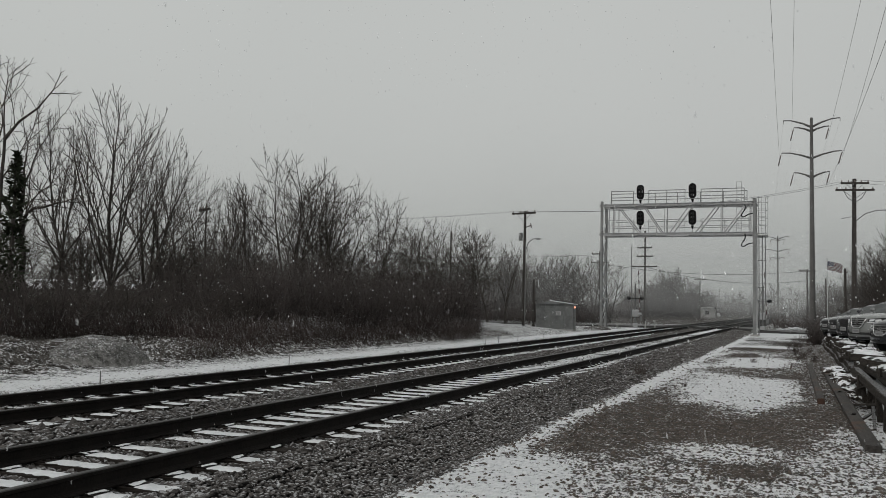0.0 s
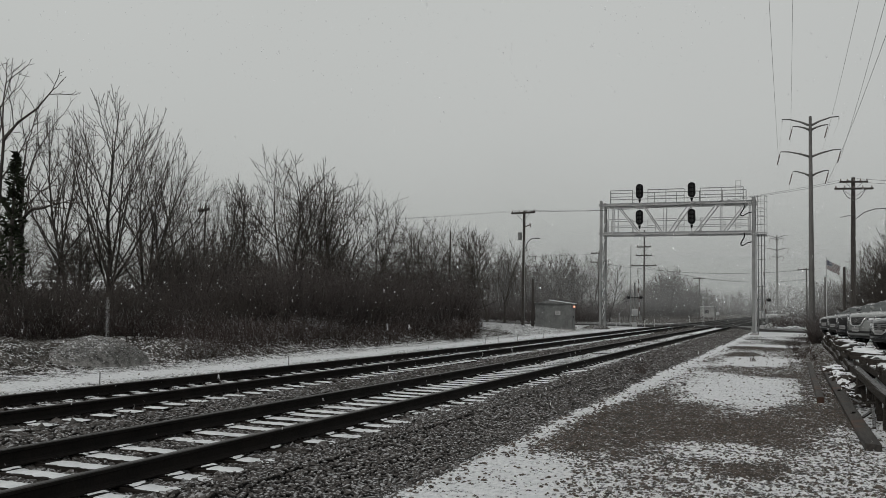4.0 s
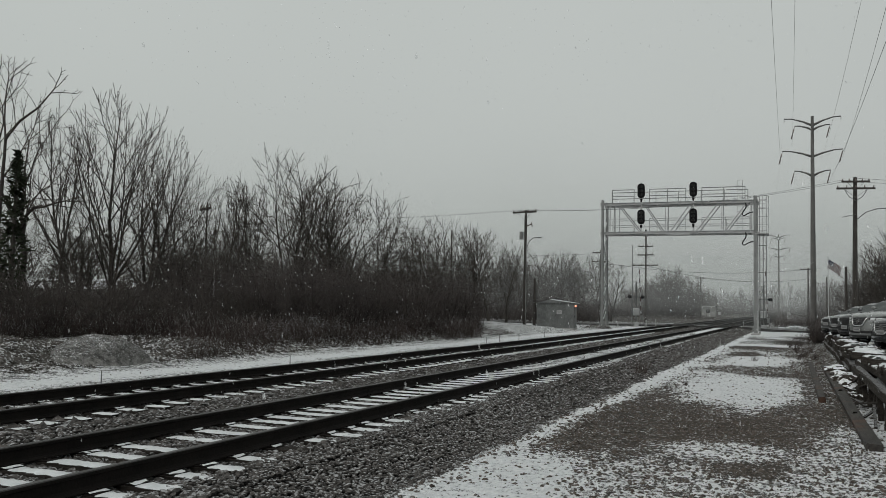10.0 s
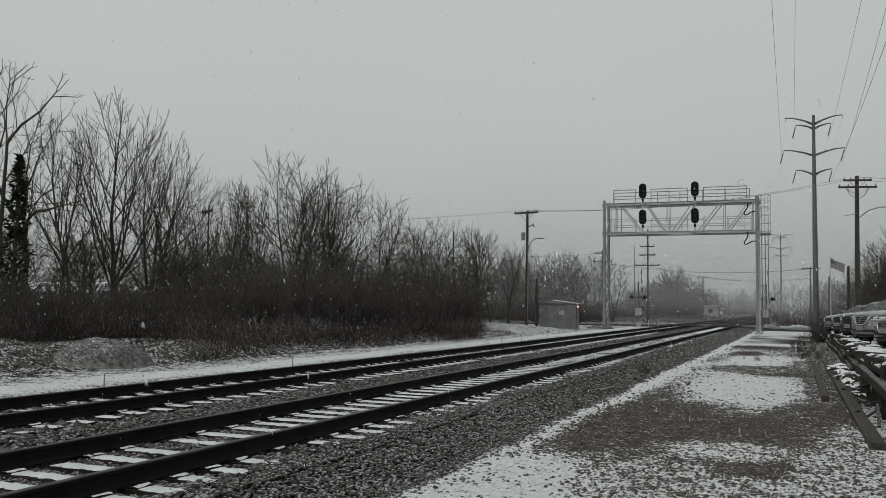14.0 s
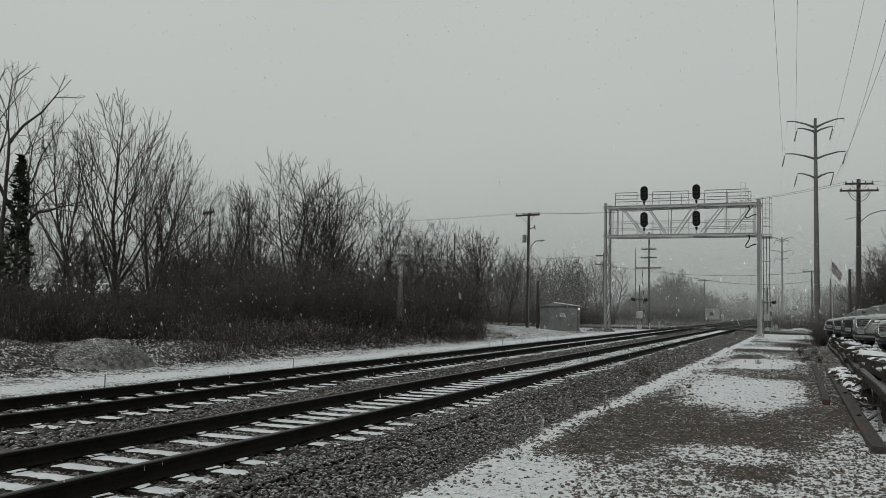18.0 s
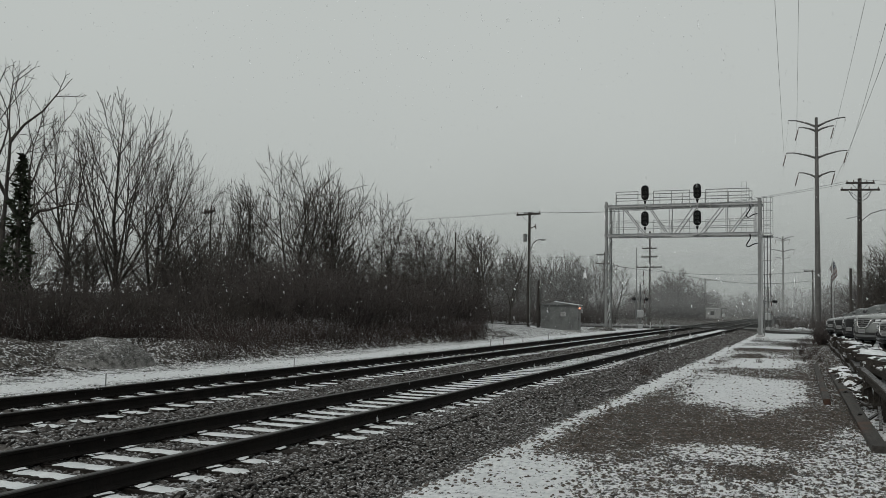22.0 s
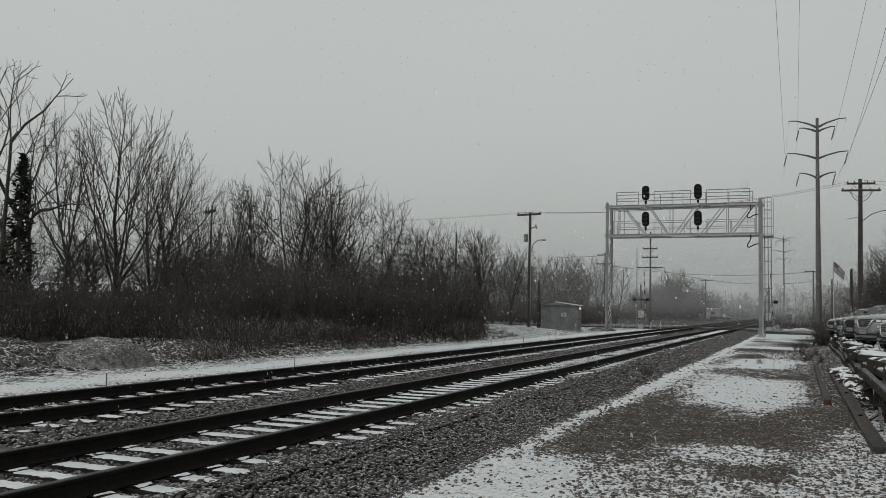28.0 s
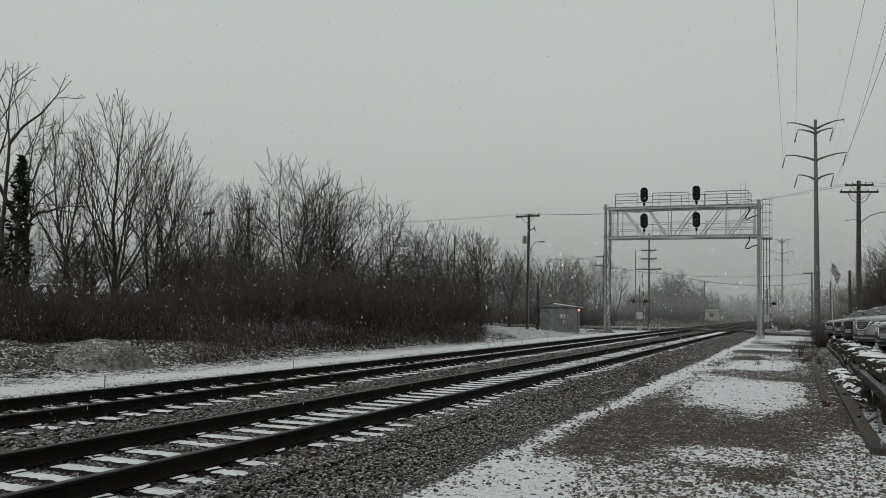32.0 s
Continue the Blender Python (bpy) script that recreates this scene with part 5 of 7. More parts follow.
def far_road():
    xs = np.linspace(-120, 120, 25)
    vs, fs = [], []
    for x in xs:
        vs += [(x, 195.0, -0.2), (x, 196.0, 0.06), (x, 200.0, 0.12), (x, 204.0, 0.06), (x, 205.0, -0.2)]
    for i in range(len(xs) - 1):
        fs += [(5 * i + k, 5 * i + 5 + k, 5 * i + 6 + k, 5 * i + 1 + k) for k in range(4)]
    tagged(new("road", mesh_of("road", vs, fs, M_ASPH)), "far wet asphalt road with passing traffic", "road", kind="structure")


far_road()


def signal_shed():
    g = tagged(thing("signal_shed", pose(-16.35, 62.6, 0.18, 0, 0, 9)), "dull aluminium trackside signal equipment shed with snowy roof", "shed")
    w, d, h = 1.33, 1.5, 1.94
    part("skid", box(bmesh.new(), -w - 0.05, w + 0.05, -0.05, 2 * d + 0.05, -0.05, 0.12, 0.02), M_CONC, g, "concrete skid")
    part("wall_sheet", box(bmesh.new(), -w, w, 0, 2 * d, 0.11, h, 0.015), M_SHED, g, "dull ribbed aluminium walls")
    for k in range(5):
        x = -w + 2 * w * k / 4
        part("rib", box(bmesh.new(), x - 0.02, x + 0.02, -0.022, 0.001, 0.14, h), M_SHED, g)
    vs = [(-w - 0.05, -0.15, h), (w + 0.05, -0.15, h), (w + 0.05, 2 * d + 0.15, h), (-w - 0.05, 2 * d + 0.15, h), (-0.35, -0.15, h + 0.24), (-0.35, 2 * d + 0.15, h + 0.24)]
    fs = [(0, 1, 4), (1, 2, 5, 4), (2, 3, 5), (3, 0, 4, 5), (3, 2, 1, 0)]
    roof = part("roof", mesh_of("roof", vs, fs, M_SHED), M_SHED, g)
    s = [(-0.35, -0.15, h + 0.25), (w + 0.13, -0.16, h + 0.01), (w + 0.13, 2 * d + 0.15, h + 0.01), (-0.35, 2 * d + 0.15, h + 0.25), (-0.35, -0.15, h + 0.285), (w + 0.13, -0.16, h + 0.045), (w + 0.13, 2 * d + 0.15, h + 0.045), (-0.35, 2 * d + 0.15, h + 0.285)]
    part("roof_snow", mesh_of("roof_snow", s, [(0, 1, 5, 4), (4, 5, 6, 7), (1, 2, 6, 5), (2, 3, 7, 6), (3, 0, 4, 7), (3, 2, 1, 0)], M_SNOW), M_SNOW, roof, "thin layer of snow")
    door = part("door", box(bmesh.new(), w - 0.001, w + 0.03, 0.5, 1.4, 0.16, 1.8, 0.01), M_SHED, g)
    part("handle", box(bmesh.new(), w + 0.03, w + 0.07, 0.6, 0.64, 0.9, 1.05, 0.008), M_BLACK, door)
    sign = part("sign", box(bmesh.new(), 0.10, 0.48, -0.035, -0.02, 1.14, 1.42, 0.004), M_CLOTHPALE, g, "small pale notice plate")
    for z, a, b in ((1.35, 0.16, 0.42), (1.28, 0.20, 0.38), (1.21, 0.16, 0.42)):
        part("text_bar", box(bmesh.new(), a, b, -0.039, -0.034, z - 0.018, z + 0.018), M_STEELGREY, sign)
    part("lamp_bracket", box(bmesh.new(), w, w + 0.15, -0.05, 0.05, h - 0.16, h - 0.12), M_STEELGREY, g)
    bm = bmesh.new()
    bmesh.ops.create_uvsphere(bm, u_segments=10, v_segments=8, radius=0.075, matrix=Matrix.Translation((w + 0.15, -0.05, h - 0.2)))
    m, nt, b = node_mat("warm_lamp")
    b.inputs["Base Color"].default_value = (0.9, 0.5, 0.3, 1)
    b.inputs["Emission Color"].default_value = (1.0, 0.34, 0.24, 1)
    b.inputs["Emission Strength"].default_value = 1.4
    part("indicator_lamp", bm, m, g, "small glowing orange indicator lamp")
    return g


signal_shed()


def gate_signal(x, y, z0, turn, label, arm=True, tall=0.0):
    """A crossing signal: mast, pairs of flashing lamps, gate machine and a raised gate arm."""
    g = tagged(thing("crossing_signal", pose(x, y, z0, 0, 0, turn)), label, "crossing signal", "level crossing signals")
    part("mast", rod(bmesh.new(), (0, 0, 0), (0, 0, 4.1), 0.06, None, 10), M_STEELGREY, g)
    part("base", box(bmesh.new(), -0.2, 0.2, -0.2, 0.2, -0.1, 0.45, 0.03), M_GALV, g)
    for s, yy in ((-1, -0.16), (1, 0.16)):
        arm_bar = part("lamp_bar", bar(bmesh.new(), (-0.62, yy, 2.75), (0.62, yy, 2.75), 0.06, 0.07), M_BLACK, g)
        for sx in (-0.58, 0.58):
            bm = rod(bmesh.new(), (sx, yy, 2.75), (sx, yy + 0.03 * s, 2.75), 0.155, None, 18)
            rod(bm, (sx, yy + 0.02 * s, 2.75), (sx, yy + 0.24 * s, 2.72), 0.12, 0.10, 12)
            part("flashing_lamp", bm, M_BLACK, arm_bar)
    for t in (40, -40):
        m = Matrix.Translation((-0.12, 0, 3.55)) @ Matrix.Rotation(radians(82), 4, "Z") @ Matrix.Rotation(radians(t), 4, "Y")
        part("crossbuck_blade", box(bmesh.new(), -0.6, 0.6, -0.012, 0.012, -0.11, 0.11, m=m), M_WHITE if not tall else M_GALV, g)
    part("bell", rod(bmesh.new(), (0, 0, 4.1), (0, 0, 4.25), 0.13, 0.06, 10), M_GALV, g)
    mach = part("gate_machine", box(bmesh.new(), -0.26, 0.26, -0.34, 0.14, 1.05, 1.70, 0.04), M_GALV, g, "grey gate machine box")
    part("machine_door", box(bmesh.new(), -0.21, 0.21, -0.36, -0.33, 1.10, 1.64, 0.01), M_GALV, mach)
    if arm:
        h = 5.4 if not tall else tall
        part("counterweight", box(bmesh.new(), 0.36, 0.56, -0.35, -0.2, 0.65, 1.10, 0.02), M_STEELGREY, g)
        gate = part("gate_arm", bar(bmesh.new(), (0.4, -0.28, 1.2), (0.22, -0.28, h), 0.035, 0.07), M_GALV, g, "raised red and white gate arm")
        n = 9
        for k in range(0, n, 2):
            a, b = 1.5 + (h - 1.6) * k / n, 1.5 + (h - 1.6) * (k + 1) / n
            fx = lambda z: 0.4 - 0.18 * (z - 1.2) / (h - 1.2)
            part("red_band", bar(bmesh.new(), (fx(a), -0.28, a), (fx(b), -0.28, b), 0.042, 0.077), M_RED, gate)
    return g


gate_signal(-13.75, 82.0, 0.15, 18, "crossing signal with lamps and raised gate arm", True, 0)
gate_signal(-2.75, 85.2, 0.12, -12, "crossing signal with raised gate arm behind the bridge post", True, 0)
gate_signal(-14.85, 190.0, -0.2, 10, "far crossing signal with raised gate arm", True, 6.8)
gate_signal(-1.45, 190.0, 0.0, 10, "far crossing signal in the haze", False, 0)
slim = tagged(thing("antenna_mast", pose(-13.95, 81.0, 0.1)), "slender grey steel mast beside the crossing signal", "mast")
part("pole", rod(bmesh.new(), (0, 0, 0), (0, 0, 7.5), 0.05, 0.03, 8), M_STEELGREY, slim)
part("base", box(bmesh.new(), -0.15, 0.15, -0.15, 0.15, -0.05, 0.12, 0.02), M_CONC, slim)


def bollard(x, y, z, h, r, label, material):
    g = tagged(thing("marker_post", pose(x, y, z)), label, "marker post", "trackside markers")
    part("post", rod(bmesh.new(), (0, 0, -0.1), (0, 0, h), r, r * 0.9, 8), material, g)
    part("cap", rod(bmesh.new(), (0, 0, h), (0, 0, h + 0.05), r * 1.15, r * 0.6, 8), material, g)


for x, y, h in ((-12.6, 80.5, 0.9), (-11.75, 80.6, 1.05), (-14.9, 79.2, 0.7)):
    bollard(x, y, 0.1, h * 0.75, 0.045, "pale plastic marker post by the crossing", M_CLOTHPALE)
for x, y, h in ((-12.5, 13.4, 0.34), (-12.7, 38.6, 0.6), (-12.6, 36.5, 0.4), (-12.5, 41.0, 0.42), (-12.6, 20.4, 0.3), (-12.45, 45.5, 0.5)):
    bollard(x, y, 0.15, h * 0.7, 0.012, "thin grey stake in the snow", M_STEELGREY)


def far_cabin(x, y, w, d, h, label, z=0.0, roof=0.3, snowy=True):
    g = tagged(thing("cabin", pose(x, y, z)), label, "building")
    part("wall", box(bmesh.new(), -w / 2, w / 2, 0, d, 0, h, 0.02), M_PALE, g)
    vs = [(-w / 2 - 0.3, -0.3, h), (w / 2 + 0.3, -0.3, h), (w / 2 + 0.3, d + 0.3, h), (-w / 2 - 0.3, d + 0.3, h), (-w / 2 - 0.3, d / 2, h + roof), (w / 2 + 0.3, d / 2, h + roof)]
    part("roof", mesh_of("roof", vs, [(0, 1, 5, 4), (2, 3, 4, 5), (1, 2, 5), (3, 0, 4), (3, 2, 1, 0)], M_SNOW if snowy else M_PALE), M_SNOW, g, "snow-covered roof" if snowy else "shallow pale roof")
    for k in range(int(w // 3)):
        a = -w / 2 + 1.0 + 3 * k
        win = part("window", box(bmesh.new(), a, a + 1.0, -0.04, 0.02, h * 0.45, h * 0.8), M_STEELGREY, g)
        part("pane", box(bmesh.new(), a + 0.08, a + 0.92, -0.05, -0.035, h * 0.45 + 0.08, h * 0.8 - 0.08), M_LENS, win)
    return g


M_PALE = surface("pale_siding", (0.17, 0.17, 0.165), (0.25, 0.25, 0.245), 0.8, 12, 0.8, 0.05)
far_cabin(-18.6, 208.0, 3.1, 2.6, 2.7, "small pale equipment cabin beyond the crossing", -0.15, 0.22, False)
far_cabin(-55.0, 52.0, 26.0, 9.0, 2.2, "low pale building with snowy roof behind the woods", 0.3, 0.9)
bank = tagged(new("snow_bank", scatter("snow_bank", np.array([(-1.5 + 0.55 * k, 101 + 1.1 * (k % 5), 0.05) for k in range(18)], float), 0.5 + 0.5 * np.random.default_rng(3).random(18), M_SNOW, 4, 0.5, 0.2)), "low bank of ploughed snow beyond the road", "snow bank", kind="stuff")


def flagpole():
    g = tagged(thing("flagpole", pose(3.65, 118.0, 0.0)), "slender pole flying a striped flag near the road", "flag")
    part("pole", rod(bmesh.new(), (0, 0, 0), (0, 0, 8.55), 0.06, 0.035, 10), M_GALV, g)
    bm = bmesh.new()
    bmesh.ops.create_uvsphere(bm, u_segments=10, v_segments=8, radius=0.09, matrix=Matrix.Translation((0, 0, 8.62)))
    part("finial", bm, M_GALV, g)
    strips = []
    n, w, h = 12, 1.9, 1.05
    sw = w / n
    for i in range(n):
        holder = thing("flag_strip")
        holder.parent = g
        for k in range(13):
            z1 = -h * k / 13
            bm = box(bmesh.new(), 0.0, sw, -0.006, 0.006, z1 - h / 13, z1)
            blue = i < 5 and k < 7
            part("canton_piece" if blue else "stripe", bm, M_BLUE if blue else (M_CLOTHRED if k % 2 == 0 else M_CLOTH), holder)
        if i < 5:
            for a in range(1):
                for k in range(3):
                    x, z = sw * 0.5, -0.12 - 0.18 * k - 0.07 * (i % 2)
                    part("star", box(bmesh.new(), x - 0.03, x + 0.03, -0.009, 0.009, z - 0.03, z + 0.03), M_CLOTH, holder)
        strips.append(holder)
    return strips, sw


FLAG, FLAG_STEP = flagpole()


def flag_poses(t):
    """Each strip hangs on the one before it; ripples run along the cloth."""
    x, y, z = 0.06, 0.0, 8.35
    out = []
    droop = float(np.interp(t, (0, 1, 2, 3, 6, 7.5, 10.5, 12, 14, 18, 20, 22, 25, 28, 31, 32), (20, 55, 30, 35, 28, 40, 40, 58, 27, 52, 65, 78, 60, 45, 62, 60)))
    roll = 0.22 + 0.2 * min(1, max(0, (droop - 40) / 40))
    for i in range(len(FLAG)):
        side = -20 + 30 * math.sin(2.6 * t - 0.6 * i) * (0.35 + 0.05 * i)
        fall = droop * (0.85 + 0.02 * i) + 7 * math.sin(1.9 * t - 0.4 * i)
        out.append(pose(x, y, z, 0, 0, side) @ pose(0, 0, 0, 0, roll * fall, 0))
        a, b = radians(side), radians(fall)
        x, y, z = x + FLAG_STEP * math.cos(a) * math.cos(b), y + FLAG_STEP * math.sin(a) * math.cos(b), z - FLAG_STEP * math.sin(b)
    return out


# ---- wood's edge: mounds, evergreen ----
def mound(x, y, rx, ry, h, seed, label, material, stone=(0.035, 0.06), m=1200):
    n = 36
    u = np.linspace(-1.25, 1.25, n)
    a, b = np.meshgrid(u, u)
    d = np.sqrt(a * a + b * b)
    top = np.clip(1.18 - d ** 1.9, 0, 1) ** 0.8
    px_, py_ = x + a * rx, y + b * ry
    z = ground_z(px_, py_) - 0.06 + h * top * (1 + 0.18 * waves(px_, py_, 2.5, seed)) + 0.03 * waves(px_, py_, 9, seed + 1) * (top > 0.02)
    i = (np.arange(n - 1)[:, None] * n + np.arange(n - 1)[None]).ravel()
    me = fast_mesh("mound", np.stack([px_, py_, z], -1).reshape(-1, 3), np.stack([i, i + 1, i + 1 + n, i + n], 1), material, True)
    g = tagged(new("mound", me), label, "mound", "mounds along the woods")
    rng = np.random.default_rng(seed)
    r, t = np.sqrt(rng.random(m)) * 1.0, rng.random(m) * 6.283
    sx, sy = x + rx * r * np.cos(t), y + ry * r * np.sin(t)
    tp = np.clip(1.18 - r ** 1.9, 0, 1) ** 0.8
    sz = ground_z(sx, sy) - 0.05 + h * tp * (1 + 0.18 * waves(sx, sy, 2.5, seed))
    st = scatter("gravel_cover", np.stack([sx, sy, sz], 1), stone[0] + stone[1] * rng.random(m), material, seed, 0.7, 0.28, True)
    tagged(part("gravel_cover", st, material, g, "loose stones dusted with snow"), kind="stuff")
    return g


M_SPOIL = surface("spoil_and_snow", (0.045, 0.041, 0.037), (0.14, 0.13, 0.12), 4, 26, 0.9, 0.8, own=False, snow=0.68)
M_HEAP = surface("grey_heaped_gravel", (0.06, 0.058, 0.055), (0.30, 0.295, 0.285), 7, 30, 0.9, 0.7, own=False, snow=0.6)
mound(-16.1, 17.2, 0.85, 1.45, 0.55, 5, "heap of fine grey gravel dusted with snow", M_HEAP, (0.02, 0.035), 3600)
mound(-14.9, 70.6, 1.1, 1.2, 0.30, 21, "low heap of ballast at the foot of the signal bridge", M_SPOIL)
mound(-17.1, 14.9, 1.1, 1.5, 0.36, 8, "low heap of earth patched with snow", M_SPOIL)
mound(-16.9, 12.6, 1.0, 1.6, 0.40, 12, "low heap of earth patched with snow", M_SPOIL)
mound(-16.4, 20.6, 0.9, 1.7, 0.30, 14, "low grassy hump patched with snow", M_SPOIL)
mound(-18.4, 31.0, 1.4, 2.6, 0.55, 15, "overgrown hump patched with snow", M_SPOIL)


def verge_litter():
    """Small dark clods, ruts' crumbs and dead tufts in the snow beside the far track."""
    rng = np.random.default_rng(37)
    n = 1500
    y = 9 + 46 * rng.random(n) ** 1.4
    x = -12.2 - 3.0 * rng.random(n)
    ok = rng.random(n) < 0.35 + 0.65 * (waves(x * 1.2, y * 0.35, 2.6, 39) > 0.1)
    x, y = x[ok], y[ok]
    s = 0.015 + 0.035 * rng.random(len(x)) ** 2
    me = scatter("verge_litter", np.stack([x, y, ground_z(x, y) + s * 0.1], 1), s, M_PEBBLE, 41, 0.45, 0.3, True)
    tagged(new("verge_litter", me), "dark crumbs of earth strewn over the snowy verge", "litter", kind="stuff")


verge_litter()


def bank_litter():
    """Clods, sticks and stones with clinging snow along the foot of the bank."""
    rng = np.random.default_rng(29)
    n = 1500
    y = 11 + 39 * rng.random(n) ** 1.3
    x = -15.3 - 0.2 * waves(y * 0, y, 0.9, 63) - 2.2 * rng.random(n) ** 1.6
    s = 0.05 + 0.13 * rng.random(n) ** 2
    me = scatter("bank_litter", np.stack([x, y, ground_z(x, y) + 0.02], 1), s, M_SPOIL, 31, 0.5, 0.3, True)
    tagged(new("bank_litter", me), "snow-dusted clods and litter along the foot of the bank", "litter", kind="stuff")


bank_litter()


def evergreen(x, y, h, seed, label):
    """A narrow cedar: trunk and a crown of many small drooping sprays."""
    r = np.random.default_rng(seed)
    g = tagged(thing("evergreen_tree", pose(x, y, 0.5)), label, "tree")
    part("trunk", rod(bmesh.new(), (0, 0, -0.3), (0, 0, h * 0.97), 0.13, 0.02, 8), M_BARK, g)
    n = 800
    f = 0.12 + 0.88 * r.random(n) ** 0.8
    rad = (1 - f) ** 0.6 * 0.70 * (0.25 + 0.75 * np.sqrt(r.random(n))) * (0.75 + 0.35 * np.sin(f * 37 + 3 * np.sin(9 * f)))
    a = r.random(n) * 6.283
    c = np.stack([rad * np.cos(a), rad * np.sin(a), 0.3 + f * (h - 0.3)], 1)
    d = np.stack([np.cos(a), np.sin(a), -0.35 + 0.8 * r.random(n)], 1) + r.normal(0, 0.4, (n, 3))
    d /= np.linalg.norm(d, axis=1, keepdims=True)
    s = np.cross(d, r.normal(0, 1, (n, 3)))
    s /= np.linalg.norm(s, axis=1, keepdims=True)
    ln, wd = (0.10 + 0.18 * r.random(n))[:, None], (0.03 + 0.05 * r.random(n))[:, None]
    v = np.stack([c - d * ln * 0.5, c + s * wd, c + d * ln, c - s * wd], 1)
    part("crown", fast_mesh("crown", v.reshape(-1, 3), np.arange(4 * n).reshape(-1, 4), M_NEEDLE), M_NEEDLE, g, "dark green needle sprays")
    return g


evergreen(-24.6, 22.0, 6.3, 3, "dark evergreen cedar among bare trees")


def weed(x, y, h, seed, label="dry brown weed stalks poking through snow"):
    r = random.Random(seed)
    tw = Twigs()
    for k in range(14):
        p = branch_path(r, (r.uniform(-0.08, 0.08), r.uniform(-0.08, 0.08), -0.02), tilted(r, (0, 0, 1), r.uniform(0.05, 0.6)), h * r.uniform(0.5, 1.1), 4, 0.12, 0.0)
        tw.add(p, [0.006, 0.005, 0.004, 0.003, 0.002], 3)
        for j in range(4):
            q = p[r.randrange(1, 4)]
            tw.add(branch_path(r, q, tilted(r, (0, 0, 1), 0.8), h * 0.25, 2, 0.15, 0), [0.004, 0.003, 0.002], 3)
    g = tagged(thing("weed", pose(x, y, 0.0)), label, "weed", "roadside weeds")
    part("stalk", tw.mesh("stalk", M_BRAMBLE), M_BRAMBLE, g)


rw = random.Random(5)
for x, y, h in ((-4.0, 24.3, 0.45), (-3.9, 24.7, 0.5), (-1.45, 34.2, 0.25), (-0.05, 42.0, 0.8), (0.05, 43.0, 0.7), (0.1, 36.0, 0.4), (0.3, 38.0, 0.5), (-2.5, 22.0, 0.15), (-0.3, 47.0, 0.6)):
    weed(x, y, h, int(x * 10 + y * 7))
for k in range(7):
    weed(rw.uniform(0.2, 1.0), rw.uniform(36, 62), rw.uniform(0.3, 0.8), 100 + k)
thicket("scrub", 420, lambda g, n: (0.95 + 0.45 * g.random(n), 56 + 5 * g.random(n)), 0.4, 1.6, 0.012, 7, M_BRUSH, "dark scrub growing at the end of the timber wall", 44)


# ---- parked cars on the raised lot ----
def paint(name, dark, light, rough=0.25):
    m = surface(name, dark, light, 1.5, 30, rough, 0.0, metal=0.15, snow=0.12)
    m.node_tree.nodes["Principled BSDF"].inputs["Coat Weight"].default_value = 0.5
    return m


M_GLASS = surface("dark_car_glass", (0.015, 0.017, 0.018), (0.03, 0.032, 0.033), 1, 10, 0.06, 0.0)
# paler and rougher than the side glass, specular turned down
M_SCREEN = surface("dull_windscreen", (0.02, 0.023, 0.0225), (0.045, 0.05, 0.049), 2, 25, 0.3, 0.0)
M_SCREEN.node_tree.nodes["Principled BSDF"].inputs["Specular IOR Level"].default_value = 0.10
M_CHROME = surface("chrome_trim", (0.45, 0.45, 0.45), (0.6, 0.6, 0.6), 3, 20, 0.2, 0.0, metal=0.9)
M_HEADLAMP = surface("headlamp_glass", (0.35, 0.36, 0.37), (0.6, 0.61, 0.62), 8, 40, 0.1, 0.0)
M_TRIM = surface("black_plastic", (0.014, 0.014, 0.015), (0.03, 0.03, 0.03), 4, 40, 0.6, 0.1)


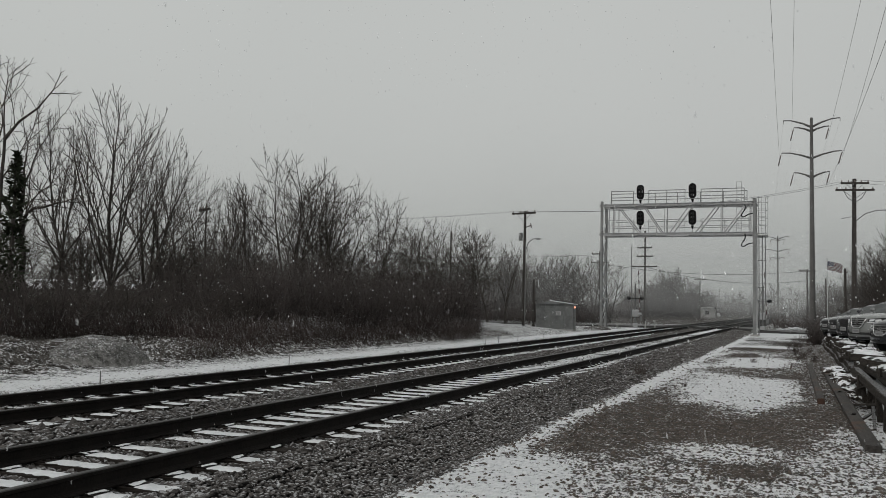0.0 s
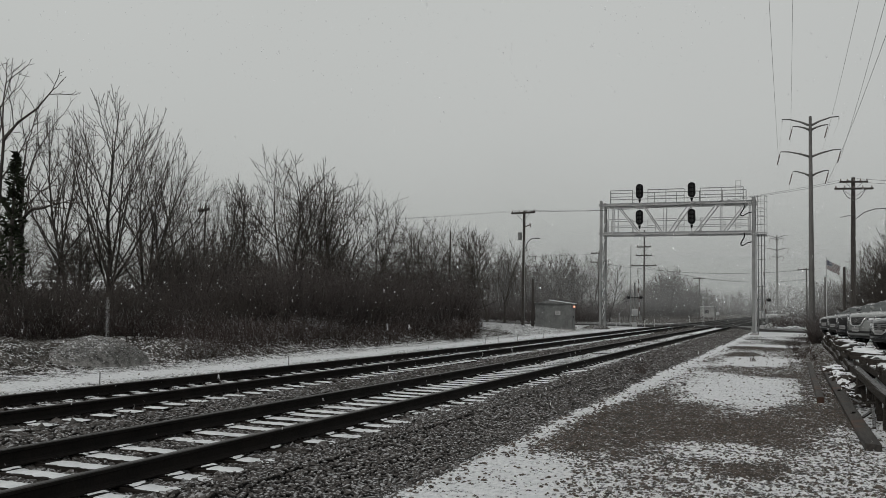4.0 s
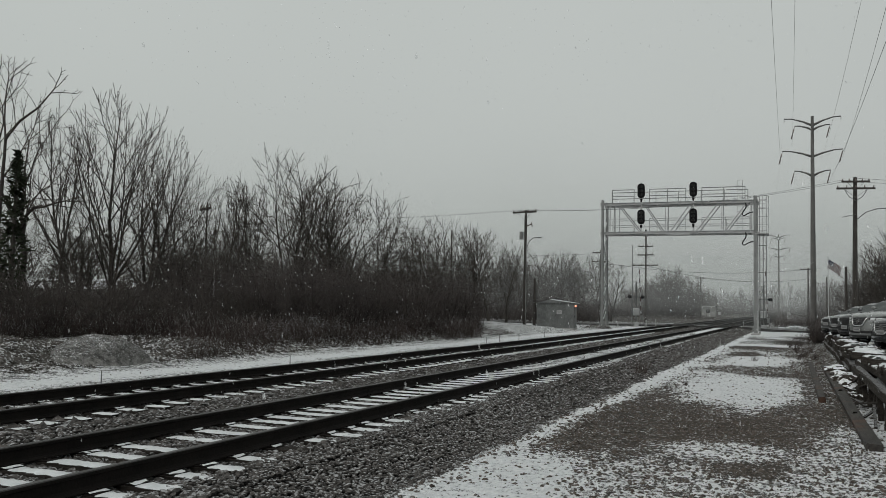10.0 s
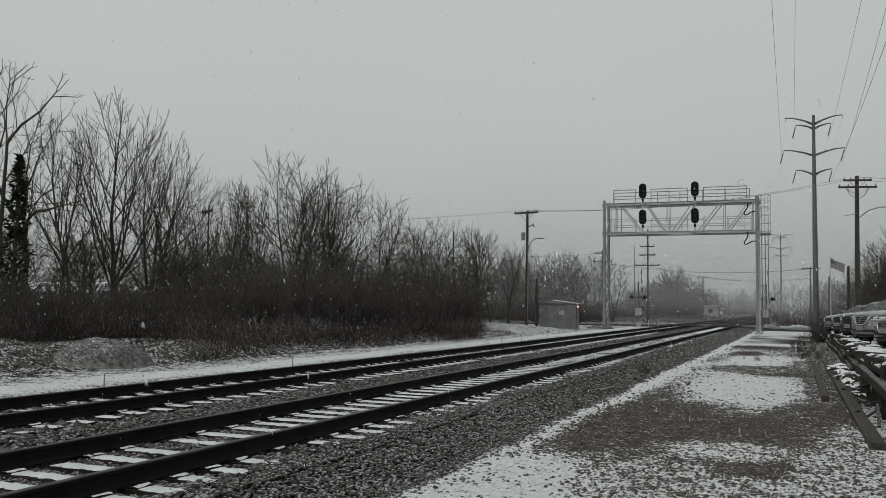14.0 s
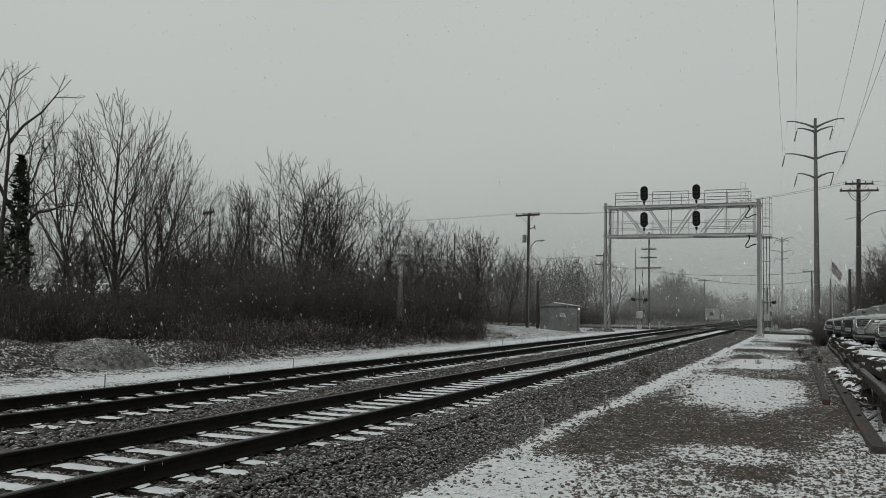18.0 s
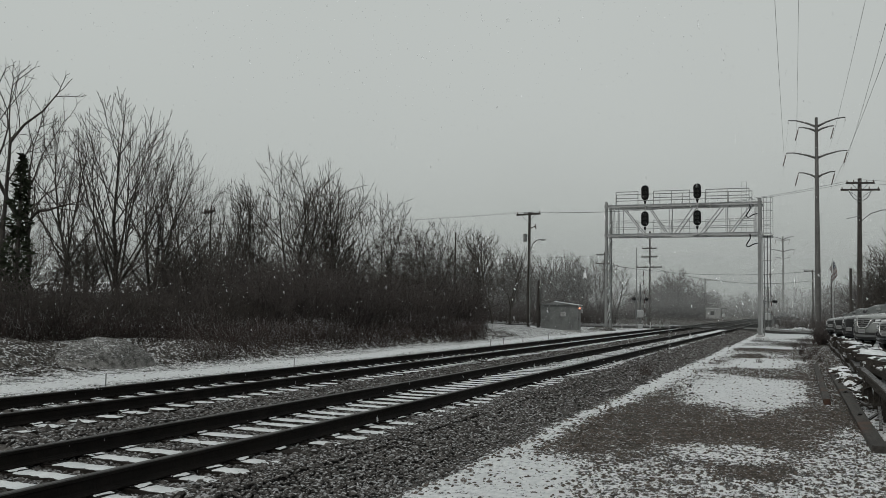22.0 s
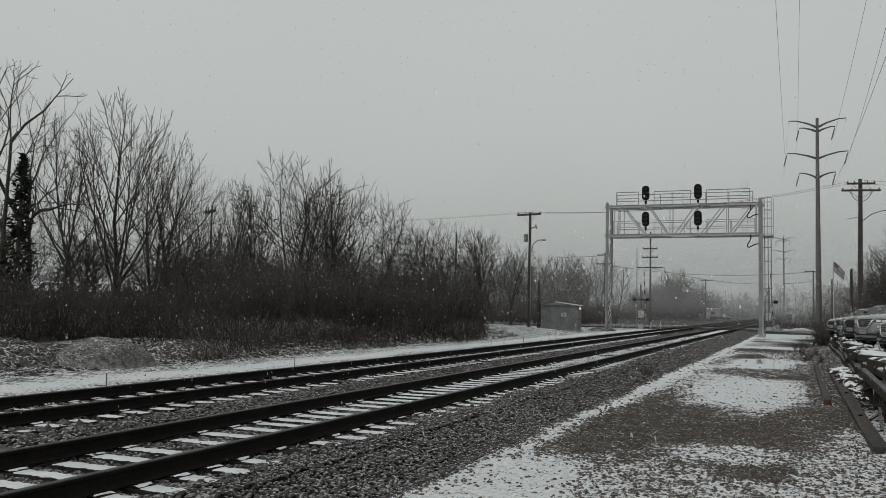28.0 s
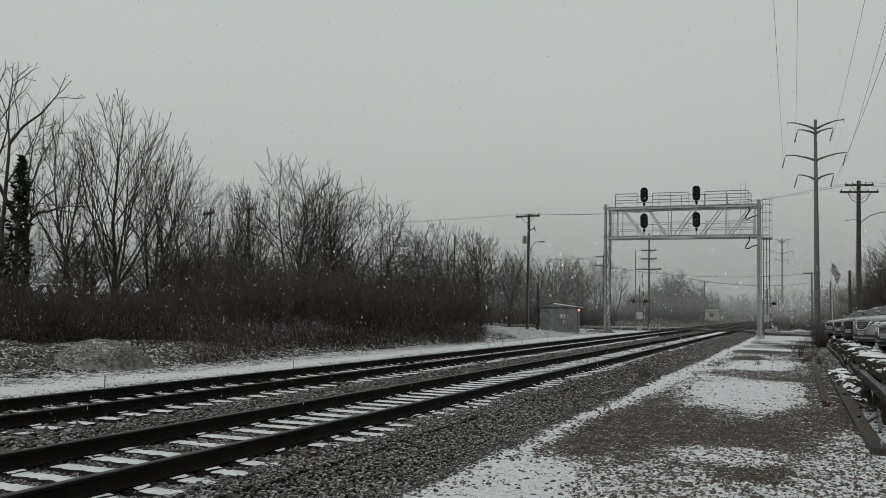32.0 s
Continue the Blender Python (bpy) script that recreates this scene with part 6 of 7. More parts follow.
def car(x, y, z, turn, body, label, length=4.9, wide=1.95, high=1.75, hood=1.08, kind="suv", badge=True, group="cars in the parking row", name="parked_car"):
    """Front at the origin looking to -y; a skin over lengthwise profiles, with glass, lamps, grille, bumpers and wheels."""
    g = tagged(thing(name, pose(x, y, z, 0, 0, turn)), label, "car", group)
    hw, L, belt = wide / 2, length, hood + 0.06
    front = [(0.16, 0.24), (0.05, 0.30), (0.0, 0.42), (-0.005, 0.58), (0.02, hood - 0.34), (0.05, hood - 0.22), (0.11, hood - 0.13), (0.24, hood - 0.07), (0.55, hood - 0.02), (0.95, hood + 0.02), (1.35, hood + 0.05)]
    rear = [(L * 0.5, belt + 0.03), (L - 0.9, belt + 0.05), (L - 0.25, belt + 0.03), (L - 0.06, belt - 0.06), (L, 0.80), (L - 0.02, 0.50), (L - 0.12, 0.30)]
    zs, ys = [q[1] for q in front[:8]], [q[0] for q in front[:8]]

    def bow(u):
        return 0.50 * abs(u) ** 2.1

    def nose(xx, zz):
        """How far back the front skin lies at a height and place across."""
        return float(np.interp(zz, zs, ys)) + bow(xx / hw)
    cols = (-1.0, -0.985, -0.94, -0.84, -0.68, -0.48, -0.25, 0.0, 0.25, 0.48, 0.68, 0.84, 0.94, 0.985, 1.0)
    vs = []
    for u in cols:
        tuck = {1.0: 0.13, 0.985: 0.055, 0.94: 0.02}.get(abs(u), 0.0)
        for k, (yy, zz) in enumerate(front + rear):
            fade = max(0.0, 1 - max(yy, 0) / 1.5) if k < len(front) else 0.0
            upper = 1.0 if zz > hood - 0.2 else 0.0
            back = 0.5 * tuck if k < len(front) else -0.5 * tuck
            ridge = 0.025 * math.cos(2.6 * u * math.pi) * (1 if 7 <= k <= 10 and abs(u) < 0.8 else 0)
            vs.append((u * hw, yy + bow(u) * fade + back * (fade > 0.4 or k > len(front) + 2), zz - tuck * upper - 0.05 * abs(u) ** 3 * upper + ridge * 0.5))
    n = len(front) + len(rear)
    fs = [(c * n + k, c * n + k + 1, (c + 1) * n + k + 1, (c + 1) * n + k) for c in range(len(cols) - 1) for k in range(n - 1)]
    fs += [tuple(reversed(range(n))), tuple(range((len(cols) - 1) * n, len(cols) * n))]
    part("body", mesh_of("body", vs, fs, body, True), body, g)

    def patch(name, outline, material, parent, out=0.012, label="", fine=8):
        """A thin piece that follows the front skin; the outline gives the low and high edge at places across."""
        top, low = [], []
        for k in range(fine + 1):
            f = k / fine
            xx = outline[0][0] + (outline[-1][0] - outline[0][0]) * f
            lo = float(np.interp(f, [(o[0] - outline[0][0]) / (outline[-1][0] - outline[0][0]) for o in outline], [o[1] for o in outline]))
            hi = float(np.interp(f, [(o[0] - outline[0][0]) / (outline[-1][0] - outline[0][0]) for o in outline], [o[2] for o in outline]))
            low.append((xx, lo))
            top.append((xx, hi))
        v, faces = [], []
        for (xa, za), (xb, zb) in zip(low, top):
            for zz in (za, (2 * za + zb) / 3, (za + 2 * zb) / 3, zb):
                v.append((xa, nose(xa, zz) - out, zz))
            v += [(xb, nose(xb, zb) + 0.05, zb), (xa, nose(xa, za) + 0.05, za)]
        for k in range(fine):
            for j in range(6):
                faces.append((6 * k + j, 6 * k + (j + 1) % 6, 6 * k + 6 + (j + 1) % 6, 6 * k + 6 + j))
        faces += [tuple(range(6)), tuple(range(6 * fine + 5, 6 * fine - 1, -1))]
        return part(name, mesh_of(name, v, faces, material, False), material, parent, label)
    roof_front, roof_back = {"suv": (2.42, L - 0.75), "sedan": (2.2, L - 1.45), "pickup": (2.0, 3.15)}[kind]
    base = [(hw * 0.90, 1.42), (hw * 0.90, {"suv": L - 0.25, "sedan": L - 0.6, "pickup": 3.35}[kind])]
    if kind == "pickup":
        part("load_bed", box(bmesh.new(), -hw * 0.8, hw * 0.8, 3.5, L - 0.12, belt - 0.02, belt + 0.075, 0.01), M_TRIM, g, "dark open load bed")
        part("tailgate", box(bmesh.new(), -hw * 0.85, hw * 0.85, L - 0.1, L + 0.02, 0.6, belt + 0.05, 0.02), body, g)
    lo = [(s * base[0][0], base[k][1], belt - 0.02) for s, k in ((1, 0), (1, 1), (-1, 1), (-1, 0))]
    hi = [(s * hw * 0.70, (roof_front, roof_back)[k], high - 0.08) for s, k in ((1, 0), (1, 1), (-1, 1), (-1, 0))]
    mid = [(s * hw * 0.63, (roof_front + 0.10, roof_back - 0.07)[k], high - 0.025) for s, k in ((1, 0), (1, 1), (-1, 1), (-1, 0))]
    crown = [(s * hw * 0.48, (roof_front + 0.30, roof_back - 0.2)[k], high) for s, k in ((1, 0), (1, 1), (-1, 1), (-1, 0))]
    rv = hi + mid + crown
    part("roof", mesh_of("roof", rv, [(4 * t + k, 4 * t + (k + 1) % 4, 4 * t + 4 + (k + 1) % 4, 4 * t + 4 + k) for t in (0, 1) for k in range(4)] + [(8, 9, 10, 11)], body, True), body, g)
    part("cabin_shell", mesh_of("cabin_shell", lo + hi, [(0, 1, 5, 4), (1, 2, 6, 5), (2, 3, 7, 6), (3, 0, 4, 7)], body), body, g)

    def pane(name, quad, inset, out, material):
        q = [Vector(p) for p in quad]
        c = sum(q, Vector()) / 4
        nn = (q[1] - q[0]).cross(q[3] - q[0]).normalized()
        if nn.dot(c - Vector((0, L * 0.5, 1.2))) < 0:
            nn = -nn
        vv = [c + (p - c) * inset + nn * out for p in q] + [c + (p - c) * inset - nn * 0.02 for p in q]
        return part(name, mesh_of(name, vv, [(0, 1, 2, 3), (0, 4, 5, 1), (1, 5, 6, 2), (2, 6, 7, 3), (3, 7, 4, 0)], material), material, g)
    screen = pane("windscreen", (lo[0], lo[3], hi[3], hi[0]), 0.92, 0.012, M_SCREEN)
    for s in (-1, 1):
        a = Vector((s * 0.1 + 0.3, base[0][1] + 0.10, belt + 0.06))
        part("wiper", bar(bmesh.new(), a, a + Vector((0.42 * s, 0.22, 0.17)), 0.02, 0.02), M_TRIM, screen)
    pane("rear_window", (lo[1], lo[2], hi[2], hi[1]), 0.85, 0.012, M_GLASS)
    for s in (0, 3):
        e = 1 if s == 0 else 2
        a, b, c, d = (Vector(q) for q in (lo[s], lo[e], hi[e], hi[s]))
        for f0, f1 in ((0.06, 0.36), (0.39, 0.66), (0.69, 0.95)):
            pane("side_window", (a.lerp(b, f0 + 0.02), a.lerp(b, f1), d.lerp(c, f1), d.lerp(c, f0)), 0.90, 0.012, M_GLASS)
    # front: grille with slats, lamps, lower intake, plate
    gz0, gz1 = hood - 0.46, hood - 0.17
    grille = patch("grille", ((-0.35, gz1 - 0.06, gz1), (-0.23, gz0, gz1 + 0.005), (0.23, gz0, gz1 + 0.005), (0.35, gz1 - 0.06, gz1)), M_TRIM, g, 0.010, "black slatted grille")
    for k in range(4):
        zz = gz0 + (gz1 - gz0) * (k + 0.5) / 4
        w = 0.22 + 0.09 * k / 3
        patch("grille_slat", ((-w, zz - 0.010, zz + 0.010), (w, zz - 0.010, zz + 0.010)), M_STEELGREY if badge else M_TRIM, grille, 0.018)
    if badge:
        run = [(xx, nose(xx, zz) - 0.03, zz) for xx, zz in ((-0.37, gz1), (-0.31, gz1 - 0.10), (-0.23, gz0 + 0.02), (-0.14, gz0 - 0.03), (0.14, gz0 - 0.03), (0.23, gz0 + 0.02), (0.31, gz1 - 0.10), (0.37, gz1))]
        tube_part("grille_frame", run, 0.026, M_CHROME, grille, 6, "chrome surround")
        ez = (gz0 + gz1) / 2
        part("emblem", rod(bmesh.new(), (0, nose(0, ez) - 0.045, ez), (0, nose(0, ez), ez), 0.085, None, 16), M_CHROME, grille, "round chrome emblem")
    for s in (-1, 1):
        x0, x1 = s * 0.41, s * hw * 0.965
        housing = patch("headlamp", ((x0, gz1 - 0.13, gz1 - 0.02), ((x0 + x1) / 2, gz1 - 0.12, gz1 + 0.02), (x1, gz1 - 0.03, gz1 + 0.05)), M_TRIM, g, 0.014, "headlamp in a dark housing")
        for f0, f1 in ((0.10, 0.36), (0.42, 0.68)):
            xa, xb = x0 + (x1 - x0) * f0, x0 + (x1 - x0) * f1
            patch("lamp_lens", ((xa, gz1 - 0.10, gz1 - 0.03), (xb, gz1 - 0.085, gz1 - 0.015)), M_HEADLAMP, housing, 0.022, "clear lens", 3)
        patch("lamp_strip", ((x0, gz1 - 0.145, gz1 - 0.125), ((x0 + x1) / 2, gz1 - 0.135, gz1 - 0.115), (x1, gz1 - 0.05, gz1 - 0.03)), M_HEADLAMP, housing, 0.022)
        patch("fog_lamp", ((s * 0.58, 0.46, 0.56), (s * 0.80, 0.44, 0.60)), M_TRIM, g, 0.012, "", 4)
        mir = bmesh.new()
        bmesh.ops.create_uvsphere(mir, u_segments=10, v_segments=8, radius=0.12, matrix=Matrix.Translation((s * (hw + 0.08), 1.72, belt + 0.1)) @ Matrix.Diagonal((0.95, 0.5, 0.66, 1)))
        part("wing_mirror", mir, body, g)
        part("door_handle", box(bmesh.new(), s * hw * 0.985 - 0.02, s * hw * 0.985 + 0.02, L * 0.48, L * 0.48 + 0.18, belt - 0.14, belt - 0.11), M_CHROME, g)
        if kind == "suv":
            part("roof_rail", bar(bmesh.new(), (s * hw * 0.62, roof_front + 0.25, high + 0.005), (s * hw * 0.62, roof_back - 0.2, high + 0.005), 0.03, 0.035), M_STEELGREY, g)
    patch("bumper", ((-hw * 0.90, 0.25, 0.35), (0, 0.25, 0.33), (hw * 0.90, 0.25, 0.35)), M_TRIM, g, 0.012, "dark lower bumper", 12)
    patch("air_intake", ((-0.55, 0.42, 0.50), (0.55, 0.42, 0.50)), M_TRIM, g)
    plate = part("licence_plate", box(bmesh.new(), -0.155, 0.155, -0.045, -0.02, 0.47, 0.62, 0.004), M_CLOTH, g)
    part("plate_bar", box(bmesh.new(), -0.12, 0.12, -0.049, -0.044, 0.52, 0.57), M_STEELGREY, plate)
    for s in (-1, 1):
        for yy in (1.0, L - 1.0):
            xo = s * (hw - 0.12)
            part("wheel_arch", rod(bmesh.new(), (xo - s * 0.02, yy, 0.36), (xo + s * 0.125, yy, 0.36), 0.43, None, 20), M_TRIM, g)
            wheel = part("wheel", rod(bmesh.new(), (xo - s * 0.1, yy, 0.35), (xo + s * 0.14, yy, 0.35), 0.35, None, 22), M_RUBBER, g, "black tyre")
            part("rim", rod(bmesh.new(), (xo + s * 0.13, yy, 0.35), (xo + s * 0.15, yy, 0.35), 0.23, None, 18), M_CHROME, wheel)
            part("hub", rod(bmesh.new(), (xo + s * 0.145, yy, 0.35), (xo + s * 0.165, yy, 0.35), 0.06, None, 10), M_TRIM, wheel)
    return g


LOT = 0.71
P_SILVER = paint("silver_paint", (0.11, 0.115, 0.115), (0.15, 0.156, 0.156))
P_PEARL = paint("pearl_paint", (0.14, 0.146, 0.141), (0.185, 0.191, 0.185))
P_DARK = paint("charcoal_paint", (0.02, 0.021, 0.023), (0.035, 0.036, 0.04))
P_LIGHT = paint("light_grey_paint", (0.08, 0.084, 0.084), (0.12, 0.125, 0.125))
car(2.42, 30.3, LOT, -51, P_DARK, "charcoal car with pale plate parked nose to the timber wall", 4.6, 1.85, 1.5, 1.0, "sedan")
car(2.02, 34.6, LOT, -51, P_PEARL, "pearl-white sport utility vehicle with chrome grille surround", 5.0, 1.96, 1.70, 1.16, "suv")
car(1.80, 38.9, LOT, -51, P_DARK, "dark sport utility vehicle parked between lighter cars", 4.8, 1.92, 1.68, 1.10, "suv", False)
car(1.60, 43.4, LOT, -51, P_LIGHT, "light grey sport utility vehicle with dark grille", 4.7, 1.88, 1.60, 1.04, "suv", False)
car(1.38, 48.2, LOT, -51, P_SILVER, "silver car at the end of the parking row", 4.5, 1.82, 1.48, 0.96, "sedan", False)

P_WHITE = paint("white_paint", (0.32, 0.33, 0.33), (0.40, 0.41, 0.41))
TRAFFIC = (  # the car, its place across the road at 0 s, and its speed
    (car(-34.9, 199.0, 0.12, 90, P_WHITE, "white pickup truck driving along the far road", 5.8, 2.0, 1.85, 1.15, "pickup", False, "traffic on the far road", "pickup_truck"), -31.8, 7.59),
    (car(-225.0, 199.0, 0.12, 90, P_DARK, "dark sport utility vehicle driving along the far road", 4.9, 1.95, 1.8, 1.1, "suv", False, "traffic on the far road", "moving_car"), -222.6, 10.1),
    (car(-167.0, 199.0, 0.12, 90, P_DARK, "low dark car driving along the far road", 4.5, 1.8, 1.42, 0.95, "sedan", False, "traffic on the far road", "moving_car"), -164.6, 5.37))


# ---- timber wall, beams and debris beside the lot ----
M_OLDWOOD = surface("old_railway_timber", (0.018, 0.0155, 0.0135), (0.080, 0.070, 0.061), 5, 45, 0.9, 0.7, stretch=(8, 1, 8), snow=0.28)
M_BEAM = surface("weathered_grey_beam", (0.018, 0.016, 0.015), (0.065, 0.059, 0.054), 3, 40, 0.6, 0.4, stretch=(6, 0.7, 6), third=(0.085, 0.045, 0.03))


M_OLDRUBBLE = surface("snowy_rubble", (0.02, 0.017, 0.014), (0.08, 0.068, 0.058), 5, 30, 0.9, 0.6, snow=0.95)


def timber(name, length, w, h, m, label, seed, snow=0.0, material=None, group="old timbers"):
    """A worn squared timber along y, its foot at z = 0, with a cap of snow where it lies in the open."""
    r = random.Random(seed)
    g = tagged(thing(name, m), label, "timber", group)
    bm = bmesh.new()
    n = 7
    rings = []
    for k in range(n + 1):
        yy = -length / 2 + length * k / n
        e = 0.012 + 0.006 * r.random()
        j = lambda: r.uniform(-0.008, 0.008)
        pts = [(-w / 2 + e, 0), (w / 2 - e, 0), (w / 2, e), (w / 2, h - e), (w / 2 - e, h), (-w / 2 + e, h), (-w / 2, h - e), (-w / 2, e)]
        rings.append([bm.verts.new((a + j(), yy + (r.uniform(-0.03, 0.03) if k in (0, n) else 0), max(0, b + j()))) for a, b in pts])
    for k in range(n):
        for i in range(8):
            bm.faces.new((rings[k][i], rings[k][(i + 1) % 8], rings[k + 1][(i + 1) % 8], rings[k + 1][i]))
    bm.faces.new(list(reversed(rings[0]))), bm.faces.new(rings[-1])
    part("wood", bm, material or M_OLDWOOD, g)
    if snow:
        vs, fs = [], []
        kx, ky = 4, max(6, int(length / 0.16))
        for a in range(ky + 1):
            for b in range(kx + 1):
                fa, fb = a / ky, b / kx
                edge = min(1, 7 * min(fa, 1 - fa)) * (0.0 if b in (0, kx) else 1.0)
                vs.append(((fb - 0.5) * w * (0.80 + 0.22 * r.random()), (fa - 0.5) * length * 0.985, h + 0.003 + snow * edge * r.uniform(0.75, 1.15)))
        for a in range(ky):
            for b in range(kx):
                o = a * (kx + 1) + b
                if r.random() > (0.30 if a in (0, ky - 1) or b in (0, kx - 1) else 0.07):
                    fs.append((o, o + 1, o + kx + 2, o + kx + 1))
        part("snow_cap", mesh_of("snow_cap", vs, fs, M_SNOW, True), M_SNOW, g, "cap of lying snow")
    return g


# the two beams that lie on the ground
timber("beam", 18.8, 0.205, 0.10, pose(0.905, 22.5, 0.0, 0, 0, 0.29), "long weathered beam with bolt holes lying on gravel", 3, 0, M_BEAM, "beams on the ground")
timber("beam", 13.6, 0.14, 0.12, pose(0.46, 26.3, 0.0, 0, 0, 0.1), "slender weathered beam lying on gravel", 4, 0, M_BEAM, "beams on the ground")
for k, yy in enumerate((16.9, 21.6, 27.0)):
    nut = tagged(thing("bolt", pose(0.905 + 0.0051 * (22.5 - yy), yy, 0.097)), "rusty bolt head on the beam", "bolt", "beam bolts")
    part("head", rod(bmesh.new(), (0, 0, 0), (0, 0, 0.03), 0.035, None, 6), M_RAIL, nut)
    part("washer", rod(bmesh.new(), (0, 0, -0.003), (0, 0, 0.008), 0.055, None, 12), M_RAIL, nut)

rk = random.Random(21)
# stacked wall along the lot, out of line and partly fallen
y = 22.8
row = 0
while y < 55:
    ln = rk.uniform(1.5, 2.6)
    xw = 1.46 + 0.003 * (y - 13) + rk.uniform(-0.05, 0.05)
    for lv in range(4):
        if rk.random() < (0.0, 0.04, 0.18, 0.5)[lv]:
            continue
        timber("wall_timber", ln - rk.uniform(0.04, 0.25), 0.24, 0.18, pose(xw + rk.uniform(-0.04, 0.04) + 0.06 * lv, y + ln / 2 + rk.uniform(-0.2, 0.2) * lv, 0.178 * lv, 0, rk.uniform(-3, 3) * lv, rk.uniform(-1.0, 1.0) * (1 + lv)), "old dark railway timber stacked in a low retaining wall", 200 + row * 3 + lv, rk.choice((0.02, 0.03, 0.025)) if lv > 1 else 0.0, None, "timber wall")
    y += ln
    row += 1
# loose blocks lying across the wall
y, k = 14.4, 0
while y < 50:
    ln, w, h = rk.uniform(0.45, 0.95), rk.uniform(0.20, 0.36), rk.uniform(0.11, 0.20)
    timber("loose_timber", ln, w, h, pose(1.68 + rk.uniform(-0.06, 0.14) + (0.4 if k % 3 == 2 else 0), y, 0.665, rk.uniform(-6, 6), rk.uniform(-9, 9), rk.choice((90, 70, 110, 55, 130, 25, 5)) + rk.uniform(-12, 12)), "snow-capped old timber block lying on the wall", int(y * 10), 0.045)
    y += rk.uniform(0.7, 1.6)
    k += 1
# low snowy heaps where the lot's edge has slumped behind the wall
for j in range(24):
    yy = 13.5 + 1.6 * j
    pts = np.random.default_rng(300 + j).normal(0, 1, (16, 3)) * np.array([0.12, 0.45, 0.03]) + np.array([1.98, yy, 0.70])
    tagged(new("rubble", scatter("rubble", pts, np.linspace(0.10, 0.34, 16), M_OLDRUBBLE, 330 + j, 0.5, 0.3)), "snow-covered broken timber and clods on the wall", "rubble", "rubble by the wall")
# near stretch: the front has fallen out, and props carry one long timber
timber("wall_timber", 7.4, 0.15, 0.17, pose(1.33, 18.9, 0.42, 0.3, 0, 0.4), "long old timber carried on short props", 401, 0.0, None, "timber wall")
timber("wall_timber", 5.2, 0.20, 0.16, pose(1.62, 17.6, 0.50, 0, 0, -1.0), "old timber behind the fallen front of the wall", 402, 0.03, None, "timber wall")
timber("wall_timber", 4.6, 0.20, 0.16, pose(1.60, 21.2, 0.52, 0, 3, 1.5), "old timber behind the fallen front of the wall", 403, 0.03, None, "timber wall")
timber("wall_timber", 3.6, 0.22, 0.17, pose(1.56, 14.2, 0.44, 0, 0, 0.5), "old timber behind the fallen front of the wall", 404, 0.03, None, "timber wall")
timber("wall_timber", 6.0, 0.22, 0.16, pose(1.50, 19.6, 0.0, 0, 0, 0.8), "lowest timber of the fallen wall, half sunk in gravel", 405, 0.012, None, "timber wall")
for k, (x, yy, tilt, turn) in enumerate(((1.33, 15.6, 4, 2), (1.34, 16.8, -9, -4), (1.33, 18.1, 3, 7), (1.33, 19.2, 14, 3), (1.34, 20.4, -5, -6), (1.33, 21.5, 2, 4), (1.34, 22.3, -8, 2))):
    g = tagged(thing("prop", pose(x, yy, 0.0, tilt, turn, 0)), "short split post propping the long timber", "post", "props of the wall")
    part("post", box(bmesh.new(), -0.05, 0.05, -0.06, 0.06, -0.05, 0.435, 0.012), M_OLDWOOD, g)
# broken boards and sticks strewn before the wall
for a, b, w in (((1.12, 22.3, 0.05), (1.32, 19.6, 0.42), 0.05), ((1.06, 19.4, 0.03), (1.30, 17.0, 0.30), 0.06), ((1.08, 17.0, 0.03), (1.44, 18.2, 0.12), 0.045), ((1.12, 20.6, 0.02), (1.24, 18.9, 0.04), 0.07), ((1.16, 15.6, 0.02), (1.26, 17.3, 0.22), 0.05), ((1.10, 23.6, 0.02), (1.38, 22.7, 0.36), 0.06)):
    g = tagged(thing("leaning_board", pose(0, 0, 0)), "broken grey board strewn before the timber wall", "board", "broken boards")
    part("plank", bar(bmesh.new(), a, b, w, 0.03), M_OLDWOOD, g)
    part("nail", rod(bmesh.new(), Vector(a).lerp(Vector(b), 0.1), Vector(a).lerp(Vector(b), 0.1) + Vector((-0.02, 0, 0.03)), 0.004, None, 6), M_RAIL, g)
timber("upright_stump", 0.55, 0.14, 0.14, pose(1.27, 20.9, 0.27, 84, 8, 0), "short weathered post standing by the wall", 91, 0.0)
for k, (x, y, s) in enumerate(((1.16, 24.6, 0.50), (1.14, 26.4, 0.55), (1.10, 28.4, 0.50), (1.24, 23.6, 0.40), (1.20, 21.2, 0.26))):
    pts = np.random.default_rng(k).normal(0, 1, (20, 3)) * np.array([0.08, 0.42, 0.05]) + np.array([x, y, 0.09])
    g = tagged(new("rubble", scatter("rubble", pts, np.linspace(0.25, 0.8, 20) * s, M_OLDRUBBLE, 60 + k, 0.55, 0.3)), "heap of broken timber under clinging snow", "rubble", "rubble by the wall")


# ---- falling snow ----
CHIP_V = np.array([(1, 0.2, -0.3), (-0.7, 0.8, 0.1), (-0.5, -0.9, 0.2), (0.1, 0, 1.2)], float)
CHIP_F = np.array([(0, 1, 3), (1, 2, 3), (2, 0, 3), (0, 2, 1)])


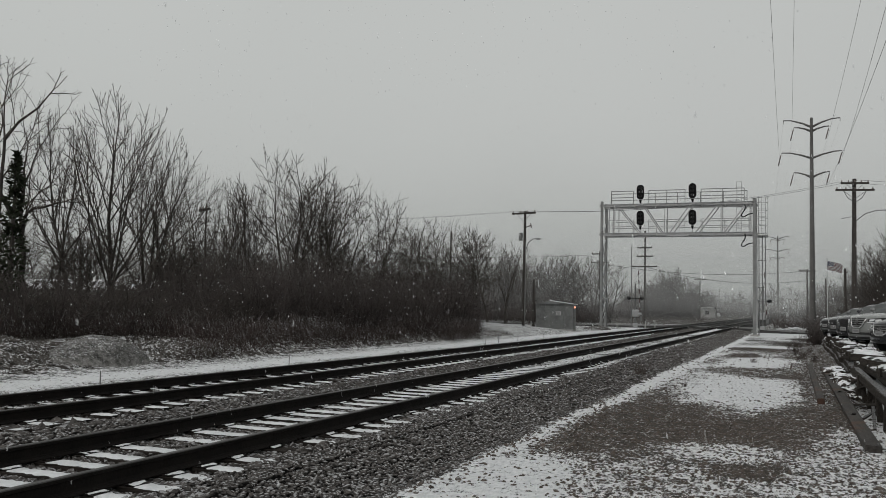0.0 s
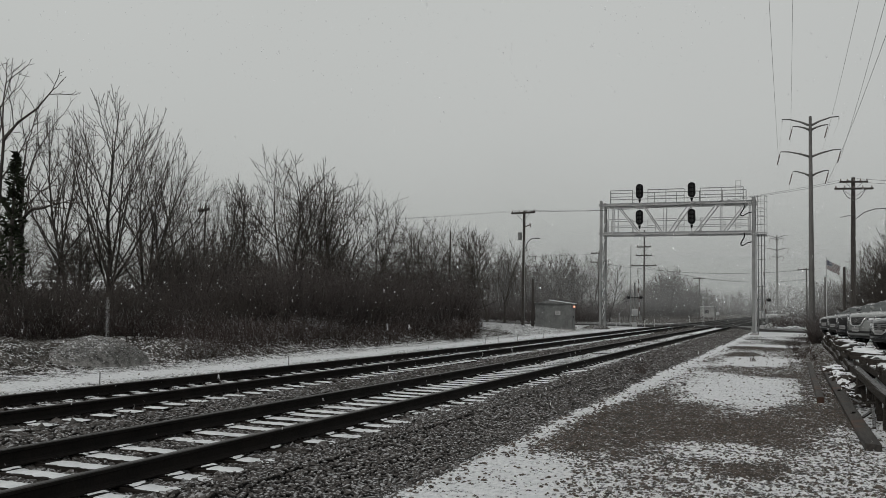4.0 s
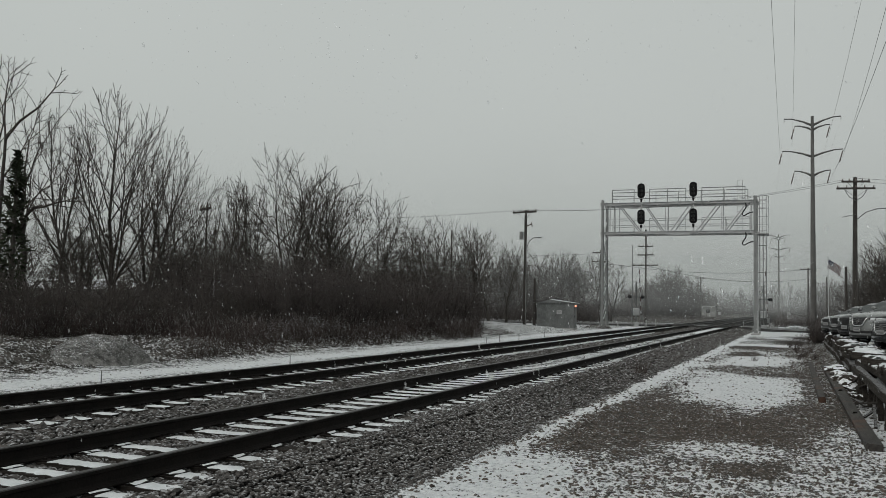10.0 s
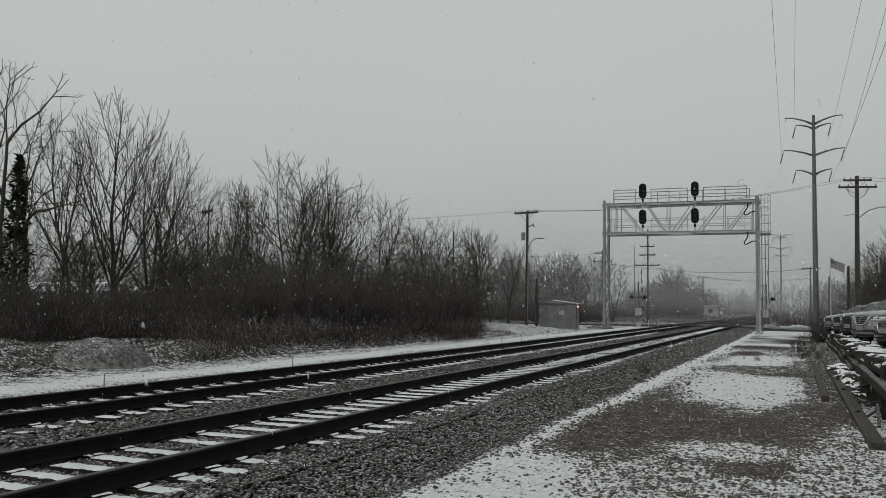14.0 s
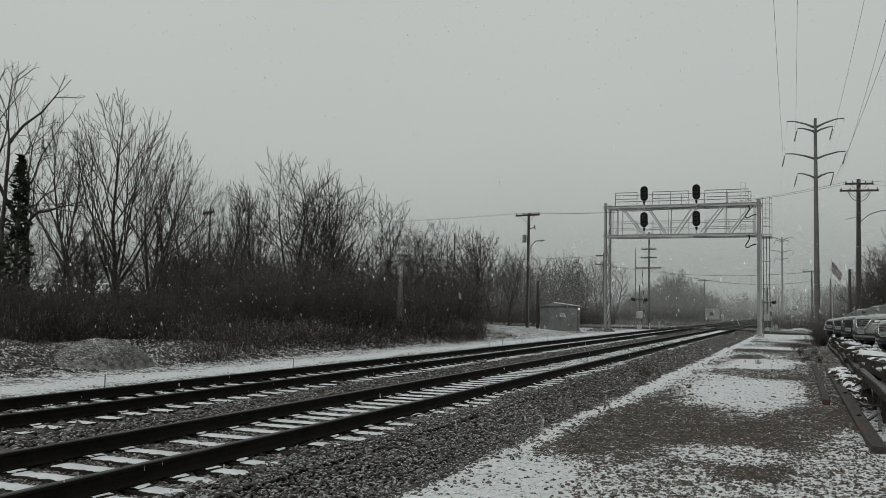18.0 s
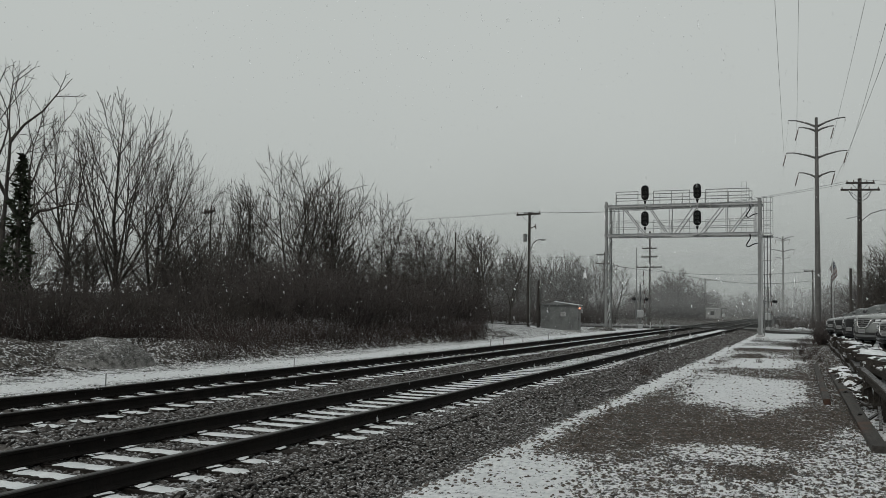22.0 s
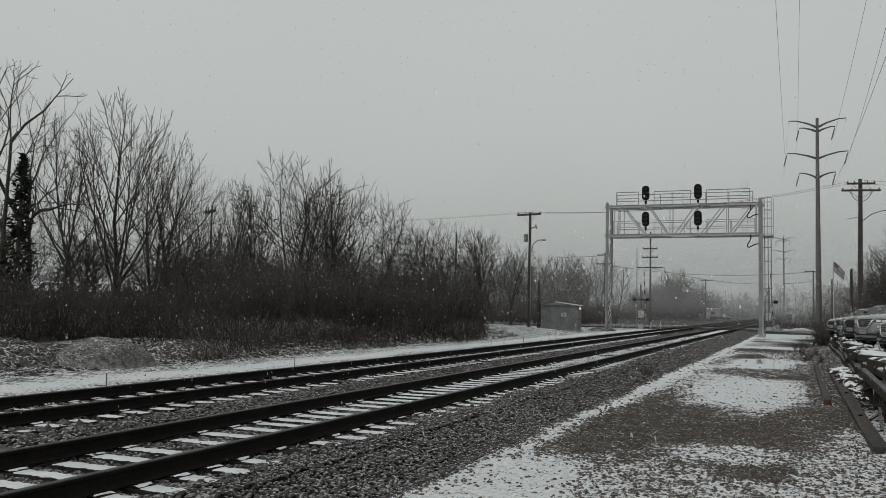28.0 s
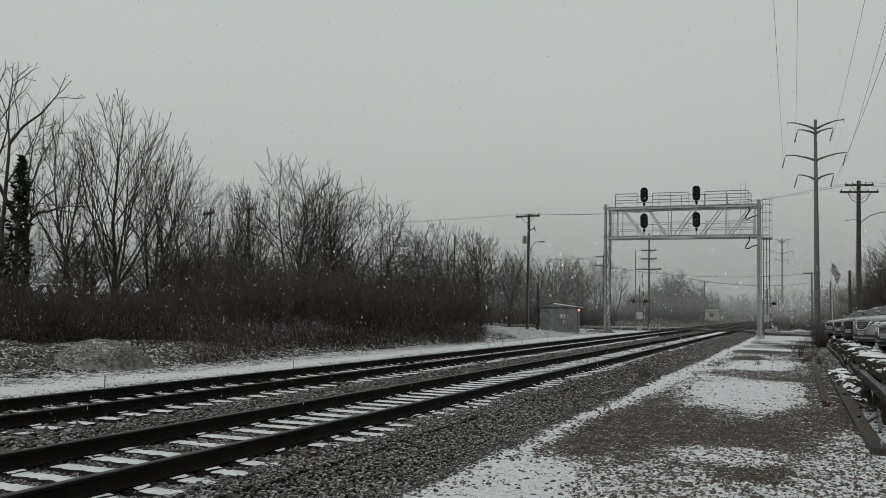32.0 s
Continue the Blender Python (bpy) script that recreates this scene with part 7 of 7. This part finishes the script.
def flakes(count, x0, x1, y0, y1, z0, z1, small, big, seed, label):
    """A drift of separate ragged flakes that falls as one."""
    r = np.random.default_rng(seed)
    c = np.stack([x0 + (x1 - x0) * r.random(count), y0 + (y1 - y0) * r.random(count), z0 + (z1 - z0) * r.random(count)], 1)
    s = small + (big - small) * r.random(count) ** 3
    v = CHIP_V[None] * (0.6 + 0.8 * r.random((count, 4, 1))) * s[:, None, None] * np.array([0.5, 0.5, 0.62]) + c[:, None]
    f = CHIP_F[None] + (np.arange(count) * 4)[:, None, None]
    me = fast_mesh("falling_snow", v.reshape(-1, 3), f.reshape(-1, 3), M_FLAKE)
    return tagged(new("falling_snow", me), label, "snow", "falling snow", "stuff")


def flake_mat():
    """Loose ice crystals that scatter light back and let light through alike."""
    m, nt, b = node_mat("snow_flake")
    nt.nodes.remove(b)
    vec = place_vec(nt, False)
    col = mixer(nt, (0.86, 0.87, 0.88), (0.94, 0.95, 0.96), grain(nt, vec, 30, 2))
    back, thru, half = (nt.nodes.new(k) for k in ("ShaderNodeBsdfDiffuse", "ShaderNodeBsdfTranslucent", "ShaderNodeMixShader"))
    nt.links.new(col, back.inputs["Color"])
    nt.links.new(col, thru.inputs["Color"])
    nt.links.new(back.outputs[0], half.inputs[1])
    nt.links.new(thru.outputs[0], half.inputs[2])
    nt.links.new(half.outputs[0], nt.nodes["Material Output"].inputs["Surface"])
    return m


M_FLAKE = flake_mat()
SNOWFALL = (  # the drift, and its way in metres a second
    (flakes(520, -0.85, 0.25, 0.26, 0.85, 0.1, 52, 0.003, 0.006, 9, "snowflakes falling an arm's length away"), (0.0, 0.0, -1.45)),
    (flakes(1600, -2.8, 0.8, 1.0, 2.6, 0.1, 62, 0.004, 0.008, 4, "snowflakes drifting close by"), (0.08, 0.02, -1.5)),
    (flakes(14000, -15, 6, 2.2, 14, 0.1, 62, 0.009, 0.022, 1, "white snowflakes falling near the camera"), (0.10, 0.05, -1.55)),
    (flakes(20000, -24, 8, 10, 34, 0.1, 56, 0.014, 0.030, 2, "white snowflakes falling over the tracks"), (0.16, 0.0, -1.35)),
    (flakes(12000, -26, 8, 16, 48, 0.1, 64, 0.015, 0.028, 3, "white snowflakes falling before the woods"), (0.05, 0.04, -1.6)))


def snow_haze_sheet(y, x0, x1, cover):
    """An added translucent sheet that stands in for haze of falling snow; it thins out upward and lets most light
    through.
    """
    m, nt, b = node_mat("snow_haze_veil")
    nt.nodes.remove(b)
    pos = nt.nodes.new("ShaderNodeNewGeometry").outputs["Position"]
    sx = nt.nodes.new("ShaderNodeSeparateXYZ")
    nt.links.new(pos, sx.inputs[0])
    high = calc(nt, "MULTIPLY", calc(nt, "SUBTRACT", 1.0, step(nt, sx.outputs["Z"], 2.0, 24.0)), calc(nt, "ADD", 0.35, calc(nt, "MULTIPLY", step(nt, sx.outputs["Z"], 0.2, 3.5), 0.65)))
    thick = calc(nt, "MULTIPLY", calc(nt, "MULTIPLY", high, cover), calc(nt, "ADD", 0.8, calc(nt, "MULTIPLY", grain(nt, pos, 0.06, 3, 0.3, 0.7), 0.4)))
    clear, white, through_light, haze_white, out = (nt.nodes.new(k) for k in ("ShaderNodeBsdfTransparent", "ShaderNodeBsdfDiffuse", "ShaderNodeBsdfTranslucent", "ShaderNodeMixShader", "ShaderNodeMixShader"))
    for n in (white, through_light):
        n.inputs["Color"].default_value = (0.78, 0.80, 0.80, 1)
    nt.links.new(white.outputs[0], haze_white.inputs[1])
    nt.links.new(through_light.outputs[0], haze_white.inputs[2])
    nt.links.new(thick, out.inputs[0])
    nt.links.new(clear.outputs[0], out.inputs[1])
    nt.links.new(haze_white.outputs[0], out.inputs[2])
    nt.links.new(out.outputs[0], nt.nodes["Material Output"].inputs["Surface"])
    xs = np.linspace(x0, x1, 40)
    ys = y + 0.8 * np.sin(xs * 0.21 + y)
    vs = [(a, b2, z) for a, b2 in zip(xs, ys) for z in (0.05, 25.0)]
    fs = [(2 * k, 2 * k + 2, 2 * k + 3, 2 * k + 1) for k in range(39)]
    return tagged(new("snow_haze_sheet", mesh_of("snow_haze_sheet", vs, fs, m, True)), "added translucent sheet standing in for snowy haze in the distance", "snow", "drifting snow", "stuff")


# added haze sheets, one behind another, each paling what lies beyond it
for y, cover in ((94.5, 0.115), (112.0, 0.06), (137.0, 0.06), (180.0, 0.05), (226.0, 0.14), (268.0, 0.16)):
    snow_haze_sheet(y, -1.0 * y - 20, 0.45 * y + 20, cover)


# ---- what moves ----
def motions():
    steps = [k * 0.4 for k in range(81)]
    for i, strip in enumerate(FLAG):
        walk(strip, [(t, flag_poses(t)[i]) for t in steps])
    for truck, start, speed in TRAFFIC:
        walk(truck, [(t, pose(start + speed * t, 199.0, 0.12, 0, 0, 90)) for t in range(33)])
    for drift, (vx, vy, vz) in SNOWFALL:
        walk(drift, [(t, pose(vx * t, vy * t, vz * t)) for t in range(33)])


motions()
